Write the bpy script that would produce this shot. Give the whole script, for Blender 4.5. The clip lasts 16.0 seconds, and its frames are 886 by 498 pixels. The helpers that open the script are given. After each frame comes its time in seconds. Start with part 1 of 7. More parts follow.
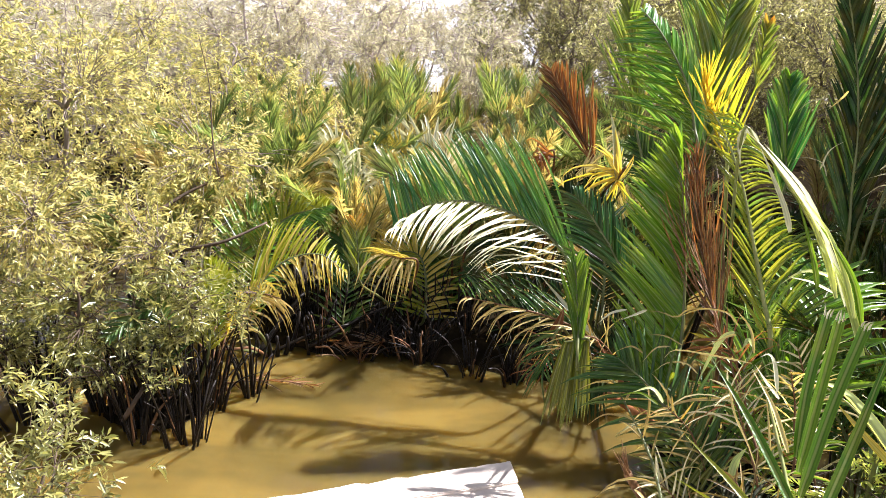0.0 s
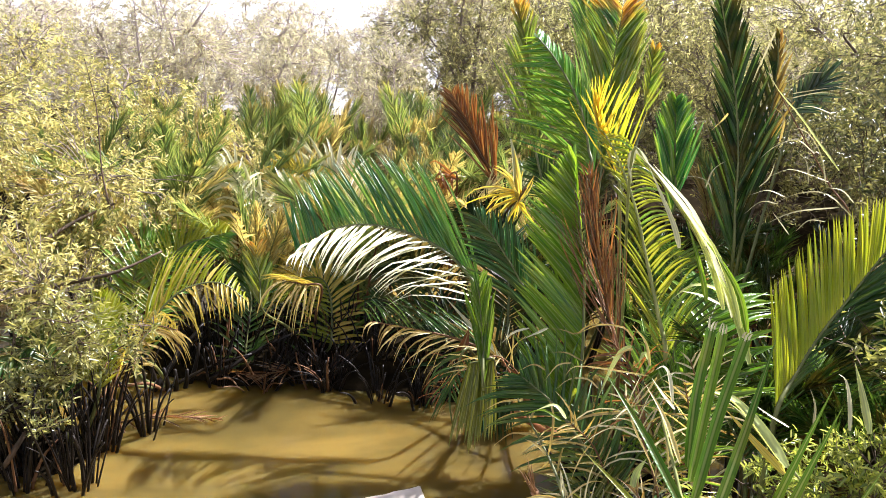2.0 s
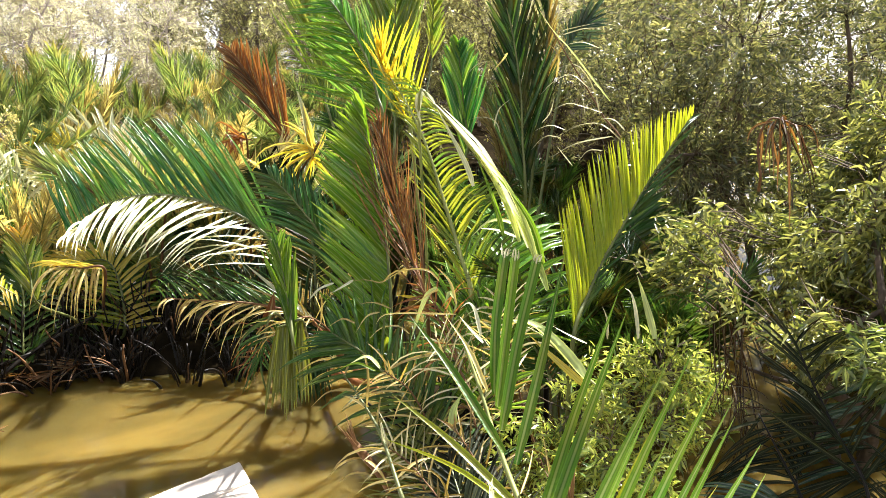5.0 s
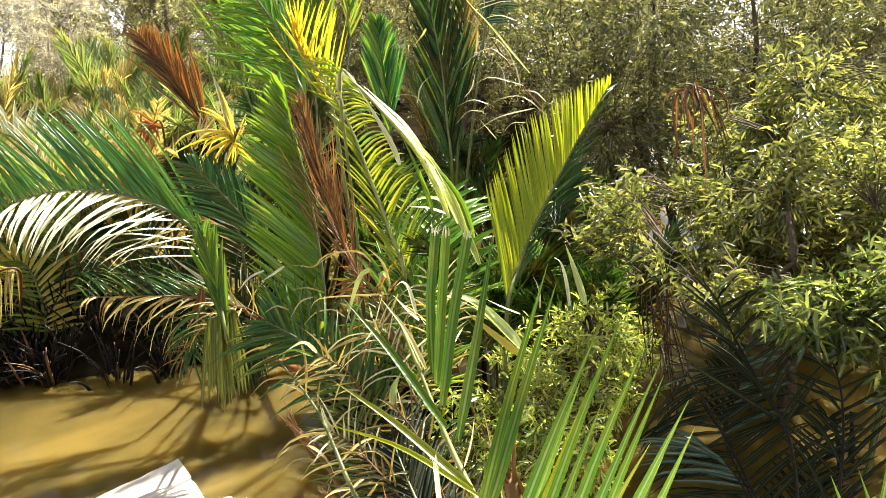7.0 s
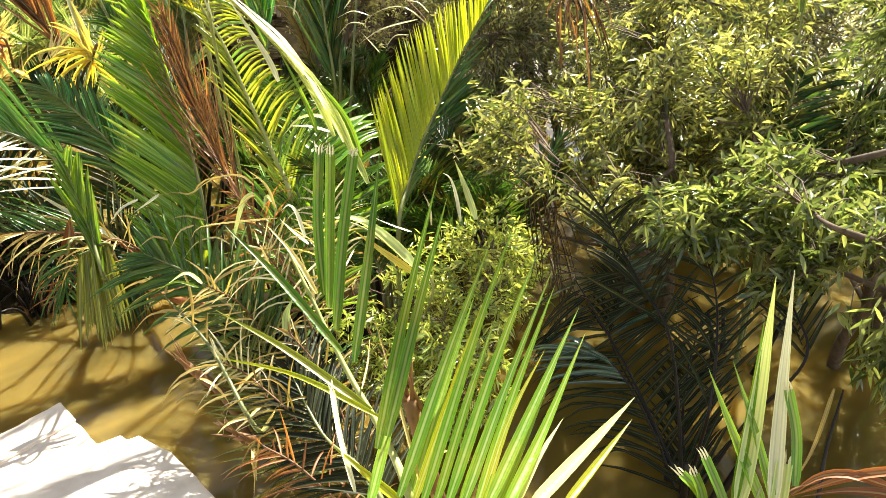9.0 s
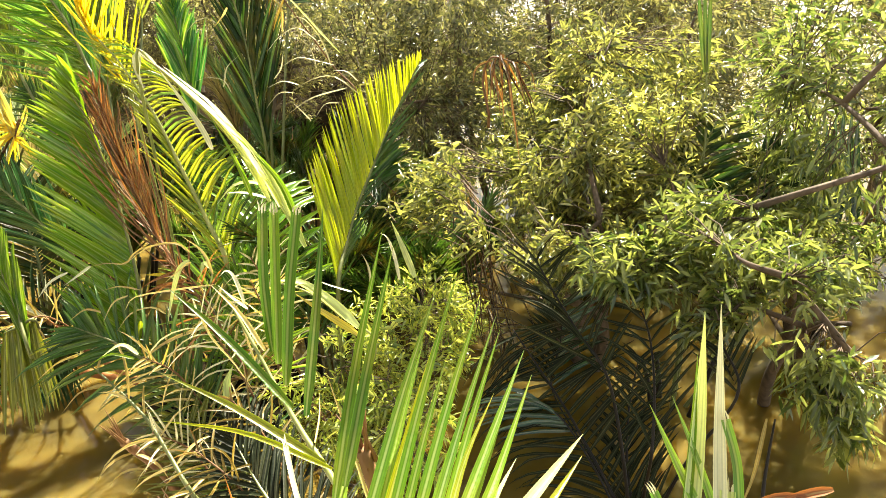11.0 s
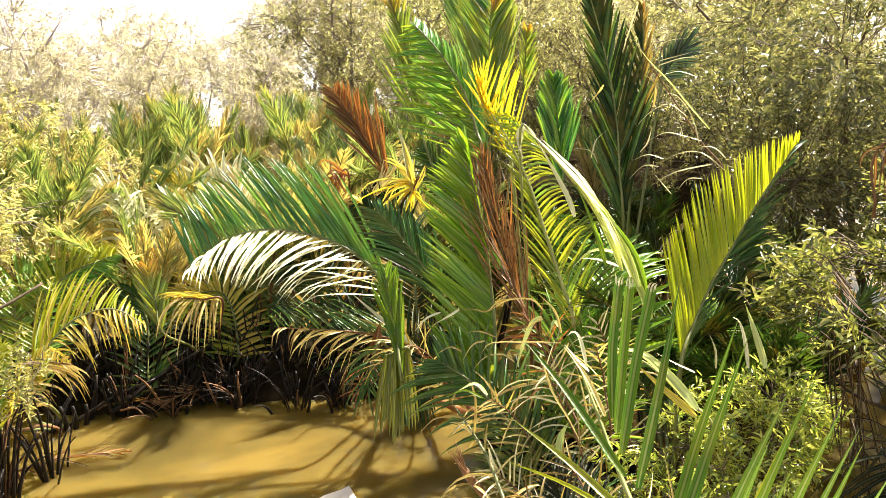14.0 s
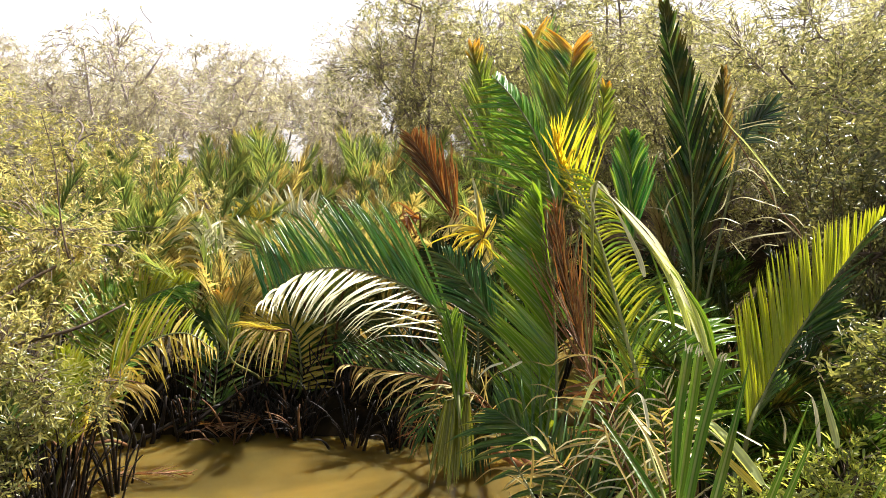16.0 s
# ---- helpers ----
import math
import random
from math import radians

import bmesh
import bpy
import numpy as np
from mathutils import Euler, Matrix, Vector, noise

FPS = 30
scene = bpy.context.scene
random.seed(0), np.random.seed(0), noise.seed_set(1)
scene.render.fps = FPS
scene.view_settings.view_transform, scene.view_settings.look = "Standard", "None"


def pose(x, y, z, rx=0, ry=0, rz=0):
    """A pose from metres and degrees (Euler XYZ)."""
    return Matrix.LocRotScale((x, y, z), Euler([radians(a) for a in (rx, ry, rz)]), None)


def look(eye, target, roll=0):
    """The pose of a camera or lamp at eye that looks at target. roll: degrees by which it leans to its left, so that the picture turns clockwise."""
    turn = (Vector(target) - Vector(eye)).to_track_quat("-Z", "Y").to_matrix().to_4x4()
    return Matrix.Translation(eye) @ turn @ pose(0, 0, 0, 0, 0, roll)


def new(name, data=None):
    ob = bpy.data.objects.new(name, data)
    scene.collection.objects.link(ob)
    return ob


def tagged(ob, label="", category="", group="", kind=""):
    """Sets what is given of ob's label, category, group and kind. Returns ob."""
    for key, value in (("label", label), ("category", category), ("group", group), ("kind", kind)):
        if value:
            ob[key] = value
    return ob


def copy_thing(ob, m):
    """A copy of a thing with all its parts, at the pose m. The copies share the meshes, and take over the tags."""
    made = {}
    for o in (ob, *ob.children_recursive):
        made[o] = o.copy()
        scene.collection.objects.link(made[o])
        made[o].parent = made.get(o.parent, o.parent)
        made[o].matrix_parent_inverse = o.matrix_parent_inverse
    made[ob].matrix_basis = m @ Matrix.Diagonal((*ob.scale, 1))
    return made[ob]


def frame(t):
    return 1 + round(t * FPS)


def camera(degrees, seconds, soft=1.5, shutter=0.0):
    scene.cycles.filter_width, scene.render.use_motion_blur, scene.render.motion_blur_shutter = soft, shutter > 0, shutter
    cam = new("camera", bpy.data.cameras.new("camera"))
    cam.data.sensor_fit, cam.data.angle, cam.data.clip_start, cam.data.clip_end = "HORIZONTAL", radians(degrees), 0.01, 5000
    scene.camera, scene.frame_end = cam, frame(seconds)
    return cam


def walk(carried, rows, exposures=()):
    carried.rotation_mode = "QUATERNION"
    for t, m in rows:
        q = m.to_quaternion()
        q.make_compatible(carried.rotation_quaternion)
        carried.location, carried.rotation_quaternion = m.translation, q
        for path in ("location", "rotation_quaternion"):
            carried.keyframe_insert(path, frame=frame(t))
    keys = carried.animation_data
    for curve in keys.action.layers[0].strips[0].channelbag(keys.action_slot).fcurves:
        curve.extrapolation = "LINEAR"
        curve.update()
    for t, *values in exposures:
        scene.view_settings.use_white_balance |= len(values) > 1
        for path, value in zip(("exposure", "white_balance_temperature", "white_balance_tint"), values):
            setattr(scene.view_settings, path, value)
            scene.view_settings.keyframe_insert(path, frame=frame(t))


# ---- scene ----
cam = camera(62.04, 16.0, soft=0.8)
PATH = [
    (0.0, -0.000, -0.000, 3.700, 72.64, -2.87, -0.01),
    (0.5, 0.006, 0.007, 3.695, 72.18, -2.68, -0.53),
    (1.0, 0.033, 0.020, 3.689, 71.59, -2.39, -2.45),
    (1.5, 0.058, 0.025, 3.694, 72.65, -2.58, -4.92),
    (2.0, 0.062, 0.027, 3.703, 74.75, -3.32, -7.14),
    (2.5, 0.065, 0.028, 3.692, 74.95, -3.90, -8.32),
    (3.0, 0.098, 0.065, 3.670, 73.16, -3.07, -9.63),
    (3.5, 0.117, 0.089, 3.650, 72.73, -2.60, -11.40),
    (4.0, 0.150, 0.102, 3.624, 72.65, -1.95, -14.64),
    (4.5, 0.179, 0.125, 3.605, 72.30, -1.66, -19.43),
    (4.7, 0.186, 0.132, 3.597, 72.38, -1.78, -21.10),
    (6.8, 0.188, 0.128, 3.613, 71.03, 0.36, -28.50),
    (7.0, 0.186, 0.128, 3.611, 70.67, 0.09, -29.04),
    (7.5, 0.197, 0.145, 3.605, 68.68, -0.55, -30.55),
    (8.0, 0.216, 0.170, 3.590, 66.04, -0.50, -33.80),
    (8.5, 0.234, 0.192, 3.579, 64.67, -1.89, -36.79),
    (9.0, 0.237, 0.193, 3.574, 64.44, -0.66, -37.85),
    (9.2, 0.232, 0.187, 3.573, 65.68, 1.20, -38.85),
    (11.3, 0.123, 0.143, 3.539, 70.44, -0.20, -43.82),
    (11.5, 0.116, 0.135, 3.546, 71.29, 0.16, -42.28),
    (12.0, 0.107, 0.125, 3.555, 71.48, 1.18, -37.43),
    (12.5, 0.090, 0.109, 3.571, 72.06, 1.15, -32.12),
    (13.0, 0.064, 0.089, 3.599, 73.45, 1.42, -26.29),
    (13.5, 0.035, 0.065, 3.613, 74.08, 0.89, -21.00),
    (14.0, 0.009, 0.037, 3.640, 74.75, 0.97, -16.67),
    (14.5, -0.020, 0.010, 3.667, 75.91, 0.22, -12.99),
    (15.0, -0.044, -0.009, 3.684, 76.24, -0.73, -10.87),
    (15.5, -0.046, -0.017, 3.691, 76.68, -1.23, -10.27),
    (16.0, -0.051, -0.026, 3.698, 78.10, -1.69, -10.96),
]
EXPOSURE = [(0.0, 1.82, 5750, 21), (2.0, 1.82, 5700, 21), (4.0, 1.94, 5800, 17), (4.5, 2.08, 5850, 14), (7.5, 2.02, 6150, 10), (8.0, 2.04, 6150, 10), (8.5, 2.24, 6250, 9), (9.0, 2.34, 6350, 9), (11.5, 2.52, 6900, 7), (12.5, 2.46, 6850, 6), (13.0, 2.24, 6900, 4), (14.0, 2.2, 6560, 13), (16.0, 1.5, 6200, 16)]
walk(cam, [(t, pose(x, y, z, rx, ry, rz)) for t, x, y, z, rx, ry, rz in PATH], EXPOSURE)

# ---------- sun and sky ----------
SUN_AZ, SUN_EL = 60.0, 50.0
world = bpy.data.worlds.new("sky")
scene.world = world
world.use_nodes = True
wn = world.node_tree
wn.nodes.clear()
sky = wn.nodes.new("ShaderNodeTexSky")
sky.sky_type = "NISHITA"
sky.sun_disc = False
sky.sun_elevation = radians(SUN_EL)
sky.sun_rotation = radians(SUN_AZ)
sky.dust_density = 0.8
sky.air_density = 1.2
bg = wn.nodes.new("ShaderNodeBackground")
bg.inputs["Strength"].default_value = 0.024
wout = wn.nodes.new("ShaderNodeOutputWorld")
way = wn.nodes.new("ShaderNodeTexCoord")
split = wn.nodes.new("ShaderNodeSeparateXYZ")
wn.links.new(way.outputs["Generated"], split.inputs[0])
low = wn.nodes.new("ShaderNodeMapRange")
low.interpolation_type = "SMOOTHSTEP"
low.inputs[1].default_value, low.inputs[2].default_value, low.inputs[3].default_value, low.inputs[4].default_value = 0.0, 0.6, 1.0, 0.0
wn.links.new(split.outputs[2], low.inputs[0])
veil = wn.nodes.new("ShaderNodeMix")
veil.data_type = "RGBA"
veil.inputs[6].default_value = (8.5, 8.7, 9.2, 1)
veil.inputs[7].default_value = (30.0, 29.0, 27.5, 1)
wn.links.new(low.outputs[0], veil.inputs[0])
haze = wn.nodes.new("ShaderNodeMix")
haze.data_type = "RGBA"
haze.inputs[0].default_value = 0.65
wn.links.new(veil.outputs[2], haze.inputs[7])
wn.links.new(sky.outputs[0], haze.inputs[6])
wn.links.new(haze.outputs[2], bg.inputs["Color"])
wn.links.new(bg.outputs[0], wout.inputs["Surface"])
sun_data = bpy.data.lights.new("sun", "SUN")
sun_data.energy = 5.0
sun_data.angle = radians(0.9)
sun_data.color = (1.0, 0.945, 0.83)
sun = new("sun", sun_data)
sx, sy = math.sin(radians(SUN_AZ)), math.cos(radians(SUN_AZ))
sc, ss = math.cos(radians(SUN_EL)), math.sin(radians(SUN_EL))
sun.matrix_world = look((sx * sc * 60, sy * sc * 60, ss * 60), (0, 0, 0))


# ---------- materials ----------
def material(name):
    m = bpy.data.materials.new(name)
    m.use_nodes = True
    nt = m.node_tree
    nt.nodes.clear()
    return m, nt


def node(nt, kind, **values):
    n = nt.nodes.new(kind)
    for k, v in values.items():
        n.inputs[k.replace("_", " ")].default_value = v
    return n


def noise_at(nt, scale, detail=4.0, coord="Object", stretch=(1, 1, 1)):
    tc = nt.nodes.new("ShaderNodeTexCoord")
    mp = nt.nodes.new("ShaderNodeMapping")
    mp.inputs["Scale"].default_value = stretch
    n = nt.nodes.new("ShaderNodeTexNoise")
    n.inputs["Scale"].default_value = scale
    n.inputs["Detail"].default_value = detail
    nt.links.new(tc.outputs[coord], mp.inputs[0])
    nt.links.new(mp.outputs[0], n.inputs["Vector"])
    return n


def ramp(nt, source, stops):
    r = nt.nodes.new("ShaderNodeValToRGB")
    e = r.color_ramp.elements
    while len(e) < len(stops):
        e.new(0.5)
    for k, (p, c) in zip(e, stops):
        k.position, k.color = p, (*c, 1)
    nt.links.new(source, r.inputs[0])
    return r


def mix(nt, fac, a, b, how="MIX"):
    m = nt.nodes.new("ShaderNodeMix")
    m.data_type = "RGBA"
    m.blend_type = how
    for sock, v in ((m.inputs[0], fac), (m.inputs[6], a), (m.inputs[7], b)):
        if hasattr(v, "links"):
            nt.links.new(v, sock)
        else:
            sock.default_value = v if not isinstance(v, tuple) else (*v, 1)
    return m.outputs[2]


def leaf_material(name, base, young, tip, tip_from=2.0, tip_to=3.0, shine=0.4, rough=0.29, spots=0.25, glow=(1.75, 1.6, 0.7), gloss=0.42, ribs=0.5, bias=0.5):
    """Leaf: colour varied from piece to piece, withered colour towards the tips, light shining through."""
    m, nt = material(name)
    add = nt.nodes.new("ShaderNodeMath")
    add.operation = "ADD"
    nt.links.new(nt.nodes.new("ShaderNodeNewGeometry").outputs["Random Per Island"], add.inputs[0])
    nt.links.new(nt.nodes.new("ShaderNodeObjectInfo").outputs["Random"], add.inputs[1])
    frac = nt.nodes.new("ShaderNodeMath")
    frac.operation = "FRACT"
    nt.links.new(add.outputs[0], frac.inputs[0])
    rnd = frac.outputs[0]
    col = ramp(nt, rnd, [(0.0, base), (0.55, tuple(a + (b - a) * bias for a, b in zip(base, young))), (1.0, young)]).outputs[0]
    n = noise_at(nt, 5.0, 5.0)
    col = mix(nt, ramp(nt, n.outputs[0], [(0.45, (0, 0, 0)), (0.8, (spots, spots, spots))]).outputs[0], col, tip)
    att = nt.nodes.new("ShaderNodeAttribute")
    att.attribute_name = "along"
    rg = nt.nodes.new("ShaderNodeMapRange")
    rg.inputs[1].default_value, rg.inputs[2].default_value = tip_from, tip_to
    wob = nt.nodes.new("ShaderNodeMath")
    wob.operation = "MULTIPLY_ADD"
    wob.inputs[1].default_value = 0.5
    nt.links.new(n.outputs[0], wob.inputs[0])
    nt.links.new(att.outputs["Fac"], wob.inputs[2])
    nt.links.new(wob.outputs[0], rg.inputs[0])
    col = mix(nt, rg.outputs[0], col, tip)
    rib = nt.nodes.new("ShaderNodeAttribute")
    rib.attribute_name = "rib"
    vein = nt.nodes.new("ShaderNodeMapRange")
    vein.inputs[1].default_value, vein.inputs[2].default_value, vein.inputs[4].default_value = 0.72, 0.9, 0.55
    nt.links.new(rib.outputs["Fac"], vein.inputs[0])
    pale = mix(nt, ribs, col, (0.55, 0.55, 0.28))
    stripe = ramp(nt, rib.outputs["Fac"], [(0.0, (1.25, 1.25, 1.1)), (0.22, (0.8, 0.8, 0.8)), (0.45, (1.1, 1.1, 1.05)), (0.68, (0.72, 0.74, 0.74)), (0.8, (1, 1, 1))]).outputs[0]
    col = mix(nt, 1.0, col, stripe, "MULTIPLY")
    col = mix(nt, vein.outputs[0], col, pale)
    p = node(nt, "ShaderNodeBsdfPrincipled", Roughness=rough)
    p.inputs["Specular IOR Level"].default_value = gloss
    tr = nt.nodes.new("ShaderNodeBsdfTranslucent")
    nt.links.new(col, p.inputs["Base Color"])
    bright = mix(nt, 1.0, col, glow, "MULTIPLY")
    nt.links.new(bright, tr.inputs["Color"])
    bump = nt.nodes.new("ShaderNodeBump")
    bump.inputs["Strength"].default_value = 0.25
    bump.inputs["Distance"].default_value = 0.01
    fine = noise_at(nt, 60.0, 2.0)
    nt.links.new(fine.outputs[0], bump.inputs["Height"])
    nt.links.new(bump.outputs[0], p.inputs["Normal"])
    ms = nt.nodes.new("ShaderNodeMixShader")
    ms.inputs[0].default_value = shine
    nt.links.new(p.outputs[0], ms.inputs[1])
    nt.links.new(tr.outputs[0], ms.inputs[2])
    out = nt.nodes.new("ShaderNodeOutputMaterial")
    nt.links.new(ms.outputs[0], out.inputs[0])
    return m


def rough_material(name, dark, light, scale=12.0, rough=0.85, bump=0.4, stretch=(1, 1, 1), spec=0.3):
    m, nt = material(name)
    a = noise_at(nt, scale, 6.0, stretch=stretch)
    b = noise_at(nt, scale * 0.17, 3.0, stretch=stretch)
    col = ramp(nt, a.outputs[0], [(0.3, dark), (0.7, light)]).outputs[0]
    col = mix(nt, ramp(nt, b.outputs[0], [(0.4, (0, 0, 0)), (0.65, (0.6, 0.6, 0.6))]).outputs[0], col, dark)
    p = node(nt, "ShaderNodeBsdfPrincipled", Roughness=rough)
    p.inputs["Specular IOR Level"].default_value = spec
    nt.links.new(col, p.inputs["Base Color"])
    bp = node(nt, "ShaderNodeBump", Strength=bump, Distance=0.02)
    nt.links.new(a.outputs[0], bp.inputs["Height"])
    nt.links.new(bp.outputs[0], p.inputs["Normal"])
    out = nt.nodes.new("ShaderNodeOutputMaterial")
    nt.links.new(p.outputs[0], out.inputs[0])
    return m


GREEN = leaf_material("frond_green", (0.08, 0.21, 0.014), (0.23, 0.40, 0.03), (0.35, 0.22, 0.03), 1.4, 1.75, gloss=0.65)
TEAL = leaf_material("frond_teal", (0.05, 0.18, 0.028), (0.15, 0.33, 0.04), (0.42, 0.22, 0.03), 1.5, 1.9, shine=0.3, rough=0.27, gloss=0.35)
DARK = leaf_material("frond_dark", (0.024, 0.065, 0.012), (0.055, 0.13, 0.02), (0.35, 0.25, 0.05), 1.45, 1.8, shine=0.25, rough=0.33, gloss=0.3, ribs=0.12)
GREEN_ORANGE = leaf_material("frond_orange_tip", (0.08, 0.17, 0.02), (0.22, 0.28, 0.03), (0.54, 0.25, 0.03), 1.1, 1.4, gloss=0.6)
TEAL_ORANGE = leaf_material("frond_teal_orange", (0.06, 0.17, 0.06), (0.15, 0.27, 0.07), (0.58, 0.30, 0.04), 1.15, 1.45, shine=0.42, gloss=0.6, rough=0.27)
LIME = leaf_material("frond_lime", (0.17, 0.23, 0.012), (0.33, 0.36, 0.018), (0.48, 0.36, 0.03), 1.4, 1.8, shine=0.58, gloss=0.65)
YELLOW = leaf_material("frond_yellow", (0.46, 0.38, 0.06), (0.66, 0.55, 0.14), (0.58, 0.38, 0.10), 1.3, 1.7, shine=0.5)
GOLD = leaf_material("frond_gold", (0.50, 0.42, 0.02), (0.70, 0.58, 0.04), (0.62, 0.40, 0.04), 1.5, 1.9, shine=0.5)
FRESH = leaf_material("frond_fresh", (0.045, 0.13, 0.012), (0.15, 0.27, 0.02), (0.45, 0.36, 0.04), 1.4, 1.8, shine=0.45, rough=0.36, gloss=0.25)
SPRING = leaf_material("frond_spring", (0.085, 0.20, 0.012), (0.20, 0.33, 0.02), (0.45, 0.36, 0.04), 1.4, 1.8, shine=0.5, rough=0.36, gloss=0.25)
LEMON = leaf_material("frond_lemon", (0.24, 0.32, 0.008), (0.42, 0.46, 0.014), (0.52, 0.40, 0.03), 1.5, 1.9, shine=0.6)
# near-black copy of the frond green, with shade painted in
DEEP_SHADE = leaf_material("frond_deep_shade", (0.010, 0.026, 0.007), (0.022, 0.046, 0.010), (0.40, 0.22, 0.03), 1.4, 1.7, shine=0.12, rough=0.36, gloss=0.12, ribs=0.02)
# near-white base also paints in sun glint on the arched and bent fronds
PALE = leaf_material("frond_pale", (0.60, 0.58, 0.34), (0.80, 0.77, 0.52), (0.72, 0.62, 0.38), 1.35, 1.7, shine=0.25, glow=(1.12, 1.1, 0.9), rough=0.3, gloss=0.6)
CURL = leaf_material("frond_curl", (0.50, 0.45, 0.24), (0.80, 0.75, 0.48), (0.55, 0.40, 0.20), 1.3, 1.7, shine=0.25, glow=(1.15, 1.1, 0.9), rough=0.32)
STRAW = leaf_material("frond_straw", (0.34, 0.24, 0.06), (0.72, 0.60, 0.26), (0.30, 0.12, 0.04), 1.25, 1.6, shine=0.3, rough=0.45)
BROWN = leaf_material("frond_dead", (0.06, 0.026, 0.010), (0.23, 0.092, 0.026), (0.14, 0.06, 0.02), 1.2, 1.6, shine=0.2, rough=0.6)
EMERALD = leaf_material("frond_emerald", (0.022, 0.12, 0.028), (0.06, 0.22, 0.045), (0.30, 0.26, 0.03), 1.6, 1.9, shine=0.35, rough=0.3)
OLIVE = leaf_material("frond_olive", (0.10, 0.12, 0.012), (0.17, 0.19, 0.02), (0.30, 0.22, 0.03), 1.5, 1.9, shine=0.4, rough=0.4)
PALE_GREEN = leaf_material("frond_pale_green", (0.40, 0.50, 0.16), (0.62, 0.68, 0.30), (0.60, 0.52, 0.25), 1.4, 1.8, shine=0.35, rough=0.28, gloss=0.6)
RUST = leaf_material("frond_rust", (0.15, 0.05, 0.015), (0.36, 0.13, 0.035), (0.20, 0.07, 0.025), 1.2, 1.6, shine=0.3, rough=0.55)
STRAW_DARK = leaf_material("frond_straw_dark", (0.12, 0.08, 0.02), (0.30, 0.22, 0.06), (0.30, 0.14, 0.04), 1.2, 1.6, shine=0.3, rough=0.45)
# shadow of the mangroves, painted in as near-black frond colour
SHADE = leaf_material("frond_painted_shade", (0.008, 0.012, 0.006), (0.022, 0.028, 0.011), (0.08, 0.05, 0.02), 1.3, 1.7, shine=0.12, rough=0.5, gloss=0.08, ribs=0.1)
DARK_TEAL = leaf_material("frond_dark_teal", (0.018, 0.045, 0.03), (0.05, 0.10, 0.06), (0.20, 0.16, 0.06), 1.4, 1.8, shine=0.2, rough=0.26, gloss=0.6, ribs=0.15)
# near-black brown paints shade into the dead bundle on palm_shade
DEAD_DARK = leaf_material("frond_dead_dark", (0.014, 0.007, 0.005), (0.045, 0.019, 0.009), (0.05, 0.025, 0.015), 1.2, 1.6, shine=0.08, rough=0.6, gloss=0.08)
# frond colours for the palms behind, paled to paint in distance haze
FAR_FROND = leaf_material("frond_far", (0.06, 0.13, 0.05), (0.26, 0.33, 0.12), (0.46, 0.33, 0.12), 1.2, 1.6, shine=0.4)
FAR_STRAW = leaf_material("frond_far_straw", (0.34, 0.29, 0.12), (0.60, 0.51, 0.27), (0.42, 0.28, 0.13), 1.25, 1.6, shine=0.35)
# brightened leaf colour that also paints in haze over the left trees
LEAF_LEFT = leaf_material("leaf_yellow_green", (0.12, 0.14, 0.04), (0.64, 0.57, 0.27), (0.52, 0.40, 0.25), shine=0.5, rough=0.3, spots=0.35, glow=(1.35, 1.3, 0.95), bias=0.45)
# darker olive: paints shade into the left tree's low foliage
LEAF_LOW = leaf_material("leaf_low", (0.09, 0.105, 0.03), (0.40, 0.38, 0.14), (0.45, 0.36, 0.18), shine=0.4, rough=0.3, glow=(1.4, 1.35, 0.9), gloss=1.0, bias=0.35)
LEAF_BACK = leaf_material("leaf_back", (0.026, 0.038, 0.011), (0.27, 0.255, 0.11), (0.45, 0.40, 0.24), shine=0.4, rough=0.3, glow=(1.4, 1.35, 0.9), gloss=1.0, bias=0.28)
LEAF_RIGHT = leaf_material("leaf_olive", (0.03, 0.05, 0.010), (0.38, 0.37, 0.11), (0.50, 0.43, 0.22), shine=0.45, rough=0.3, glow=(1.35, 1.3, 0.85), gloss=1.0, bias=0.28)
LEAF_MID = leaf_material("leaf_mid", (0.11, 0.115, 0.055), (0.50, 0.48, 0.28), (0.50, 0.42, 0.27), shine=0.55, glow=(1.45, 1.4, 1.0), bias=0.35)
LEAF_FRESH = leaf_material("leaf_fresh", (0.030, 0.058, 0.010), (0.25, 0.275, 0.075), (0.52, 0.48, 0.2), shine=0.5, rough=0.3, glow=(1.45, 1.4, 1.0), gloss=1.0, bias=0.28)
# haze over the far wood is painted in as paler, greyer leaves
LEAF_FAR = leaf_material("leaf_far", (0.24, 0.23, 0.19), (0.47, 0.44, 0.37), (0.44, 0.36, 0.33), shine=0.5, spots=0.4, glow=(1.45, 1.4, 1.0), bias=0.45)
LEAF_SHRUB = leaf_material("leaf_shrub", (0.06, 0.12, 0.016), (0.52, 0.54, 0.14), (0.50, 0.46, 0.16), shine=0.45, rough=0.3, glow=(1.5, 1.4, 0.8), gloss=1.0, bias=0.42)
BARK = rough_material("bark", (0.05, 0.035, 0.022), (0.16, 0.11, 0.07), 18.0, stretch=(1, 1, 0.25))
# far bark is lightened to put the same haze into its colour
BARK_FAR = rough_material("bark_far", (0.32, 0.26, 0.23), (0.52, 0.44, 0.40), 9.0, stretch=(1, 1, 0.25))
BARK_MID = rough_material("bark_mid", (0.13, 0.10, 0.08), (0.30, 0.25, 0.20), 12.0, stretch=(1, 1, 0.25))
PETIOLE = rough_material("petiole", (0.07, 0.085, 0.02), (0.20, 0.21, 0.06), 14.0, 0.45, 0.2, (1, 1, 0.1), 0.5)
PETIOLE_DRY = rough_material("petiole_dry", (0.10, 0.045, 0.02), (0.25, 0.13, 0.05), 14.0, 0.6, 0.3, (1, 1, 0.1))
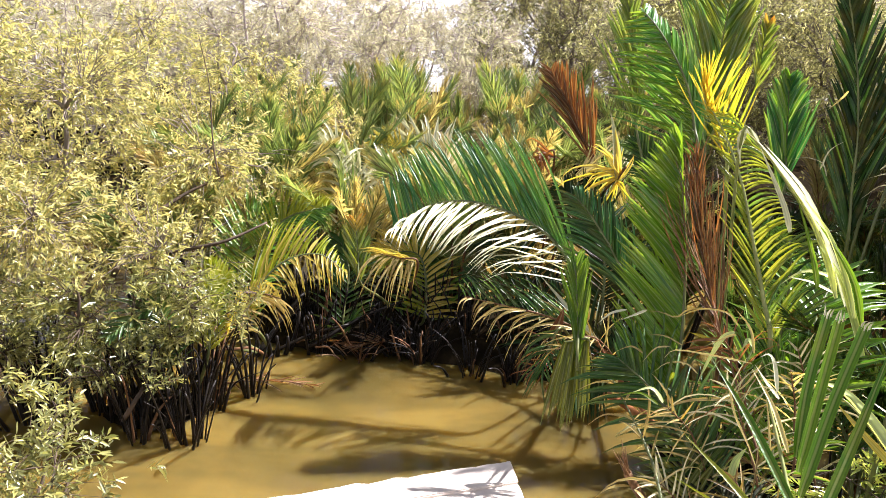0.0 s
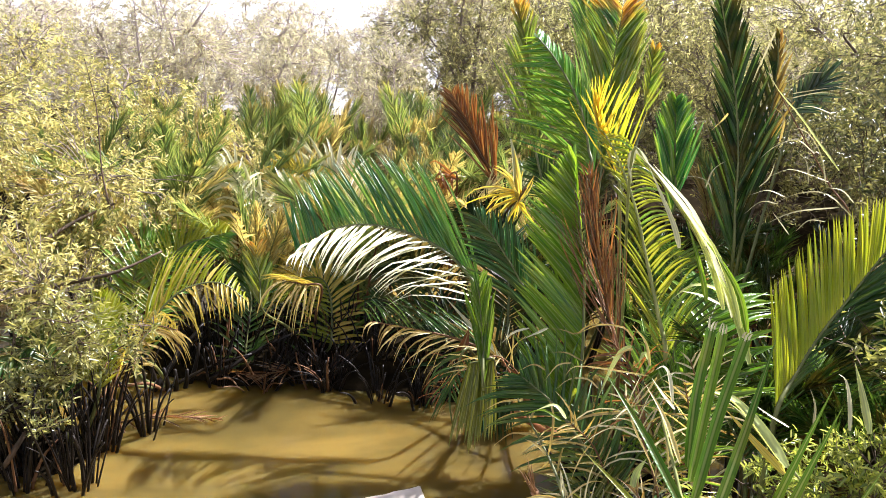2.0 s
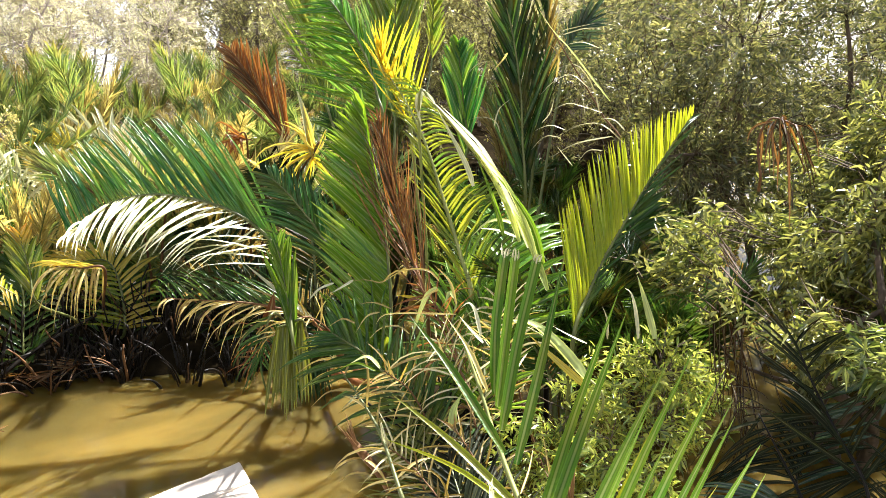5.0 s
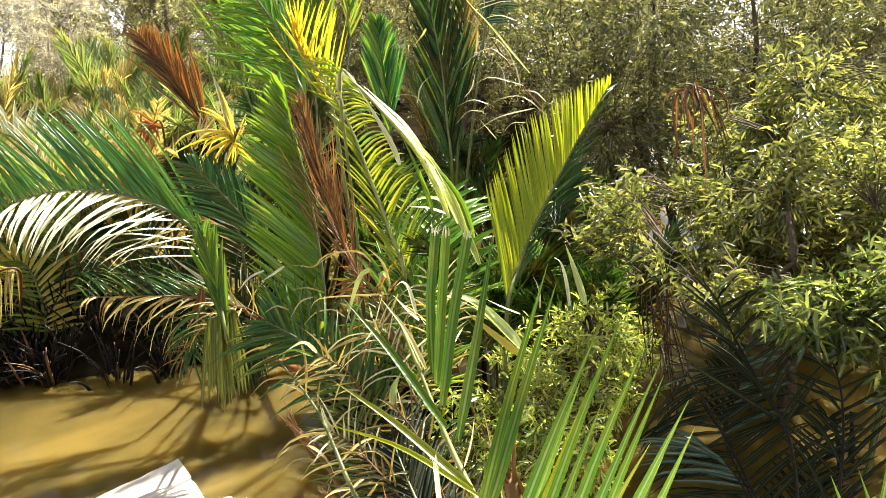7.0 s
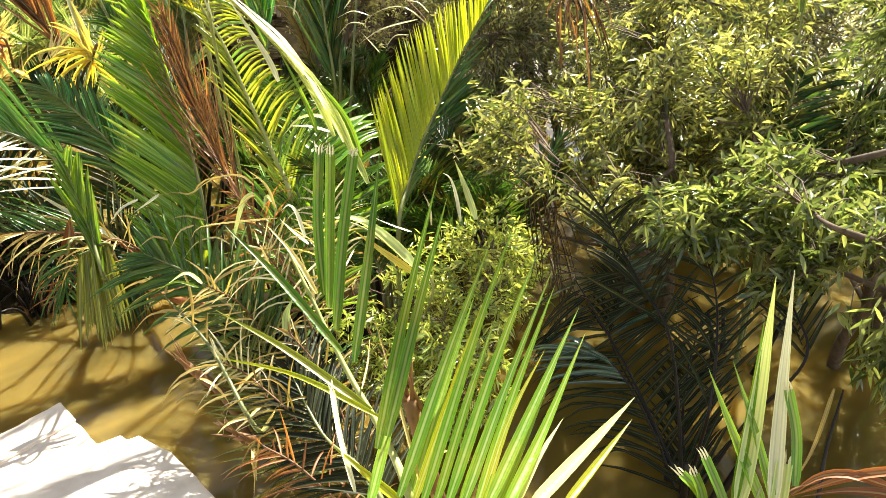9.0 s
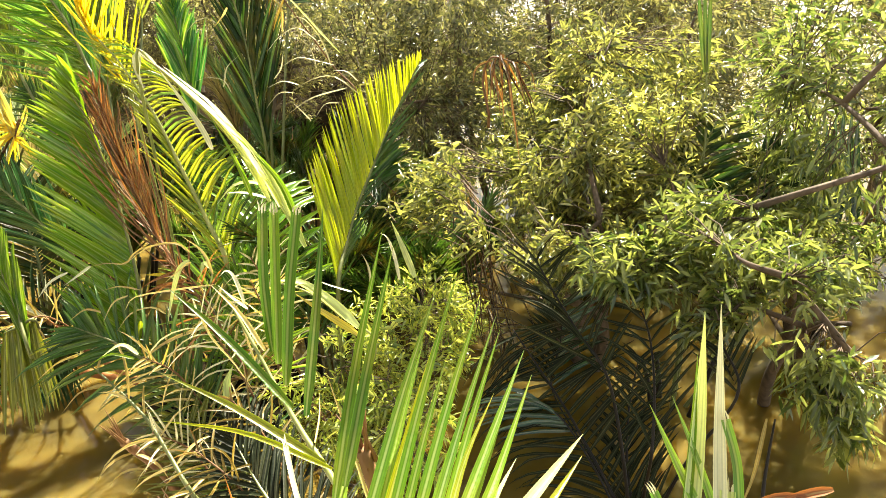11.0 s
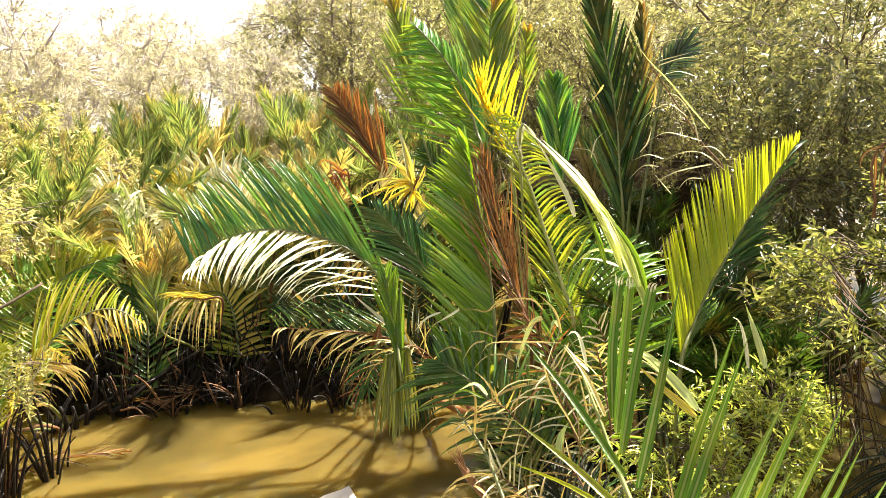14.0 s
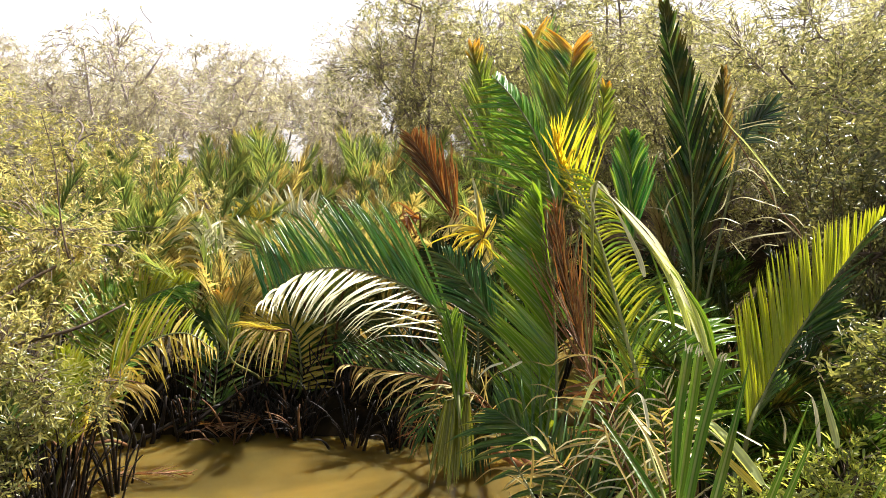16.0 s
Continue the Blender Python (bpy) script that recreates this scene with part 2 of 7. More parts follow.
PETIOLE_LIGHT = rough_material("petiole_light", (0.16, 0.19, 0.04), (0.36, 0.36, 0.12), 14.0, 0.4, 0.2, (1, 1, 0.1), 0.5)
PETIOLE_RUST = rough_material("petiole_rust", (0.20, 0.07, 0.02), (0.48, 0.20, 0.07), 20.0, 0.6, 0.5, (1, 1, 0.08))
# wet stalk colour, taken near black to paint in canopy shade
STALK = rough_material("wet_shaded_stalk", (0.005, 0.004, 0.0035), (0.022, 0.015, 0.009), 11.0, 0.5, 0.5, (1, 1, 0.3), 0.25)
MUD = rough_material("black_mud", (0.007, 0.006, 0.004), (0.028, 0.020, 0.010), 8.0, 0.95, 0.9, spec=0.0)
CONCRETE = rough_material("pale_concrete", (0.56, 0.47, 0.39), (0.78, 0.69, 0.60), 7.0, 0.8, 0.25)


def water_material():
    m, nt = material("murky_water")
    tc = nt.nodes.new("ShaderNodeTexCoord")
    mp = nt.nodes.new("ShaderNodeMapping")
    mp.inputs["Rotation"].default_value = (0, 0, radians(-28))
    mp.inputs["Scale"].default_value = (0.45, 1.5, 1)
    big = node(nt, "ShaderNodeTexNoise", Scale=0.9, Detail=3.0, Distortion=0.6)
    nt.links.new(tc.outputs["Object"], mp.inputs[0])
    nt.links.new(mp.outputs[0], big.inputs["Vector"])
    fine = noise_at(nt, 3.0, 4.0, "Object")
    # drawn-out dark bands painted into the water colour to stand for palm shadows
    shade_bands = nt.nodes.new("ShaderNodeMath")
    shade_bands.operation = "MULTIPLY_ADD"
    shade_bands.inputs[1].default_value = 0.2
    nt.links.new(fine.outputs[0], shade_bands.inputs[0])
    nt.links.new(big.outputs[0], shade_bands.inputs[2])
    col = ramp(nt, shade_bands.outputs[0], [(0.42, (0.080, 0.058, 0.014)), (0.58, (0.115, 0.080, 0.018)), (0.74, (0.165, 0.112, 0.024))]).outputs[0]
    p = node(nt, "ShaderNodeBsdfPrincipled", Roughness=0.05, IOR=1.33)
    p.inputs["Subsurface Weight"].default_value = 1.0
    p.inputs["Subsurface Radius"].default_value = (1.0, 0.8, 0.4)
    p.inputs["Subsurface Scale"].default_value = 0.8
    nt.links.new(col, p.inputs["Base Color"])
    w1 = noise_at(nt, 1.6, 3.0, "Generated", (400, 400, 1))
    w2 = noise_at(nt, 9.0, 2.0, "Generated", (400, 400, 1))
    add = nt.nodes.new("ShaderNodeMath")
    add.operation = "MULTIPLY_ADD"
    add.inputs[1].default_value = 0.12
    nt.links.new(w2.outputs[0], add.inputs[0])
    nt.links.new(w1.outputs[0], add.inputs[2])
    bp = node(nt, "ShaderNodeBump", Strength=0.22, Distance=0.04)
    nt.links.new(add.outputs[0], bp.inputs["Height"])
    nt.links.new(bp.outputs[0], p.inputs["Normal"])
    out = nt.nodes.new("ShaderNodeOutputMaterial")
    nt.links.new(p.outputs[0], out.inputs[0])
    return m


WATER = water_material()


# ---------- mesh helpers ----------
def mesh_of(name, verts, faces, mat, along=None, smooth=True):
    me = bpy.data.meshes.new(name)
    me.from_pydata(verts, [], faces)
    if along is not None:
        a = me.attributes.new("along", "FLOAT", "POINT")
        a.data.foreach_set("value", along)
        r = me.attributes.new("rib", "FLOAT", "POINT")
        r.data.foreach_set("value", [1.0 if i % 3 == 1 else 0.0 for i in range(len(verts))])
    if smooth:
        me.polygons.foreach_set("use_smooth", [True] * len(me.polygons))
    me.materials.append(mat)
    me.update()
    return me


def leaf_mesh(name, V, F, mat):
    """Mesh of many loose pieces from arrays: V (n, 3), F (m, k)."""
    me = bpy.data.meshes.new(name)
    k = F.shape[1]
    me.vertices.add(len(V))
    me.vertices.foreach_set("co", np.ascontiguousarray(V, dtype=np.float32).ravel())
    me.loops.add(F.size)
    me.loops.foreach_set("vertex_index", np.ascontiguousarray(F, dtype=np.int32).ravel())
    me.polygons.add(len(F))
    me.polygons.foreach_set("loop_start", np.arange(0, F.size, k, dtype=np.int32))
    me.update(calc_edges=True)
    me.materials.append(mat)
    return me


def part(name, me, parent, label=""):
    ob = new(name, me)
    ob.parent = parent
    if label:
        tagged(ob, label)
    return ob


def thing(name, at, label, category, group="", kind=""):
    ob = new(name)
    ob.location = at
    ob.empty_display_size = 0.1
    return tagged(ob, label, category, group, kind)


def tube(points, r0, r1, sides=6, closed=True):
    """Tapered tube along points. Returns verts and faces."""
    V, F = [], []
    n = len(points)
    for i, p in enumerate(points):
        d = (points[min(i + 1, n - 1)] - points[max(i - 1, 0)]).normalized()
        a = d.orthogonal().normalized() if i == 0 else (a - d * a.dot(d)).normalized()
        b = d.cross(a)
        r = r0 + (r1 - r0) * i / (n - 1)
        for k in range(sides):
            w = 2 * math.pi * k / sides
            V.append(tuple(p + (a * math.cos(w) + b * math.sin(w)) * r))
    for i in range(n - 1):
        for k in range(sides):
            k2 = (k + 1) % sides
            F.append((i * sides + k, i * sides + k2, (i + 1) * sides + k2, (i + 1) * sides + k))
    if closed:
        F.append(tuple(range(sides - 1, -1, -1)))
        F.append(tuple((n - 1) * sides + k for k in range(sides)))
    return V, F


def spline(pts, n):
    """n points along a smooth curve through pts."""
    P = [pts[0] * 2 - pts[1]] + list(pts) + [pts[-1] * 2 - pts[-2]]
    out = []
    for i in range(n):
        u = i / (n - 1) * (len(pts) - 1)
        k = min(int(u), len(pts) - 2)
        f = u - k
        a, b, c, d = P[k:k + 4]
        out.append(0.5 * ((b * 2) + (c - a) * f + (a * 2 - b * 5 + c * 4 - d) * f * f + (b * 3 - a - c * 3 + d) * f ** 3))
    return out


def join(lists):
    V, F, A = [], [], []
    for v, f, a in lists:
        o = len(V)
        V += v
        F += [tuple(i + o for i in q) for q in f]
        A += a
    return V, F, A


def leaflet(p, way, normal, length, width, droop, along, rng, segs=5, cut=False, fold=0.42, curl=0.0):
    """One folded leaflet blade, hanging by its own weight. Returns verts, faces and the values for the tip colour."""
    V, F, A = [], [], []
    d = way.copy()
    q = p.copy()
    step = length / segs
    nrm = normal.copy()
    for k in range(segs + 1):
        s = k / segs
        w = width * min(1.0, 0.45 + 7 * s) * (1.0 if cut else max(0.04, 1 - max(0, (s - 0.4) / 0.6) ** 1.5)) * 0.5
        side = d.cross(nrm)
        if side.length < 1e-4:
            side = d.orthogonal()
        side.normalize()
        up = side.cross(d).normalized()
        V += [tuple(q + side * w + up * w * fold), tuple(q - up * w * fold), tuple(q - side * w + up * w * fold)]
        A += [along + 0.25 * s] * 3
        if k < segs:
            o = 3 * k
            F += [(o, o + 1, o + 4, o + 3), (o + 1, o + 2, o + 5, o + 4)]
        d = (d + Vector((0, 0, -1)) * droop * step * (0.4 + 1.6 * s) + side * curl * step).normalized()
        q = q + d * step
    return V, F, A


def frond(palm, pts, length, mat, face=(0, -1, 0.35), ang=55, droop=0.5, n=26, width=0.055, left=1.0, right=1.0, bare=0.0, seed=1, single=True,
          mat_left=None, thick=0.022, stem=None, ragged=0.12, cut=False, lift=0.1, skip=0.04, segs=5, label="", end=0.45, droop_left=None, every=1):
    """A pinnate frond. pts: foot of the stalk, where the leaflets begin, middle and tip, in the palm's own axes."""
    rng = random.Random(seed)
    pts = [Vector(p) for p in pts]
    c = spline(pts, 31)
    r = part("frond", mesh_of("frond", *tube(c, thick, 0.004, 6), stem or PETIOLE), palm, label)
    fn = Vector(face).normalized()
    start = (1 + bare) / (len(pts) - 1)
    bunch = {}
    for i in range(n):
        v = (i + 0.5) / n
        u = start + (1 - start) * v
        x = u * 30
        k = min(int(x), 29)
        p = c[k].lerp(c[k + 1], x - k)
        tan = (c[min(k + 2, 30)] - c[max(k - 1, 0)]).normalized()
        s = tan.cross(fn)
        if s.length < 0.05:
            s = tan.orthogonal()
        s.normalize()
        nn = s.cross(tan).normalized()
        size = (0.62 + 0.38 * math.sin(math.pi * min(1, 0.18 + v * 0.8))) * (1 if v < 0.7 else 1 - (v - 0.7) / 0.3 * (1 - end))
        for sgn, amount in ((1, left), (-1, right)):
            if amount <= 0 or rng.random() < skip or (sgn < 0 and i % every):
                continue
            a = radians(ang * (1.08 - 0.55 * v) + rng.gauss(0, 60 * ragged * 0.4))
            way = (tan * math.cos(a) + s * (sgn * math.sin(a)) + nn * (lift + rng.gauss(0, ragged))).normalized()
            ln = length * size * amount * (1 + rng.gauss(0, ragged * 0.7))
            m = mat_left if (sgn > 0 and mat_left) else mat
            tw = (nn + s * rng.gauss(0, 0.08 + 1.6 * ragged) + tan * rng.gauss(0, 0.12)).normalized()
            sag = droop_left if sgn > 0 and droop_left is not None else droop
            piece = leaflet(p, way, tw, max(ln, 0.08), width * rng.uniform(0.8, 1.15), sag * rng.uniform(0.6, 1.5), v, rng, segs, cut and rng.random() < 0.7,
                            curl=rng.gauss(0, 0.08 + 1.2 * ragged))
            if single:
                part("leaflet", mesh_of("leaflet", piece[0], piece[1], m, piece[2]), r)
            else:
                bunch.setdefault(m.name, []).append(piece)
    for key, pieces in bunch.items():
        bv, bf, ba = join(pieces)
        tagged(part("blade", mesh_of("blade", bv, bf, bpy.data.materials[key], ba), r), kind="stuff")
    return r


def palm(at, label, group="nipa palms"):
    ob = thing("nipa_palm", at, label, "palm", group)
    # sheaths and cut stalk ends at the foot
    rng = random.Random(int(at[0] * 91 + at[1] * 37))
    for i in range(5):
        a = rng.uniform(0, 6.28)
        foot = Vector((0.16 * math.cos(a), 0.16 * math.sin(a), -0.08))
        h = rng.uniform(0.2, 0.7)
        top = foot + Vector((0.25 * h * math.cos(a), 0.25 * h * math.sin(a), h))
        v, f = tube(spline([foot, foot.lerp(top, 0.5) + Vector((0.02, 0, 0)), top], 5), 0.032, 0.016, 7)
        part("stalk", mesh_of("stalk", v, f, STALK), ob)
    return ob


def hero(p, base, mid, tip, length, mat, foot=(0, 0, -0.08), **k):
    o = p.location
    return frond(p, [foot] + [tuple(Vector(q) - o) for q in (base, mid, tip)], length, mat, **k)


def ribbon(pts, width, face, along, cut=False, fold=0.35, segs=7):
    """A folded leaflet blade along a curve: verts, faces and the values for the tip colour."""
    c = spline(pts, segs + 1)
    V, F, A = [], [], []
    for k, q in enumerate(c):
        s = k / segs
        d = (c[min(k + 1, segs)] - c[max(k - 1, 0)]).normalized()
        side = d.cross(face)
        if side.length < 1e-4:
            side = d.orthogonal()
        side.normalize()
        up = side.cross(d).normalized()
        w = 0.5 * width * min(1.0, 0.5 + 4 * s) * (1.0 if cut else max(0.03, 1 - max(0, (s - 0.25) / 0.75) ** 1.5))
        V += [tuple(q + side * w + up * w * fold), tuple(q - up * w * fold), tuple(q - side * w + up * w * fold)]
        A += [along + 0.25 * s] * 3
        if k < segs:
            o = 3 * k
            F += [(o, o + 1, o + 4, o + 3), (o + 1, o + 2, o + 5, o + 4)]
    return V, F, A


def rachis(palm, pts, stem=None, thick=0.02, label=""):
    """The stalk of a frond, from the palm's foot through pts (world)."""
    o = palm.location
    pts = [Vector(p) - o for p in pts]
    foot = Vector((0.06 * pts[0].x, 0.06 * pts[0].y, -0.08))
    low = foot.lerp(pts[0], 0.55) + Vector((-0.1 * pts[0].x, -0.1 * pts[0].y, 0.0))
    return part("frond", mesh_of("frond", *tube(spline([foot, low] + pts, 34), thick, 0.005, 7), stem or PETIOLE), palm, label)


def fan(palm, frond_part, base, tips, count, width, mat, seed=1, arch=0.05, ragged=0.06, curve=0.0, mat2=None, segs=6, sweep=0.0):
    """Leaflets of one side of a frond, from the curve base to the curve tips (world)."""
    o = palm.location
    rng = random.Random(seed)
    b = spline([Vector(p) - o for p in base], 41)
    e = spline([Vector(p) - o for p in tips], 41)
    plane = (b[-1] - b[0]).cross(e[20] - b[20]).normalized()
    if plane.y > 0:
        plane = -plane
    far = (o + b[20]).length > 9.0
    bunch = {}
    for i in range(count):
        v = (i + 0.5 + rng.uniform(-0.3, 0.3)) / count
        k = min(int(v * 40), 39)
        p = b[k].lerp(b[k + 1], v * 40 - k)
        x = 40 * (v + sweep * (1 - v))
        k = min(int(x), 39)
        q = e[k].lerp(e[k + 1], x - k)
        ln = (q - p).length
        jig = Vector((rng.gauss(0, 1), rng.gauss(0, 1), rng.gauss(0, 1))) * ln * ragged
        q = p + (q - p) * (1 + rng.gauss(0, ragged)) + jig
        rise = Vector((0, 0, 1)) * ln * (arch + rng.gauss(0, ragged * 0.3)) + jig * 0.25
        pts = [p, p.lerp(q, 0.4) + rise, p.lerp(q, 0.78) + rise * 0.8, q - Vector((0, 0, 1)) * curve * ln * rng.uniform(0.3, 1.2)]
        face = (plane + Vector((rng.gauss(0, 1), rng.gauss(0, 1), rng.gauss(0, 1))) * (0.12 + 1.5 * ragged)).normalized()
        m = mat2 if mat2 and rng.random() < 0.35 else mat
        if m is PALE:
            # tilted towards the sun so the leaflets render near white
            face = (face + Vector((0.3, 0.25, 0.9))).normalized()
        piece = ribbon(pts, width * rng.uniform(0.75, 1.15), face, v, segs=segs)
        if far:
            bunch.setdefault(m.name, []).append(piece)
        else:
            part("leaflet", mesh_of("leaflet", piece[0], piece[1], m, piece[2]), frond_part)
    for key, pieces in bunch.items():
        bv, bf, ba = join(pieces)
        tagged(part("blade", mesh_of("blade", bv, bf, bpy.data.materials[key], ba), frond_part), kind="stuff")


def blade(palm, frond_part, pts, width, mat, cut=False, fold=0.35):
    """One leaflet of its own, from its tip to its foot (world)."""
    o = palm.location
    pts = [Vector(p) - o for p in reversed(pts)]
    mid = o + (pts[0] + pts[-1]) * 0.5
    face = (Vector((0, 0, 3.6)) - mid).normalized() + Vector((0.25, 0.1, 0.2))
    if mat in (PALE, CURL, PALE_GREEN):
        # pale leaflets are turned to catch the sun and widened to fit the view
        face += Vector((0.35, 0.3, 1.1))
        width *= 1.25
    v, f, a = ribbon(pts, width, face, 0.4, cut, fold, 9)
    ob = part("leaflet", mesh_of("leaflet", v, f, mat, a), frond_part)
    if cut:
        # frayed end of a cut leaflet
        rng = random.Random(int(abs(mid.x * 317 + mid.y * 91)))
        t, d = pts[-1], (pts[-1] - pts[-2]).normalized()
        side = d.cross(face).normalized()
        for k in range(3):
            r = t + side * width * (k - 1) * 0.3
            fv, ff, fa = ribbon([r - d * 0.01, r + d * 0.02, r + d * rng.uniform(0.03, 0.06) + side * rng.gauss(0, 0.008)], width * 0.22, face, 0.4, segs=3)
            part("fringe", mesh_of("fringe", fv, ff, CURL, fa), frond_part)
    return ob


def blades(P, W, N, length, width, four=True):
    """Arrays of small leaves: places P, directions W, normals N, lengths and widths."""
    W = W / np.linalg.norm(W, axis=1, keepdims=True)
    S = np.cross(W, N)
    S /= np.linalg.norm(S, axis=1, keepdims=True) + 1e-9
    U = np.cross(S, W)
    L, w = length[:, None], width[:, None]
    sag = np.array([0, 0, -1.0])
    if four:
        pts = [P, P + W * L * 0.35 + S * w * 0.5 + U * w * 0.18, P + W * L * 0.7 + S * w * 0.4 + U * w * 0.12 + sag * L * 0.05, P + W * L + sag * L * 0.16,
               P + W * L * 0.7 - S * w * 0.4 + U * w * 0.12 + sag * L * 0.05, P + W * L * 0.35 - S * w * 0.5 + U * w * 0.18]
        V = np.stack(pts, 1).reshape(-1, 3)
        o = np.arange(len(P))[:, None] * 6
        F = np.concatenate([o + [0, 1, 2, 3], o + [0, 3, 4, 5]], 0)
    else:
        pts = [P, P + W * L * 0.45 + S * w * 0.5, P + W * L + sag * L * 0.1, P + W * L * 0.45 - S * w * 0.5]
        V = np.stack(pts, 1).reshape(-1, 3)
        F = np.arange(len(P))[:, None] * 4 + np.array([[0, 1, 2, 3]])
    return V, F


def mangrove(name, at, lobes, clusters, leaf, mat, label, bark=None, seed=1, trunks=2, per=9, four=True, thick=0.06, twig=0.006, hang=0.0, group="mangrove trees",
             stars=0.7, limbs=14, category="tree", gaps=-0.16):
    """A mangrove: leaning stems, limbs reaching into the lobes, twigs, and leaf rosettes at the twig ends."""
    rs = np.random.RandomState(seed)
    rng = random.Random(seed)
    bark = bark or BARK
    root = thing(name, at, label, category, group)
    vol = np.array([(l[3] * l[4] * l[5]) ** 0.75 for l in lobes])
    pick = rs.choice(len(lobes), clusters * 3, p=vol / vol.sum())
    d = rs.normal(size=(clusters * 3, 3))
    d /= np.linalg.norm(d, axis=1, keepdims=True)
    rad = rs.uniform(0.12, 1, (clusters * 3, 1)) ** 0.45
    L = np.array(lobes)[pick]
    C = L[:, :3] + d * rad * L[:, 3:6] * (1 + rs.normal(0, 0.10, (clusters * 3, 1)))
    keep = np.array([noise.noise(Vector(c * 1.5) + Vector((seed * 3.1, 0, 0))) > gaps for c in C]) & (C[:, 2] > 0.12)
    C = C[keep][:clusters]
    # trunks and limbs
    VF, nodes = [], []
    for k in range(trunks):
        a = rng.uniform(0, 6.28)
        f = Vector((rng.gauss(0, 0.18), rng.gauss(0, 0.18), -0.1))
        l = lobes[k % len(lobes)]
        t = Vector((l[0] + rng.gauss(0, 0.2), l[1] + rng.gauss(0, 0.2), l[2] + l[5] * 0.5))
        m1 = f.lerp(t, 0.35) + Vector((rng.gauss(0, 0.2), rng.gauss(0, 0.2), 0.1))
        m2 = f.lerp(t, 0.7) + Vector((rng.gauss(0, 0.25), rng.gauss(0, 0.25), 0.1))
        c = spline([f, m1, m2, t], 14)
        part("trunk", mesh_of("trunk", *tube(c, thick, thick * 0.25, 7), bark), root)
        nodes += c[3:]
    for k in range(limbs):
        e = Vector(C[rng.randrange(len(C))])
        b = min(nodes, key=lambda q: (q - e).length + 0.7 * abs(q.z - e.z + 0.5))
        mid = b.lerp(e, 0.5) + Vector((rng.gauss(0, 0.15), rng.gauss(0, 0.15), rng.uniform(-0.1, 0.2)))
        c = spline([b, mid, e], 8)
        part("limb", mesh_of("limb", *tube(c, thick * 0.42, thick * 0.1, 5), bark), root)
        nodes += c[2:]
    # twigs
    nd = np.array([tuple(q) for q in nodes])
    tv, tf = [], []
    dist = ((C[:, None, :] - nd[None]) ** 2).sum(-1)
    near = dist.argmin(1)
    out = C - nd[near]
    for i in range(0, len(C), 2):
        e, b = Vector(C[i]), Vector(nd[near[i]])
        ln = (e - b).length
        b = e + (b - e) * min(1, 0.4 / max(ln, 0.01))
        v, f = tube([b, b.lerp(e, 0.5) + Vector((rng.gauss(0, 0.05), rng.gauss(0, 0.05), 0.04)), e], twig, twig * 0.4, 3, False)
        o = len(tv)
        tv += v
        tf += [tuple(j + o for j in q) for q in f]
    tagged(part("twig_work", mesh_of("twig_work", tv, tf, bark), root), kind="stuff")
    # leaves
    ax = out / (np.linalg.norm(out, axis=1, keepdims=True) + 1e-6) + rs.normal(0, 0.35, C.shape) + np.array([0, 0, 0.35 - hang])
    ax /= np.linalg.norm(ax, axis=1, keepdims=True)
    n = len(C) * per
    A = np.repeat(ax, per, 0)
    spread = rs.normal(size=(n, 3))
    spread -= A * (spread * A).sum(1, keepdims=True)
    spread /= np.linalg.norm(spread, axis=1, keepdims=True)
    W = A * rs.uniform(0.2, 1.0, (n, 1)) + spread * stars + np.array([0, 0, -hang])
    P = np.repeat(C, per, 0) - A * rs.uniform(0, leaf * 1.6, (n, 1)) + rs.normal(0, leaf * 0.12, (n, 3))
    N = A + rs.normal(0, 0.4, (n, 3))
    V, F = blades(P, W, N, leaf * rs.uniform(0.6, 1.25, n), leaf * rs.uniform(0.15, 0.25, n), four)
    tagged(part("crown", leaf_mesh("crown", V, F, mat), root), kind="stuff")
    return root


# ---------- water and mud ----------
bm = bmesh.new()
bmesh.ops.create_grid(bm, x_segments=40, y_segments=40, size=200)
me = bpy.data.meshes.new("water")
bm.to_mesh(me)
bm.free()
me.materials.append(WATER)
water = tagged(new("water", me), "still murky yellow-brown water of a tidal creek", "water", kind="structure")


def mud_bank(name, cx, cy, rx, ry, h, seed, label):
    V, F = [], []
    nr, na = 7, 28
    for i in range(nr + 1):
        for k in range(na):
            a = 2 * math.pi * k / na
            s = i / nr
            w = 1 + 0.25 * noise.noise(Vector((math.cos(a) * 1.5, math.sin(a) * 1.5, seed)))
            x, y = cx + rx * s * w * math.cos(a), cy + ry * s * w * math.sin(a)
            z = h * (1 - s ** 1.6) * (1 + 0.7 * noise.noise(Vector((x * 2.5, y * 2.5, seed)))) - 0.04 * s
            V.append((x, y, z))
    for i in range(nr):
        for k in range(na):
            k2 = (k + 1) % na
            F.append((i * na + k, (i + 1) * na + k, (i + 1) * na + k2, i * na + k2))
    return tagged(new(name, mesh_of(name, V, F, MUD)), label, "mud bank", kind="structure")


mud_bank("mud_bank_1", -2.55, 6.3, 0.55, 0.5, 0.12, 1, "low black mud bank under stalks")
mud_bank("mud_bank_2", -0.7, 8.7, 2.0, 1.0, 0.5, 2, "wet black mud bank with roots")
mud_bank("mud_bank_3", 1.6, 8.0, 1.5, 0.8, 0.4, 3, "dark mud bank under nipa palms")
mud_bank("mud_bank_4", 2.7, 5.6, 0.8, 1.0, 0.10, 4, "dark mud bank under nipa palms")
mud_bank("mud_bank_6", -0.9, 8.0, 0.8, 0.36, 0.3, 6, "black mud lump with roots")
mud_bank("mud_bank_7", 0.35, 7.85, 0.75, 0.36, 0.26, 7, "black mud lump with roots")
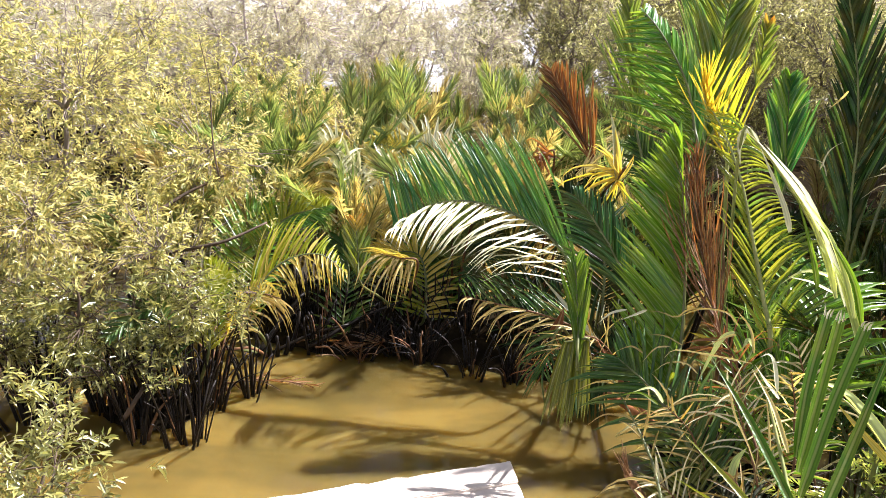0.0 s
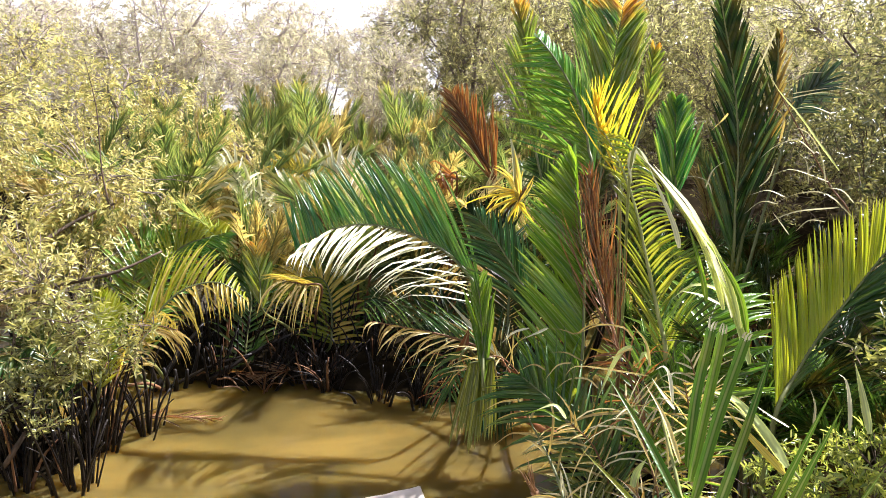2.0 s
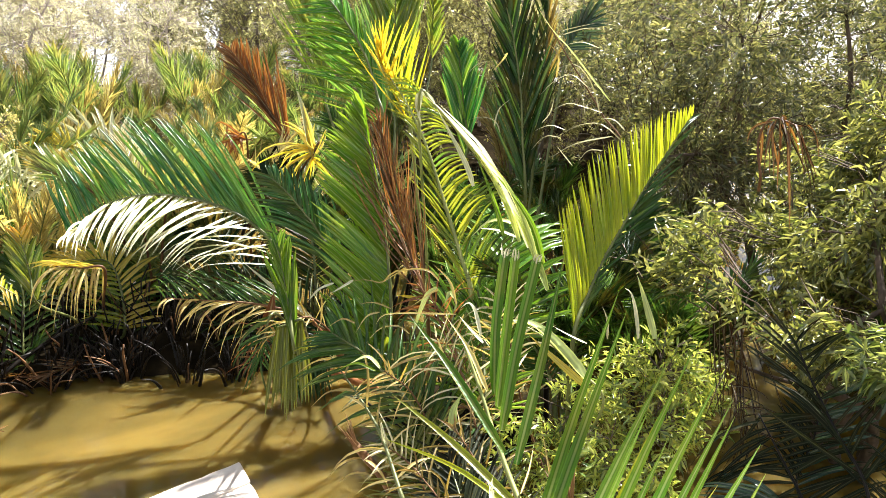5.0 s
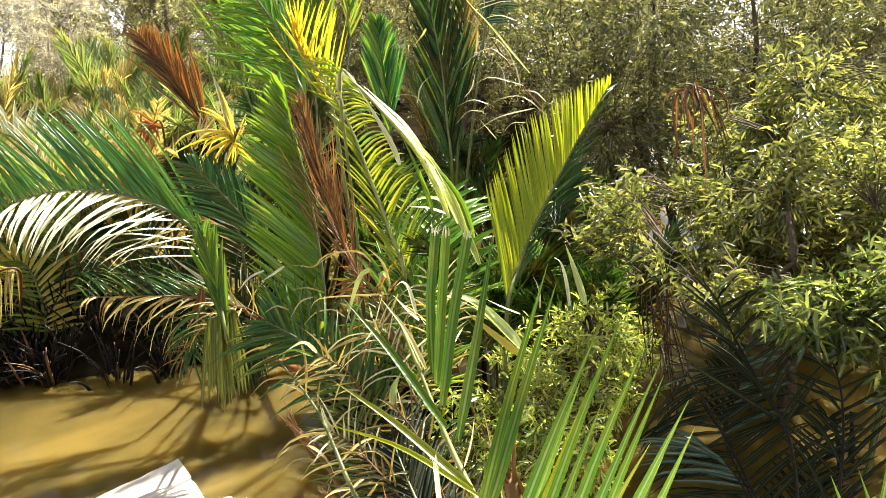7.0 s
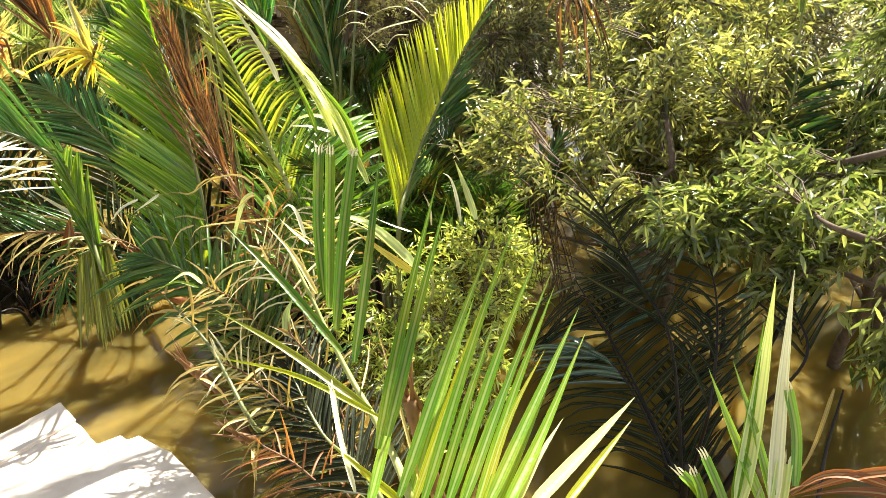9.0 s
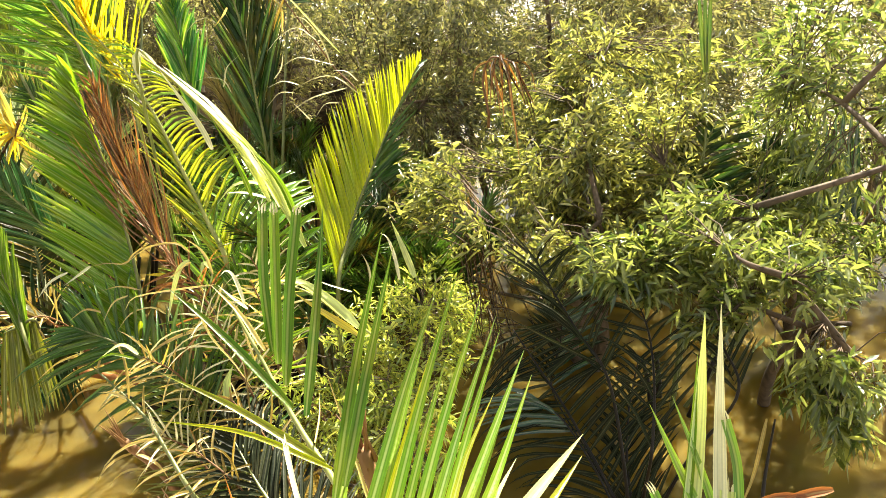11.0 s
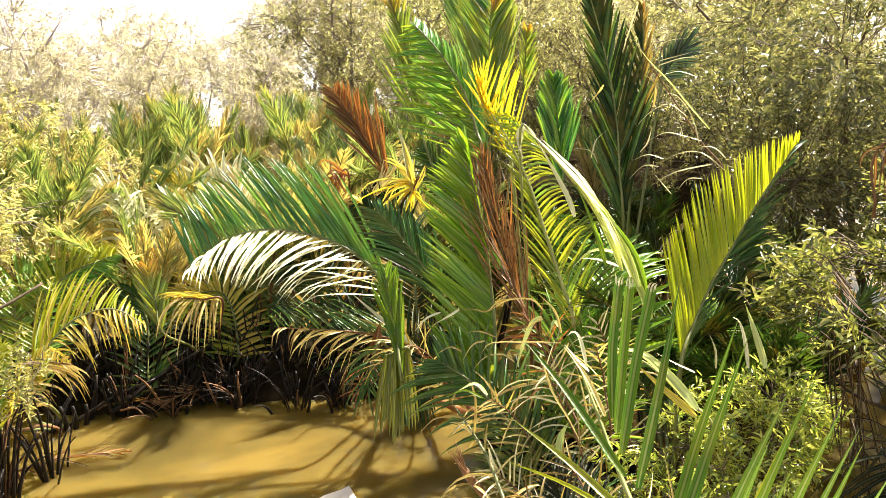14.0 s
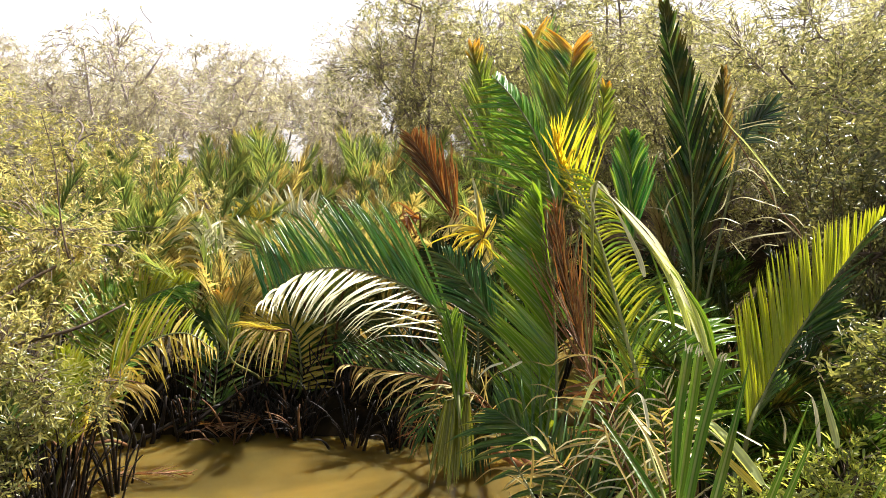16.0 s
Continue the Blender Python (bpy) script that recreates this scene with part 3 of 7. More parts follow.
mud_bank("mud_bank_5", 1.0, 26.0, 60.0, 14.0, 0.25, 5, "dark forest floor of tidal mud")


# ---------- concrete landing ----------
def concrete_landing():
    root = thing("concrete_landing", (0, 0, 0), "sunlit pale concrete landing slab with a stepped edge", "landing")
    def slab(name, outline, z0, z1, label):
        bm = bmesh.new()
        vs = [bm.verts.new((x, y, z0)) for x, y in outline]
        face = bm.faces.new(vs)
        up = bmesh.ops.extrude_face_region(bm, geom=[face])
        bmesh.ops.translate(bm, vec=(0, 0, z1 - z0), verts=[g for g in up["geom"] if isinstance(g, bmesh.types.BMVert)])
        bmesh.ops.recalc_face_normals(bm, faces=bm.faces)
        bmesh.ops.bevel(bm, geom=list(bm.edges), offset=0.008, segments=2, affect="EDGES")
        me = bpy.data.meshes.new(name)
        bm.to_mesh(me)
        bm.free()
        me.materials.append(CONCRETE)
        part(name, me, root, label)
    rng = random.Random(4)
    corners = [(-1.27, 4.74), (0.75, 5.42), (0.84, 4.80), (1.0, 4.80), (1.02, 4.72), (1.1, 4.72), (1.18, 4.5), (1.22, 4.42), (1.3, 3.75), (1.36, 3.0), (-1.0, 2.6)]
    worn = []
    steps_far = int(math.dist(corners[0], corners[1]) / 0.11) + 1
    for a, b in zip(corners, corners[1:] + corners[:1]):
        steps = max(1, int(math.dist(a, b) / 0.11))
        for k in range(steps):
            jig = 0.0 if k == 0 else 0.009
            worn.append((a[0] + (b[0] - a[0]) * k / steps + rng.gauss(0, jig), a[1] + (b[1] - a[1]) * k / steps + rng.gauss(0, jig)))
    slab("slab", worn, -0.3, 0.14, "pale concrete slab with worn edges")
    far_edge = worn[:steps_far]
    slab("kerb", far_edge + [(0.79, 5.13), (-0.2, 4.80), (-1.20, 4.46)], 0.132, 0.165, "low rim of the slab, worn")
    return root


concrete_landing()

# ---------- palms with fronds placed to fit the camera's view ---
palm_mid = palm((2.55, 5.75, 0.0), "green nipa palm with one withered brown side")
hero(palm_mid, (2.03, 4.43, 0.69), (1.64, 4.66, 1.23), (1.38, 4.84, 1.43), 0.55, DARK, droop=1.0, n=32, width=0.027, seed=8, face=(-0.25, -0.79, 0.56))
hero(palm_mid, (2.80, 4.94, 1.11), (3.06, 5.39, 1.60), (3.38, 5.78, 1.87), 0.7, GREEN, droop=0.6, n=30, seed=13, face=(-0.43, -0.78, 0.44))
palm_arch = palm((1.75, 7.3, 0.0), "dark green nipa palm with arching fronds, sun glint painted in white")
hero(palm_arch, (1.81, 7.18, 0.82), (1.84, 7.74, 1.53), (1.50, 8.32, 1.90), 0.75, DEEP_SHADE, ang=55, droop=0.5, n=59, width=0.035, seed=23, face=(-0.20, -0.90, 0.39))
hero(palm_arch, (1.94, 6.29, 0.50), (1.31, 7.26, 0.85), (0.40, 7.83, 1.00), 0.6, DEEP_SHADE, ang=55, droop=0.8, n=38, width=0.031, seed=26, face=(-0.14, -0.87, 0.48))
palm_tall = palm((3.00, 8.30, 0.0), "tall nipa palm with teal fronds and orange withered tips")
palm_dark = palm((4.03, 6.84, 0.0), "tall nipa palm with herringbone fronds, shade painted into their dark green")
palm_lime = palm((2.98, 4.19, 0.0), "nipa palm with a fresh yellow-green frond")
hero(palm_lime, (4.06, 5.87, 0.69), (4.64, 5.96, 1.21), (5.08, 6.22, 1.81), 0.8, DARK, ang=50, droop=0.5, n=35, seed=52, face=(-0.55, -0.71, 0.44))
palm_front = palm((1.75, 1.80, 0.0), "nipa palm with cut bright green leaflets near the bank")
# filler frond whose dark colour stands in for understory shadow
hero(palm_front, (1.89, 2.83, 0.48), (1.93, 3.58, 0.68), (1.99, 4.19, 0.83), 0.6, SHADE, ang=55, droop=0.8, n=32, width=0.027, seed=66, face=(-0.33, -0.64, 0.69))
palm_side = palm((2.71, 1.18, 0.0), "small nipa palm with upright pale leaflets")
palm_shade = palm((3.81, 2.10, 0.0), "nipa palm rising from the water, shade painted into its near-black fronds")
palm_left = palm((-1.75, 7.7, 0.0), "nipa palm with yellowing arched fronds at the water edge")
hero(palm_left, (-2.00, 7.61, 0.60), (-1.82, 8.33, 1.29), (-1.25, 8.51, 1.52), 0.45, LIME, ang=60, droop=0.9, n=54, width=0.027, seed=92, mat_left=TEAL, face=(0.22, -0.89, 0.40))
hero(palm_left, (-2.31, 6.98, 0.43), (-2.31, 7.15, 0.81), (-2.27, 7.29, 1.16), 0.3, LIME, ang=35, droop=0.3, n=19, width=0.047, seed=94, face=(0.30, -0.83, 0.47))
hero(palm_left, (-2.05, 7.46, 0.30), (-2.20, 8.19, 1.15), (-1.96, 8.76, 1.43), 0.6, GREEN, ang=50, droop=0.6, n=35, width=0.043, seed=96, face=(0.26, -0.87, 0.41))
palm_small = palm((-0.3, 8.7, 0.0), "small nipa palm with orange-tipped drooping fronds")
hero(palm_small, (-0.05, 8.01, 0.34), (-0.16, 8.55, 0.94), (-0.86, 8.48, 0.87), 0.5, LIME, ang=62, droop=0.9, n=32, width=0.039, seed=101, mat_left=YELLOW, single=False, face=(0.04, -0.90, 0.43))
hero(palm_small, (-0.97, 8.39, 0.37), (-1.01, 8.99, 0.86), (-0.97, 9.22, 1.29), 0.45, GREEN_ORANGE, ang=35, droop=0.2, n=22, width=0.055, seed=102, single=False, face=(0.12, -0.90, 0.42))
hero(palm_small, (0.01, 8.38, 0.18), (-0.11, 9.32, 1.03), (0.04, 9.83, 1.43), 0.7, GREEN, ang=45, droop=0.5, n=35, width=0.047, seed=104, single=False, face=(0.03, -0.92, 0.40))
hero(palm_small, (-0.52, 8.61, 0.26), (-0.73, 9.55, 1.28), (-0.68, 10.09, 1.83), 0.7, PALE, ang=50, droop=1.0, n=32, width=0.047, seed=105, single=False, face=(0.09, -0.92, 0.37))
palm_back = palm((1.6, 10.2, 0.0), "nipa palm with gold and straw-coloured fronds")
hero(palm_back, (0.52, 10.80, 1.20), (-0.20, 11.34, 1.85), (-1.02, 11.46, 1.70), 0.6, YELLOW, ang=60, droop=1.1, n=35, width=0.047, seed=114, mat_left=PALE, single=False, face=(0.03, -0.95, 0.29))
hero(palm_mid, (1.88, 3.52, 0.26), (1.77, 4.00, 0.62), (1.79, 4.45, 0.94), 0.5, OLIVE, droop=0.9, n=35, width=0.023, seed=15, face=(-0.28, -0.68, 0.67))
hero(palm_mid, (1.99, 3.73, 0.39), (1.98, 4.33, 0.85), (1.83, 4.80, 1.18), 0.5, DARK, droop=0.9, n=35, width=0.023, seed=16, ragged=0.2, face=(-0.31, -0.72, 0.62))
hero(palm_mid, (2.07, 3.58, 0.27), (2.23, 4.17, 0.76), (2.32, 4.65, 1.24), 0.5, STRAW, droop=3.2, n=10, width=0.022, seed=17, ragged=0.45, stem=PETIOLE_DRY, face=(-0.35, -0.69, 0.63))
hero(palm_small, (-0.93, 7.80, 0.14), (-0.97, 8.28, 0.79), (-1.13, 8.57, 1.11), 0.5, DARK, ang=50, droop=0.8, n=32, width=0.035, seed=107, single=False, face=(0.13, -0.88, 0.45))
hero(palm_small, (-0.17, 8.03, 0.03), (-0.06, 8.73, 0.71), (0.22, 9.01, 0.92), 0.6, DARK, ang=55, droop=0.9, n=35, width=0.035, seed=108, single=False, face=(0.03, -0.90, 0.45))
hero(palm_arch, (1.33, 7.40, 0.32), (1.02, 8.39, 1.12), (0.63, 8.68, 1.25), 0.7, DEEP_SHADE, ang=58, droop=0.8, n=38, width=0.039, seed=39, face=(-0.09, -0.90, 0.42))
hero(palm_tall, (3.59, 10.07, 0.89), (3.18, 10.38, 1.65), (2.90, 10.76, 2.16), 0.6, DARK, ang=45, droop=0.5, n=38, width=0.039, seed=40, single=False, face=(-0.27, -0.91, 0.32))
hero(palm_arch, (1.86, 6.10, 0.69), (1.64, 6.10, 0.80), (1.29, 5.80, 0.51), 0.5, DEEP_SHADE, ang=55, droop=1.2, n=30, width=0.03, seed=120, face=(-0.20, -0.82, 0.53))
hero(palm_mid, (1.60, 3.67, 0.61), (1.51, 4.22, 1.00), (1.36, 4.86, 1.26), 0.4, STRAW, ang=60, droop=2.5, n=9, width=0.02, seed=132, ragged=0.45, face=(-0.24, -0.75, 0.62))
# second filler frond with the understory shadow put into its colour
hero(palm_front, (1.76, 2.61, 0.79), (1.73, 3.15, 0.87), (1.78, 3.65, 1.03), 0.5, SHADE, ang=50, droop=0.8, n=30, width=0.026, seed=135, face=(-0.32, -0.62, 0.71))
hero(palm_mid, (2.34, 4.36, 0.80), (2.51, 4.67, 1.26), (2.81, 4.88, 1.52), 0.5, FRESH, ang=50, droop=0.7, n=30, width=0.03, seed=150, face=(-0.39, -0.75, 0.53))
hero(palm_mid, (2.36, 4.62, 0.82), (2.42, 5.08, 1.26), (2.73, 5.34, 1.63), 0.5, GREEN, ang=50, droop=0.7, n=30, width=0.03, seed=151, face=(-0.35, -0.78, 0.51))
hero(palm_lime, (3.23, 4.80, 0.65), (3.22, 5.24, 0.93), (3.17, 5.56, 1.00), 0.5, DARK, ang=50, droop=0.8, n=30, width=0.03, seed=152, face=(-0.44, -0.73, 0.53))
hero(palm_lime, (3.49, 4.91, 0.67), (3.77, 5.23, 1.12), (4.13, 5.31, 1.27), 0.5, FRESH, ang=50, droop=0.8, n=30, width=0.03, seed=153, face=(-0.50, -0.71, 0.49))
# withered fronds hanging in the tangle between the palms
for k, (foot_at, base, mid, tip, length, mat) in enumerate([
        (palm_mid, (2.05, 4.30, 0.55), (1.85, 4.42, 1.05), (1.62, 4.40, 1.30), 0.42, STRAW),
        (palm_mid, (2.25, 4.20, 0.70), (2.10, 4.30, 1.25), (1.95, 4.32, 1.55), 0.40, CURL),
        (palm_mid, (2.30, 4.60, 0.90), (2.15, 4.62, 1.50), (1.95, 4.66, 1.80), 0.40, RUST),
        (palm_mid, (1.90, 4.00, 0.35), (1.70, 4.05, 0.75), (1.50, 4.10, 0.95), 0.36, CURL),
        (palm_mid, (2.45, 4.30, 0.80), (2.45, 4.32, 1.30), (2.35, 4.30, 1.65), 0.36, STRAW),
        (palm_front, (1.80, 3.00, 0.45), (1.68, 3.35, 0.85), (1.55, 3.62, 1.05), 0.36, STRAW_DARK),
        (palm_front, (1.70, 2.60, 0.50), (1.52, 2.95, 0.85), (1.38, 3.20, 0.95), 0.30, RUST),
        (palm_front, (1.95, 3.10, 0.55), (1.95, 3.50, 0.95), (1.85, 3.75, 1.20), 0.36, STRAW_DARK),
        (palm_lime, (2.70, 4.35, 0.80), (2.62, 4.50, 1.35), (2.50, 4.55, 1.70), 0.36, CURL),
        (palm_arch, (1.75, 6.20, 0.70), (1.45, 5.95, 1.10), (1.10, 5.75, 1.05), 0.40, STRAW),
        (palm_arch, (1.55, 6.30, 0.55), (1.20, 6.05, 0.85), (0.90, 5.95, 0.70), 0.36, RUST)]):
    hero(foot_at, base, mid, tip, length, mat, ang=58, droop=2.4, n=14, width=0.014, seed=180 + k, ragged=0.42, stem=PETIOLE_DRY, thick=0.011, segs=7,
         face=(-0.30, -0.70, 0.62), label="withered straw-coloured frond" if mat is not RUST else "withered rust-brown frond")
palm_withered = palm((-2.3, 6.4, 0.0), "half-withered nipa palm among dark stalks")
hero(palm_withered, (-2.32, 6.04, 0.55), (-2.46, 6.23, 1.07), (-2.75, 5.82, 0.96), 0.32, DARK, ang=55, droop=1.2, n=24, width=0.03, seed=162, face=(0.35, -0.80, 0.48))
hero(palm_withered, (-2.04, 6.29, 0.61), (-2.11, 6.58, 1.06), (-2.00, 6.79, 1.22), 0.35, LIME, ang=40, droop=0.4, n=22, width=0.035, seed=163, face=(0.30, -0.83, 0.47))
hero(palm_small, (-1.13, 9.10, 0.84), (-1.24, 9.63, 1.77), (-1.54, 9.65, 2.09), 0.5, PALE, ang=50, droop=2.2, n=22, width=0.04, seed=165, ragged=0.3, single=False, face=(0.14, -0.93, 0.33))
hero(palm_small, (-0.93, 9.31, 0.79), (-0.99, 9.73, 1.61), (-1.30, 9.75, 1.90), 0.45, PALE, ang=50, droop=2.2, n=20, width=0.04, seed=166, ragged=0.3, single=False, face=(0.12, -0.93, 0.34))
hero(palm_back, (-0.52, 9.94, 0.70), (-0.43, 10.61, 1.70), (-0.94, 10.82, 1.93), 0.5, YELLOW, ang=58, droop=1.2, n=30, width=0.035, seed=167, single=False, face=(0.06, -0.95, 0.32))

# mangrove shade is put into this palm's frond colours
palm_deep = palm((5.47, 2.79, 0.0), "nipa palm among mangroves, shade painted into its dark fronds")
f = rachis(palm_mid, [(1.75, 4.77, 0.95), (1.83, 4.90, 1.25), (1.88, 5.02, 1.55), (1.89, 5.12, 1.83), (1.89, 5.22, 2.12), (1.86, 5.31, 2.42), (1.82, 5.38, 2.68), (1.79, 5.43, 2.91)])
fan(palm_mid, f, [(1.75, 4.77, 0.95), (1.83, 4.90, 1.25), (1.88, 5.02, 1.55), (1.89, 5.12, 1.83), (1.89, 5.22, 2.12), (1.86, 5.31, 2.42), (1.82, 5.38, 2.68), (1.79, 5.43, 2.91)], [(1.45, 5.01, 1.32), (1.40, 5.16, 1.65), (1.39, 5.27, 1.94), (1.41, 5.35, 2.23), (1.43, 5.41, 2.50), (1.48, 5.44, 2.71), (1.61, 5.43, 2.90), (1.72, 5.42, 3.06)], 64, 0.048, SPRING, seed=1, arch=0.02, ragged=0.03, mat2=GREEN, sweep=0.06)
fan(palm_mid, f, [(1.75, 4.77, 0.95), (1.83, 4.90, 1.25), (1.88, 5.02, 1.55), (1.89, 5.12, 1.83), (1.89, 5.22, 2.12), (1.86, 5.31, 2.42), (1.82, 5.38, 2.68), (1.79, 5.43, 2.91)], [(1.68, 5.10, 1.31), (1.66, 5.24, 1.63), (1.68, 5.36, 1.97), (1.73, 5.43, 2.30), (1.77, 5.48, 2.56), (1.79, 5.51, 2.76), (1.80, 5.53, 2.91), (1.82, 5.55, 3.07)], 48, 0.046, GREEN, seed=2, mat2=SPRING, arch=0.02, ragged=0.03, sweep=0.12)
f = rachis(palm_mid, [(2.07, 4.79, 1.61), (2.01, 4.94, 1.91), (1.94, 5.08, 2.27), (1.89, 5.18, 2.60), (1.86, 5.24, 2.89)], stem=PETIOLE_DRY)
fan(palm_mid, f, [(2.07, 4.79, 1.61), (2.01, 4.94, 1.91), (1.94, 5.08, 2.27), (1.89, 5.18, 2.60), (1.86, 5.24, 2.89)], [(1.93, 4.87, 1.81), (1.88, 5.00, 2.12), (1.82, 5.11, 2.44), (1.80, 5.18, 2.73), (1.80, 5.22, 2.96)], 66, 0.013, BROWN, seed=3, sweep=0.45, ragged=0.14, arch=0.0, mat2=RUST)
fan(palm_mid, f, [(2.07, 4.79, 1.61), (2.01, 4.94, 1.91), (1.94, 5.08, 2.27), (1.89, 5.18, 2.60), (1.86, 5.24, 2.89)], [(2.11, 4.87, 1.84), (2.04, 4.99, 2.12), (1.97, 5.11, 2.44), (1.92, 5.19, 2.73), (1.88, 5.25, 3.00)], 60, 0.012, BROWN, seed=4, sweep=0.45, ragged=0.14, arch=0.0, mat2=RUST)
f = rachis(palm_mid, [(2.51, 4.94, 1.48), (2.50, 5.16, 1.82), (2.44, 5.37, 2.20), (2.37, 5.56, 2.58), (2.26, 5.73, 2.91), (2.16, 5.86, 3.11)], thick=0.026, stem=PETIOLE_LIGHT)
fan(palm_mid, f, [(2.51, 4.94, 1.48), (2.50, 5.16, 1.82), (2.44, 5.37, 2.20), (2.37, 5.56, 2.58), (2.26, 5.73, 2.91), (2.16, 5.86, 3.11)], [(2.74, 4.95, 1.79), (2.75, 5.11, 2.06), (2.70, 5.28, 2.31), (2.63, 5.44, 2.56), (2.53, 5.59, 2.79), (2.40, 5.74, 2.95)], 51, 0.024, LIME, sweep=0.1, seed=5, arch=0.16, ragged=0.05, mat2=GREEN)
fan(palm_mid, f, [(2.51, 4.94, 1.48), (2.50, 5.16, 1.82), (2.44, 5.37, 2.20), (2.37, 5.56, 2.58), (2.26, 5.73, 2.91), (2.16, 5.86, 3.11)], [(2.30, 5.24, 1.84), (2.27, 5.43, 2.17), (2.23, 5.60, 2.51), (2.19, 5.73, 2.77), (2.10, 5.86, 2.99), (2.02, 5.97, 3.19)], 30, 0.02, LIME, seed=6, arch=0.03, ragged=0.05)
f = rachis(palm_mid, [(2.31, 5.80, 2.73), (2.23, 5.87, 2.94), (2.14, 5.92, 3.11), (2.09, 5.95, 3.24)], stem=PETIOLE_LIGHT)
fan(palm_mid, f, [(2.31, 5.80, 2.73), (2.23, 5.87, 2.94), (2.14, 5.92, 3.11), (2.09, 5.95, 3.24)], [(1.96, 5.99, 3.25), (2.00, 5.99, 3.40), (2.07, 5.97, 3.50), (2.11, 5.96, 3.59)], 20, 0.018, GOLD, seed=7, arch=0.03, ragged=0.08, sweep=0.1)
fan(palm_mid, f, [(2.31, 5.80, 2.73), (2.23, 5.87, 2.94), (2.14, 5.92, 3.11), (2.09, 5.95, 3.24)], [(2.48, 5.80, 3.31), (2.40, 5.84, 3.45), (2.29, 5.88, 3.51), (2.16, 5.94, 3.59)], 22, 0.018, GOLD, seed=8, arch=0.06, ragged=0.1, mat2=LEMON, sweep=0.1)
f = rachis(palm_mid, [(2.60, 5.05, 1.28), (2.68, 5.15, 1.62), (2.72, 5.26, 1.97), (2.70, 5.34, 2.23)])
fan(palm_mid, f, [(2.60, 5.05, 1.28), (2.68, 5.15, 1.62), (2.72, 5.26, 1.97), (2.70, 5.34, 2.23)], [(2.98, 4.93, 1.50), (2.99, 5.06, 1.83), (2.95, 5.18, 2.12), (2.88, 5.28, 2.33)], 27, 0.023, DARK, sweep=0.15, seed=9, arch=0.15, ragged=0.08)
fan(palm_mid, f, [(2.60, 5.05, 1.28), (2.68, 5.15, 1.62), (2.72, 5.26, 1.97), (2.70, 5.34, 2.23)], [(2.38, 5.24, 1.46), (2.44, 5.34, 1.81), (2.50, 5.41, 2.12), (2.59, 5.43, 2.35)], 22, 0.02, DARK, seed=10, arch=0.08, ragged=0.08)
f = rachis(palm_mid, [(2.22, 5.38, 2.96), (2.33, 5.34, 2.95), (2.54, 5.19, 2.68), (2.74, 5.01, 2.34), (2.89, 4.79, 1.95), (3.02, 4.59, 1.64)], stem=PETIOLE_LIGHT, thick=0.014, label="bent frond with sunlight painted into its near-white leaflets")
blade(palm_mid, f, [(2.32, 5.32, 2.97), (2.45, 5.23, 2.82), (2.62, 5.11, 2.60), (2.73, 5.01, 2.40)], 0.07, PALE, fold=0.2)
blade(palm_mid, f, [(2.35, 5.28, 2.96), (2.48, 5.20, 2.82), (2.63, 5.09, 2.64), (2.78, 4.94, 2.33)], 0.045, PALE, fold=0.2)
blade(palm_mid, f, [(2.48, 5.18, 2.76), (2.64, 5.04, 2.51), (2.75, 4.92, 2.25), (2.82, 4.79, 1.98)], 0.05, PALE_GREEN, fold=0.5)
blade(palm_mid, f, [(2.52, 5.16, 2.73), (2.69, 5.03, 2.49), (2.80, 4.89, 2.23), (2.88, 4.75, 1.94)], 0.05, PALE, fold=0.2)
blade(palm_mid, f, [(2.60, 5.08, 2.63), (2.75, 4.95, 2.42), (2.85, 4.82, 2.16), (2.91, 4.68, 1.88)], 0.045, PALE_GREEN, fold=0.5)
blade(palm_mid, f, [(2.32, 5.27, 2.94), (2.41, 5.20, 2.74), (2.49, 5.11, 2.54), (2.54, 5.05, 2.37)], 0.055, PALE)
blade(palm_mid, f, [(2.57, 5.11, 2.63), (2.65, 5.01, 2.38), (2.70, 4.93, 2.18), (2.72, 4.86, 2.02)], 0.04, SPRING)
blade(palm_mid, f, [(2.68, 5.02, 2.49), (2.82, 4.89, 2.30), (2.92, 4.76, 2.09), (2.96, 4.65, 1.84)], 0.048, SPRING)
blade(palm_mid, f, [(2.24, 5.35, 2.78), (2.21, 5.38, 2.92), (2.25, 5.38, 3.03), (2.33, 5.34, 2.96)], 0.06, PALE)
blade(palm_mid, f, [(2.71, 4.96, 2.33), (2.83, 4.84, 2.14), (2.90, 4.71, 1.91), (2.96, 4.57, 1.65)], 0.06, PALE_GREEN)
blade(palm_mid, f, [(2.52, 5.01, 1.98), (2.65, 4.98, 2.10), (2.78, 4.92, 2.11), (2.88, 4.83, 2.05)], 0.04, PALE_GREEN)
blade(palm_mid, f, [(2.58, 5.01, 2.05), (2.71, 4.94, 2.04), (2.83, 4.85, 2.00)], 0.03, PALE)
f = rachis(palm_mid, [(2.23, 4.26, 1.00), (2.18, 4.42, 1.23), (2.10, 4.60, 1.52), (2.07, 4.69, 1.70)], stem=PETIOLE_DRY, thick=0.014, label="broken stalk with curled dry leaflets")
blade(palm_mid, f, [(1.85, 4.53, 1.40), (1.93, 4.58, 1.58), (2.01, 4.61, 1.72), (2.08, 4.60, 1.77)], 0.032, PALE_GREEN)
blade(palm_mid, f, [(2.12, 4.31, 1.67), (2.18, 4.24, 1.58), (2.24, 4.17, 1.51)], 0.028, PALE)
blade(palm_mid, f, [(2.14, 4.32, 1.72), (2.19, 4.31, 1.75), (2.22, 4.27, 1.70), (2.23, 4.19, 1.55)], 0.026, PALE)
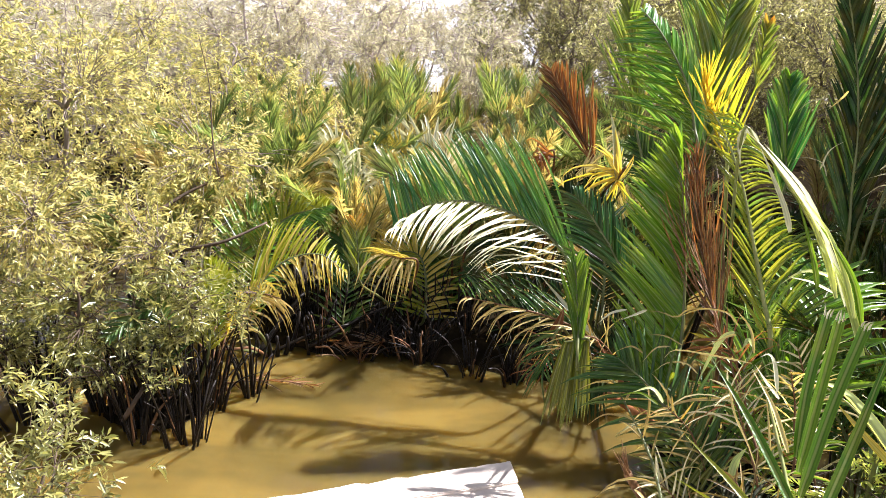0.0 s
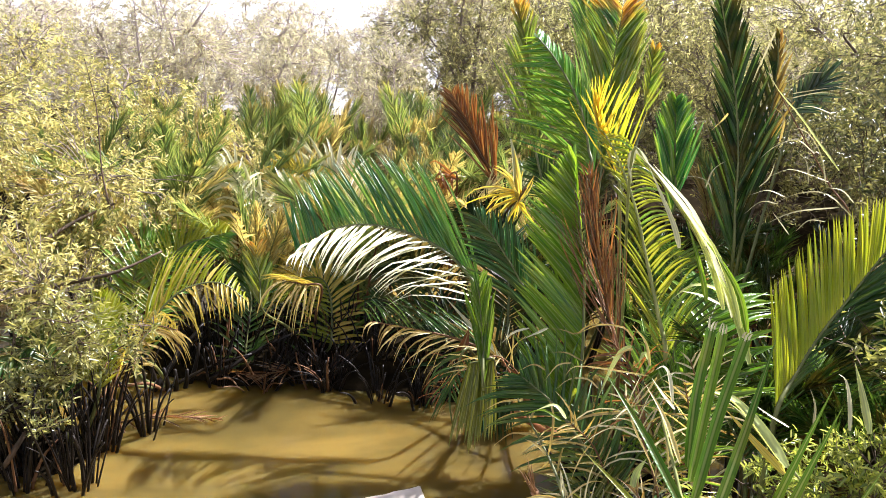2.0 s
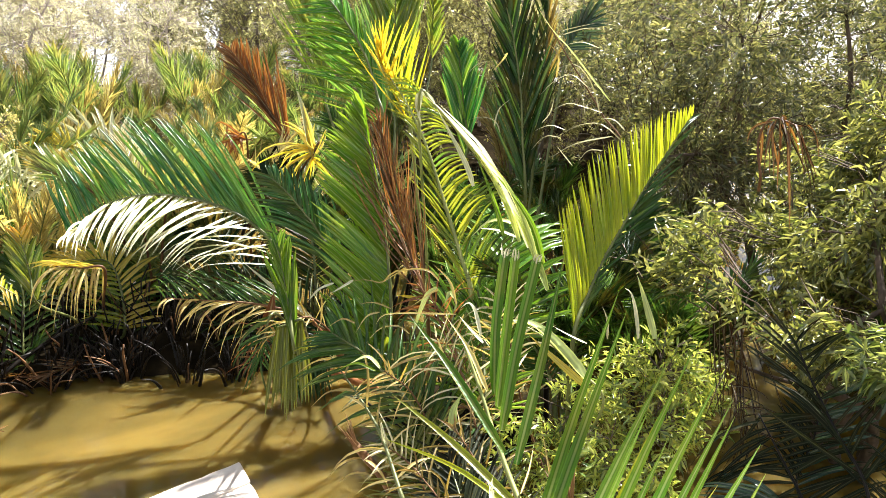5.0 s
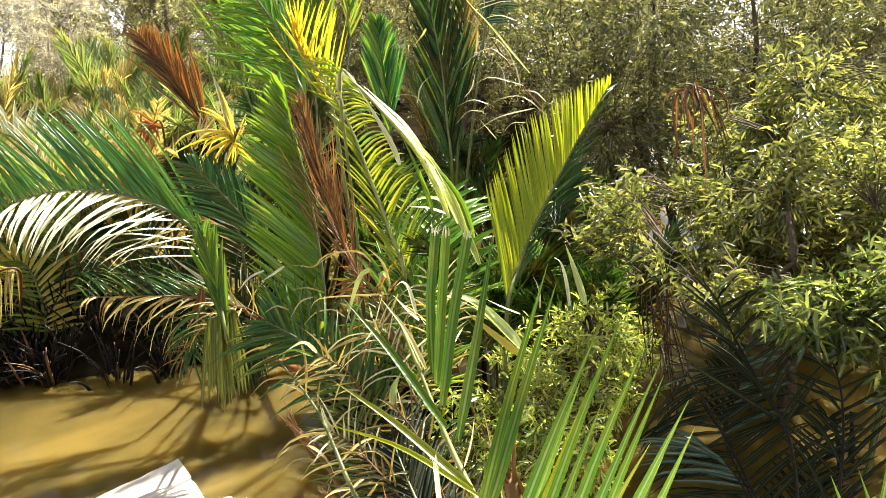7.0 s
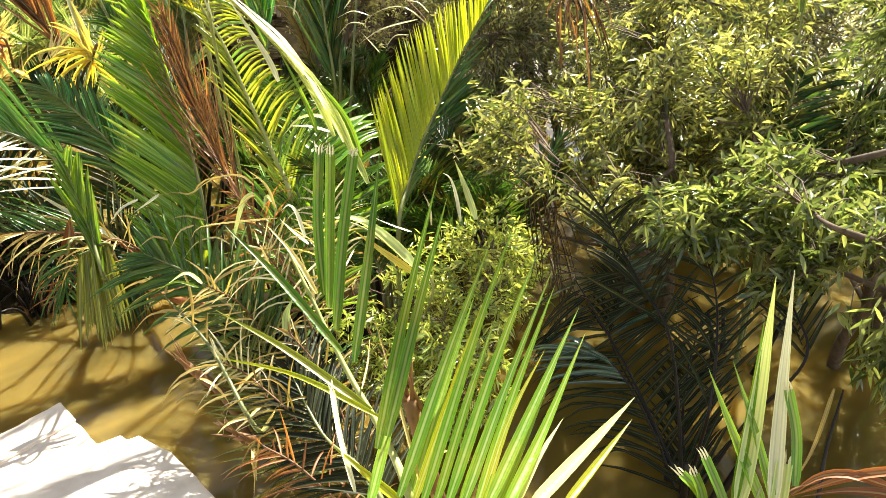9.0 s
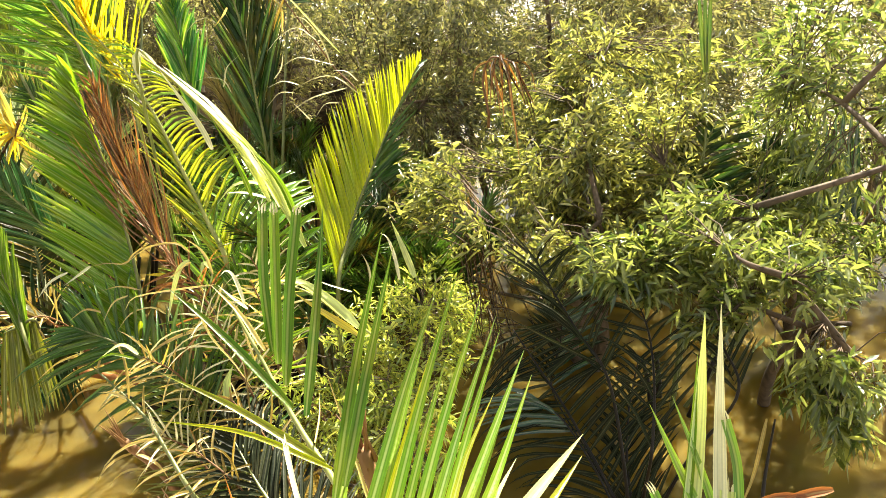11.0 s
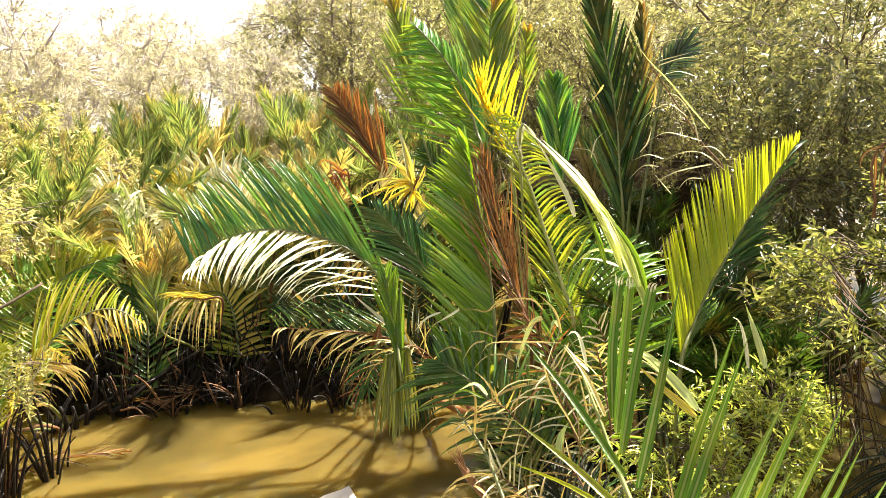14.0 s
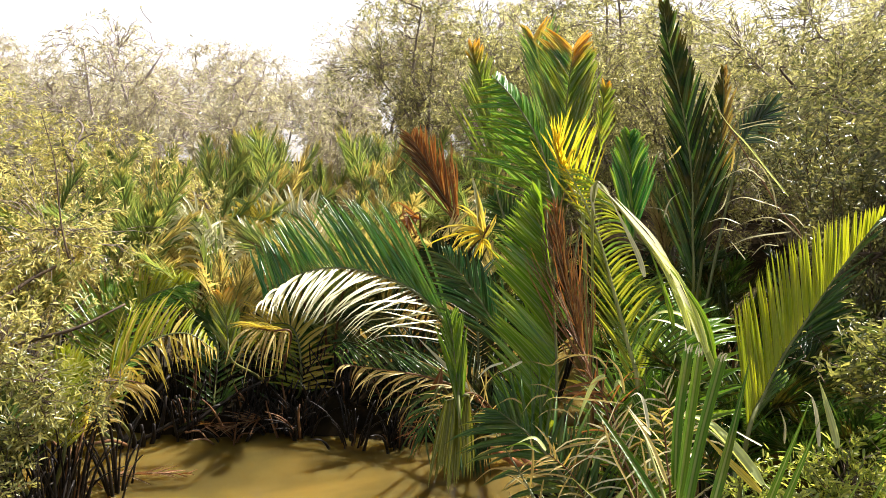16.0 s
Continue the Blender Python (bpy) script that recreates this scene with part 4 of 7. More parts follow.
blade(palm_mid, f, [(1.50, 4.82, 1.81), (1.62, 4.79, 1.82), (1.72, 4.75, 1.80), (1.81, 4.75, 1.87), (1.96, 4.70, 1.89)], 0.012, STRAW)
blade(palm_mid, f, [(1.54, 4.75, 1.66), (1.65, 4.72, 1.67), (1.76, 4.67, 1.63)], 0.011, STRAW)
blade(palm_mid, f, [(1.61, 4.57, 1.56), (1.69, 4.58, 1.63), (1.93, 4.49, 1.64), (2.14, 4.40, 1.64)], 0.012, STRAW)
blade(palm_mid, f, [(1.60, 4.72, 1.38), (1.70, 4.73, 1.46), (1.82, 4.69, 1.48), (1.89, 4.64, 1.43)], 0.012, STRAW)
blade(palm_mid, f, [(1.14, 5.09, 1.21), (1.27, 5.08, 1.24), (1.44, 5.04, 1.23)], 0.018, LIME)
blade(palm_mid, f, [(1.15, 5.02, 1.06), (1.29, 5.03, 1.13), (1.45, 5.00, 1.16)], 0.014, STRAW)
blade(palm_mid, f, [(1.16, 4.95, 0.94), (1.29, 4.97, 1.03), (1.44, 4.96, 1.08)], 0.014, STRAW)
blade(palm_mid, f, [(1.20, 4.80, 0.89), (1.34, 4.82, 0.98), (1.50, 4.77, 0.98)], 0.014, STRAW)
blade(palm_mid, f, [(1.40, 4.73, 0.86), (1.52, 4.75, 0.94), (1.59, 4.75, 0.98)], 0.022, PALE)
blade(palm_mid, f, [(1.58, 4.51, 1.18), (1.80, 4.49, 1.30), (2.06, 4.42, 1.36)], 0.023, STRAW)
blade(palm_mid, f, [(1.97, 4.35, 1.38), (2.10, 4.36, 1.50), (2.19, 4.38, 1.64)], 0.014, STRAW)
blade(palm_mid, f, [(2.06, 4.09, 1.20), (1.99, 4.06, 1.11), (1.95, 4.00, 1.00)], 0.045, PALE_GREEN)
blade(palm_mid, f, [(1.72, 3.92, 0.91), (1.86, 3.94, 1.03), (2.02, 3.93, 1.12), (2.15, 3.84, 1.10)], 0.011, STRAW)
blade(palm_mid, f, [(1.84, 4.78, 1.68), (1.92, 4.74, 1.67), (1.97, 4.71, 1.65)], 0.03, GOLD)
blade(palm_mid, f, [(1.71, 4.72, 1.22), (1.74, 4.75, 1.29), (1.77, 4.77, 1.37)], 0.03, LEMON)
blade(palm_mid, f, [(1.38, 4.92, 1.69), (1.48, 4.91, 1.74), (1.56, 4.91, 1.78)], 0.02, PALE)
blade(palm_mid, f, [(1.25, 5.03, 1.61), (1.34, 5.04, 1.69), (1.45, 5.03, 1.73)], 0.02, PALE)
blade(palm_mid, f, [(1.86, 4.54, 1.68), (2.00, 4.52, 1.77), (2.05, 4.51, 1.79)], 0.014, STRAW)
blade(palm_mid, f, [(2.04, 4.37, 1.74), (2.08, 4.39, 1.81), (2.10, 4.36, 1.78)], 0.03, PALE_GREEN)
blade(palm_mid, f, [(1.50, 4.68, 1.47), (1.59, 4.70, 1.58), (1.68, 4.68, 1.61)], 0.012, STRAW)
blade(palm_mid, f, [(1.67, 4.66, 1.82), (1.83, 4.64, 1.91), (1.99, 4.58, 1.92), (2.06, 4.53, 1.85)], 0.014, STRAW)
blade(palm_mid, f, [(2.00, 4.49, 1.99), (2.09, 4.41, 1.88), (2.11, 4.34, 1.74)], 0.02, STRAW)
blade(palm_mid, f, [(2.09, 3.84, 1.05), (2.03, 4.00, 1.25), (1.96, 4.13, 1.41), (1.93, 4.22, 1.57)], 0.015, STRAW)
blade(palm_mid, f, [(2.13, 4.14, 1.58), (2.14, 4.05, 1.42), (2.14, 3.94, 1.23)], 0.014, STRAW)
blade(palm_mid, f, [(1.37, 4.35, 1.42), (1.48, 4.33, 1.46), (1.55, 4.28, 1.39)], 0.03, PALE_GREEN)
blade(palm_mid, f, [(1.29, 4.44, 1.33), (1.43, 4.42, 1.38), (1.55, 4.36, 1.33)], 0.016, SPRING)
blade(palm_mid, f, [(1.33, 4.75, 1.52), (1.43, 4.74, 1.57), (1.51, 4.71, 1.54)], 0.014, STRAW)
f = rachis(palm_arch, [(1.45, 6.65, 1.31), (1.22, 6.81, 1.66), (0.91, 6.92, 1.87), (0.56, 6.99, 1.98), (0.23, 7.01, 2.01), (-0.09, 7.00, 1.93), (-0.39, 6.93, 1.71)], thick=0.024)
# white lower leaflets: the sun's glint is put into their base colour
fan(palm_arch, f, [(1.45, 6.65, 1.31), (1.22, 6.81, 1.66), (0.91, 6.92, 1.87), (0.56, 6.99, 1.98), (0.23, 7.01, 2.01), (-0.09, 7.00, 1.93), (-0.39, 6.93, 1.71)], [(1.20, 6.16, 1.31), (1.03, 6.23, 1.44), (0.75, 6.31, 1.52), (0.46, 6.37, 1.60), (0.16, 6.40, 1.68), (-0.15, 6.43, 1.77), (-0.43, 6.41, 1.75)], 46, 0.028, PALE, sweep=0.46, seed=21, arch=0.05, ragged=0.07, curve=0.1)
fan(palm_arch, f, [(1.45, 6.65, 1.31), (1.22, 6.81, 1.66), (0.91, 6.92, 1.87), (0.56, 6.99, 1.98), (0.23, 7.01, 2.01), (-0.09, 7.00, 1.93), (-0.39, 6.93, 1.71)], [(1.68, 7.02, 1.80), (1.45, 7.16, 2.17), (1.10, 7.26, 2.39), (0.69, 7.34, 2.55), (0.25, 7.38, 2.62), (-0.20, 7.36, 2.46), (-0.52, 7.29, 2.16)], 76, 0.03, TEAL, sweep=0.42, seed=22, arch=0.04, ragged=0.05, mat2=EMERALD)
f = rachis(palm_arch, [(1.83, 6.21, 1.38), (1.67, 6.37, 1.71), (1.47, 6.50, 2.01), (1.31, 6.58, 2.19)])
fan(palm_arch, f, [(1.83, 6.21, 1.38), (1.67, 6.37, 1.71), (1.47, 6.50, 2.01), (1.31, 6.58, 2.19)], [(1.30, 6.39, 1.50), (1.21, 6.51, 1.83), (1.14, 6.58, 2.05), (1.14, 6.63, 2.26)], 35, 0.033, DARK, sweep=0.15, seed=23, arch=0.06, mat2=EMERALD)
fan(palm_arch, f, [(1.83, 6.21, 1.38), (1.67, 6.37, 1.71), (1.47, 6.50, 2.01), (1.31, 6.58, 2.19)], [(1.77, 6.47, 1.79), (1.68, 6.58, 2.10), (1.50, 6.66, 2.25), (1.29, 6.71, 2.29)], 32, 0.033, DARK, sweep=0.15, seed=24, arch=0.05, mat2=EMERALD)
f = rachis(palm_arch, [(1.21, 5.35, 1.08), (1.21, 5.48, 1.37), (1.19, 5.59, 1.63), (1.17, 5.68, 1.87)])
fan(palm_arch, f, [(1.21, 5.35, 1.08), (1.21, 5.48, 1.37), (1.19, 5.59, 1.63), (1.17, 5.68, 1.87)], [(1.05, 5.53, 1.41), (1.05, 5.63, 1.66), (1.09, 5.68, 1.84), (1.14, 5.71, 1.97)], 19, 0.03, FRESH, sweep=0.3, seed=25, ragged=0.04)
fan(palm_arch, f, [(1.21, 5.35, 1.08), (1.21, 5.48, 1.37), (1.19, 5.59, 1.63), (1.17, 5.68, 1.87)], [(1.32, 5.46, 1.37), (1.30, 5.58, 1.67), (1.28, 5.65, 1.87), (1.22, 5.70, 1.98)], 19, 0.03, FRESH, sweep=0.3, seed=26, ragged=0.04, mat2=SPRING)
f = rachis(palm_arch, [(1.30, 5.48, 1.28), (1.21, 5.49, 1.26), (1.11, 5.50, 1.24)])
fan(palm_arch, f, [(1.30, 5.48, 1.28), (1.21, 5.49, 1.26), (1.11, 5.50, 1.24)], [(1.27, 5.22, 0.75), (1.14, 5.20, 0.66), (0.96, 5.25, 0.68)], 19, 0.04, OLIVE, seed=27, ragged=0.05, arch=0.0)
f = rachis(palm_arch, [(1.17, 5.96, 1.17), (1.07, 5.90, 0.99), (1.01, 5.83, 0.82)])
fan(palm_arch, f, [(1.17, 5.96, 1.17), (1.07, 5.90, 0.99), (1.01, 5.83, 0.82)], [(0.84, 5.94, 0.99), (0.83, 5.84, 0.77), (0.85, 5.75, 0.60)], 19, 0.018, DARK, seed=28, ragged=0.12, curve=0.2)
fan(palm_arch, f, [(1.17, 5.96, 1.17), (1.07, 5.90, 0.99), (1.01, 5.83, 0.82)], [(1.30, 5.79, 0.87), (1.21, 5.73, 0.69), (1.13, 5.67, 0.56)], 14, 0.018, DARK, seed=29, ragged=0.12, curve=0.2)
f = rachis(palm_arch, [(1.54, 6.16, 0.96), (1.29, 6.27, 1.07), (0.99, 6.35, 1.14), (0.67, 6.41, 1.18), (0.33, 6.45, 1.23)], stem=PETIOLE_DRY, label="withered straw-coloured frond")
fan(palm_arch, f, [(1.54, 6.16, 0.96), (1.29, 6.27, 1.07), (0.99, 6.35, 1.14), (0.67, 6.41, 1.18), (0.33, 6.45, 1.23)], [(1.23, 6.05, 0.81), (0.99, 6.09, 0.79), (0.71, 6.18, 0.90), (0.49, 6.26, 1.04), (0.26, 6.32, 1.15)], 27, 0.02, STRAW, sweep=0.15, seed=30, ragged=0.14, curve=0.3, arch=0.1)
fan(palm_arch, f, [(1.54, 6.16, 0.96), (1.29, 6.27, 1.07), (0.99, 6.35, 1.14), (0.67, 6.41, 1.18), (0.33, 6.45, 1.23)], [(1.24, 6.44, 1.21), (0.97, 6.52, 1.30), (0.70, 6.58, 1.37), (0.44, 6.61, 1.38), (0.25, 6.59, 1.30)], 32, 0.018, DARK, sweep=0.15, seed=31, ragged=0.08, arch=0.08, mat2=TEAL)
f = rachis(palm_arch, [(1.94, 5.56, 0.50), (1.75, 5.73, 0.71), (1.61, 5.85, 0.89), (1.49, 5.97, 1.07)], stem=PETIOLE_RUST, thick=0.045, label="snapped orange-brown frond stalk")
blade(palm_arch, f, [(0.98, 6.29, 1.54), (1.21, 6.17, 1.31), (1.51, 6.00, 1.04)], 0.055, PALE)
blade(palm_arch, f, [(0.93, 6.23, 1.36), (1.20, 6.15, 1.24), (1.48, 6.01, 1.05)], 0.024, STRAW)
blade(palm_arch, f, [(1.20, 6.11, 1.30), (1.16, 6.07, 1.16), (1.10, 6.02, 1.03)], 0.1, RUST, fold=0.2)
blade(palm_arch, f, [(1.53, 5.83, 1.04), (1.65, 5.75, 0.93), (1.74, 5.67, 0.82)], 0.035, RUST)
blade(palm_arch, f, [(1.59, 5.79, 0.98), (1.63, 5.72, 0.87), (1.65, 5.67, 0.76)], 0.035, RUST)
blade(palm_arch, f, [(1.56, 5.75, 0.88), (1.66, 5.68, 0.79), (1.72, 5.62, 0.71)], 0.035, RUST)
blade(palm_arch, f, [(1.49, 5.85, 1.07), (1.58, 5.80, 1.00), (1.63, 5.75, 0.93)], 0.035, RUST)
f = rachis(palm_tall, [(2.38, 6.67, 2.59), (2.33, 6.73, 2.88), (2.25, 6.79, 3.20), (2.11, 6.85, 3.47), (1.94, 6.91, 3.71), (1.80, 6.94, 3.85)])
fan(palm_tall, f, [(2.38, 6.67, 2.59), (2.33, 6.73, 2.88), (2.25, 6.79, 3.20), (2.11, 6.85, 3.47), (1.94, 6.91, 3.71), (1.80, 6.94, 3.85)], [(1.76, 6.86, 2.57), (1.61, 6.95, 2.94), (1.53, 6.99, 3.22), (1.53, 7.00, 3.45), (1.59, 7.00, 3.63), (1.67, 6.97, 3.83)], 40, 0.022, SPRING, sweep=0.12, seed=41, arch=0.02, ragged=0.05, mat2=TEAL)
fan(palm_tall, f, [(2.38, 6.67, 2.59), (2.33, 6.73, 2.88), (2.25, 6.79, 3.20), (2.11, 6.85, 3.47), (1.94, 6.91, 3.71), (1.80, 6.94, 3.85)], [(2.48, 6.85, 2.98), (2.41, 6.90, 3.27), (2.30, 6.95, 3.50), (2.16, 7.00, 3.66), (1.99, 7.04, 3.81), (1.85, 7.08, 3.94)], 46, 0.046, TEAL, sweep=0.2, seed=42, arch=0.02, ragged=0.04)
fan(palm_tall, f, [(2.38, 6.67, 2.59), (2.33, 6.73, 2.88), (2.25, 6.79, 3.20), (2.11, 6.85, 3.47), (1.94, 6.91, 3.71), (1.80, 6.94, 3.85)], [(2.00, 7.04, 2.79), (1.86, 7.11, 3.12), (1.80, 7.14, 3.34), (1.82, 7.14, 3.53), (1.82, 7.15, 3.71), (1.81, 7.14, 3.90)], 40, 0.04, TEAL, sweep=0.2, seed=43, arch=0.02, ragged=0.04)
f = rachis(palm_tall, [(2.44, 9.08, 2.53), (2.35, 9.16, 3.20), (2.23, 9.21, 3.82), (2.09, 9.23, 4.23)])
fan(palm_tall, f, [(2.44, 9.08, 2.53), (2.35, 9.16, 3.20), (2.23, 9.21, 3.82), (2.09, 9.23, 4.23)], [(2.06, 9.23, 3.12), (2.00, 9.26, 3.61), (2.03, 9.25, 4.02), (2.05, 9.22, 4.39)], 35, 0.04, GREEN_ORANGE, sweep=0.3, seed=44, ragged=0.08)
fan(palm_tall, f, [(2.44, 9.08, 2.53), (2.35, 9.16, 3.20), (2.23, 9.21, 3.82), (2.09, 9.23, 4.23)], [(2.55, 9.11, 3.13), (2.45, 9.15, 3.62), (2.35, 9.17, 4.10), (2.16, 9.20, 4.41)], 35, 0.04, GREEN_ORANGE, sweep=0.3, seed=45, ragged=0.08)
f = rachis(palm_tall, [(3.40, 9.27, 2.28), (3.42, 9.34, 3.02), (3.43, 9.36, 3.74), (3.46, 9.33, 4.31)])
fan(palm_tall, f, [(3.40, 9.27, 2.28), (3.42, 9.34, 3.02), (3.43, 9.36, 3.74), (3.46, 9.33, 4.31)], [(3.09, 9.47, 3.30), (3.01, 9.50, 3.84), (2.99, 9.50, 4.22), (3.12, 9.43, 4.57)], 46, 0.053, GREEN_ORANGE, sweep=0.3, seed=46, ragged=0.05, mat2=TEAL_ORANGE)
fan(palm_tall, f, [(3.40, 9.27, 2.28), (3.42, 9.34, 3.02), (3.43, 9.36, 3.74), (3.46, 9.33, 4.31)], [(3.65, 9.27, 3.35), (3.72, 9.25, 3.88), (3.76, 9.22, 4.19), (3.63, 9.24, 4.53)], 46, 0.053, GREEN_ORANGE, sweep=0.3, seed=47, ragged=0.05)
f = rachis(palm_tall, [(3.52, 10.38, 3.19), (3.41, 10.42, 3.98), (3.26, 10.44, 4.51)])
fan(palm_tall, f, [(3.52, 10.38, 3.19), (3.41, 10.42, 3.98), (3.26, 10.44, 4.51)], [(3.19, 10.50, 3.82), (3.12, 10.50, 4.36), (3.05, 10.49, 4.74)], 22, 0.04, TEAL_ORANGE, sweep=0.3, seed=48, ragged=0.08)
fan(palm_tall, f, [(3.52, 10.38, 3.19), (3.41, 10.42, 3.98), (3.26, 10.44, 4.51)], [(3.68, 10.33, 3.90), (3.60, 10.33, 4.52), (3.42, 10.36, 4.85)], 22, 0.04, TEAL_ORANGE, sweep=0.3, seed=49, ragged=0.08)
f = rachis(palm_tall, [(3.65, 7.58, 2.08), (3.65, 7.67, 2.58), (3.62, 7.73, 3.02), (3.59, 7.77, 3.29)])
fan(palm_tall, f, [(3.65, 7.58, 2.08), (3.65, 7.67, 2.58), (3.62, 7.73, 3.02), (3.59, 7.77, 3.29)], [(3.43, 7.75, 2.44), (3.45, 7.81, 2.94), (3.47, 7.82, 3.26), (3.55, 7.79, 3.41)], 26, 0.05, EMERALD, sweep=0.3, seed=50, ragged=0.05, mat2=GREEN)
fan(palm_tall, f, [(3.65, 7.58, 2.08), (3.65, 7.67, 2.58), (3.62, 7.73, 3.02), (3.59, 7.77, 3.29)], [(3.88, 7.54, 2.47), (3.84, 7.62, 2.93), (3.78, 7.67, 3.24), (3.64, 7.75, 3.41)], 26, 0.05, EMERALD, sweep=0.3, seed=51, ragged=0.05, mat2=GREEN)
f = rachis(palm_tall, [(4.05, 9.63, 3.00), (4.06, 9.65, 3.53), (4.07, 9.64, 3.83)])
fan(palm_tall, f, [(4.05, 9.63, 3.00), (4.06, 9.65, 3.53), (4.07, 9.64, 3.83)], [(3.96, 9.68, 3.38), (3.97, 9.68, 3.76), (4.03, 9.66, 3.98)], 14, 0.04, GREEN_ORANGE, seed=52)
fan(palm_tall, f, [(4.05, 9.63, 3.00), (4.06, 9.65, 3.53), (4.07, 9.64, 3.83)], [(4.23, 9.57, 3.46), (4.20, 9.59, 3.76), (4.11, 9.62, 3.99)], 14, 0.04, GREEN_ORANGE, seed=53)
f = rachis(palm_dark, [(3.93, 6.68, 1.85), (3.93, 6.80, 2.36), (3.92, 6.88, 2.86), (3.85, 6.96, 3.37), (3.75, 7.03, 3.81), (3.62, 7.07, 4.24), (3.53, 7.08, 4.61)])
fan(palm_dark, f, [(3.93, 6.68, 1.85), (3.93, 6.80, 2.36), (3.92, 6.88, 2.86), (3.85, 6.96, 3.37), (3.75, 7.03, 3.81), (3.62, 7.07, 4.24), (3.53, 7.08, 4.61)], [(3.66, 6.89, 2.10), (3.65, 7.00, 2.62), (3.65, 7.05, 3.08), (3.65, 7.08, 3.53), (3.59, 7.10, 3.97), (3.53, 7.11, 4.35), (3.47, 7.10, 4.72)], 54, 0.04, DEEP_SHADE, sweep=0.2, seed=61, ragged=0.04, arch=0.04, mat2=DARK)
fan(palm_dark, f, [(3.93, 6.68, 1.85), (3.93, 6.80, 2.36), (3.92, 6.88, 2.86), (3.85, 6.96, 3.37), (3.75, 7.03, 3.81), (3.62, 7.07, 4.24), (3.53, 7.08, 4.61)], [(4.29, 6.56, 2.28), (4.25, 6.68, 2.83), (4.20, 6.75, 3.30), (4.06, 6.85, 3.71), (3.86, 6.95, 4.08), (3.68, 7.02, 4.46), (3.54, 7.06, 4.74)], 54, 0.04, DEEP_SHADE, sweep=0.2, seed=62, ragged=0.04, arch=0.06, mat2=DARK)
f = rachis(palm_dark, [(4.17, 6.93, 2.57), (4.23, 6.96, 3.15), (4.24, 6.98, 3.66), (4.20, 6.99, 3.99)])
fan(palm_dark, f, [(4.17, 6.93, 2.57), (4.23, 6.96, 3.15), (4.24, 6.98, 3.66), (4.20, 6.99, 3.99)], [(4.42, 6.84, 3.16), (4.36, 6.90, 3.60), (4.29, 6.94, 3.88), (4.21, 6.98, 4.10)], 22, 0.033, STRAW_DARK, seed=63, ragged=0.1)
fan(palm_dark, f, [(4.17, 6.93, 2.57), (4.23, 6.96, 3.15), (4.24, 6.98, 3.66), (4.20, 6.99, 3.99)], [(4.08, 7.05, 3.20), (4.10, 7.06, 3.65), (4.12, 7.04, 3.93), (4.16, 7.01, 4.10)], 19, 0.033, DEEP_SHADE, seed=64, ragged=0.08)
f = rachis(palm_dark, [(4.85, 7.53, 3.26), (4.93, 7.48, 3.45), (5.01, 7.43, 3.57)])
fan(palm_dark, f, [(4.85, 7.53, 3.26), (4.93, 7.48, 3.45), (5.01, 7.43, 3.57)], [(4.82, 7.55, 3.57), (4.98, 7.45, 3.77), (5.16, 7.33, 3.83)], 19, 0.04, DARK_TEAL, seed=65, ragged=0.05)
fan(palm_dark, f, [(4.85, 7.53, 3.26), (4.93, 7.48, 3.45), (5.01, 7.43, 3.57)], [(5.08, 7.37, 3.27), (5.18, 7.31, 3.49), (5.21, 7.29, 3.73)], 14, 0.04, DARK_TEAL, seed=66, ragged=0.05)
f = rachis(palm_dark, [(4.53, 5.89, 2.31), (4.37, 6.10, 2.75), (4.13, 6.31, 3.20), (3.87, 6.50, 3.66)], stem=PETIOLE_DRY, thick=0.012, label="bare withered frond with curled white leaflets")
blade(palm_dark, f, [(3.82, 6.47, 3.69), (3.95, 6.39, 3.49), (4.10, 6.28, 3.31), (4.27, 6.14, 3.06), (4.41, 6.02, 2.86)], 0.028, PALE_GREEN)
blade(palm_dark, f, [(4.32, 6.14, 3.52), (4.19, 6.23, 3.51), (4.03, 6.33, 3.45)], 0.017, CURL)
blade(palm_dark, f, [(4.30, 6.16, 3.57), (4.16, 6.25, 3.53), (4.03, 6.33, 3.49)], 0.014, CURL)
blade(palm_dark, f, [(4.22, 6.21, 3.69), (4.09, 6.30, 3.67), (3.97, 6.38, 3.58)], 0.014, CURL)
blade(palm_dark, f, [(3.99, 6.34, 3.13), (4.13, 6.25, 3.19), (4.24, 6.17, 3.07), (4.30, 6.11, 2.91), (4.33, 6.06, 2.73)], 0.017, CURL)
blade(palm_dark, f, [(3.92, 6.33, 2.72), (4.08, 6.25, 2.82), (4.23, 6.14, 2.79), (4.35, 6.05, 2.75)], 0.017, CURL)
blade(palm_dark, f, [(3.96, 6.27, 2.48), (4.17, 6.16, 2.62), (4.35, 6.03, 2.64), (4.52, 5.87, 2.47)], 0.019, CURL)
blade(palm_dark, f, [(3.94, 6.24, 2.31), (4.15, 6.14, 2.45), (4.43, 5.95, 2.54)], 0.022, CURL)
blade(palm_dark, f, [(3.73, 6.52, 3.55), (3.80, 6.48, 3.84), (3.84, 6.45, 4.02)], 0.014, CURL)
blade(palm_dark, f, [(3.85, 6.40, 2.87), (3.96, 6.34, 3.01), (4.11, 6.26, 3.09), (4.24, 6.16, 2.98)], 0.014, CURL)
blade(palm_dark, f, [(3.98, 6.24, 2.43), (4.05, 6.18, 2.33), (4.11, 6.12, 2.24)], 0.014, CURL)
blade(palm_dark, f, [(4.34, 6.05, 2.70), (4.44, 5.97, 2.69), (4.52, 5.90, 2.60)], 0.017, CURL)
blade(palm_dark, f, [(4.04, 6.33, 3.35), (4.18, 6.24, 3.39), (4.32, 6.14, 3.34)], 0.013, CURL)
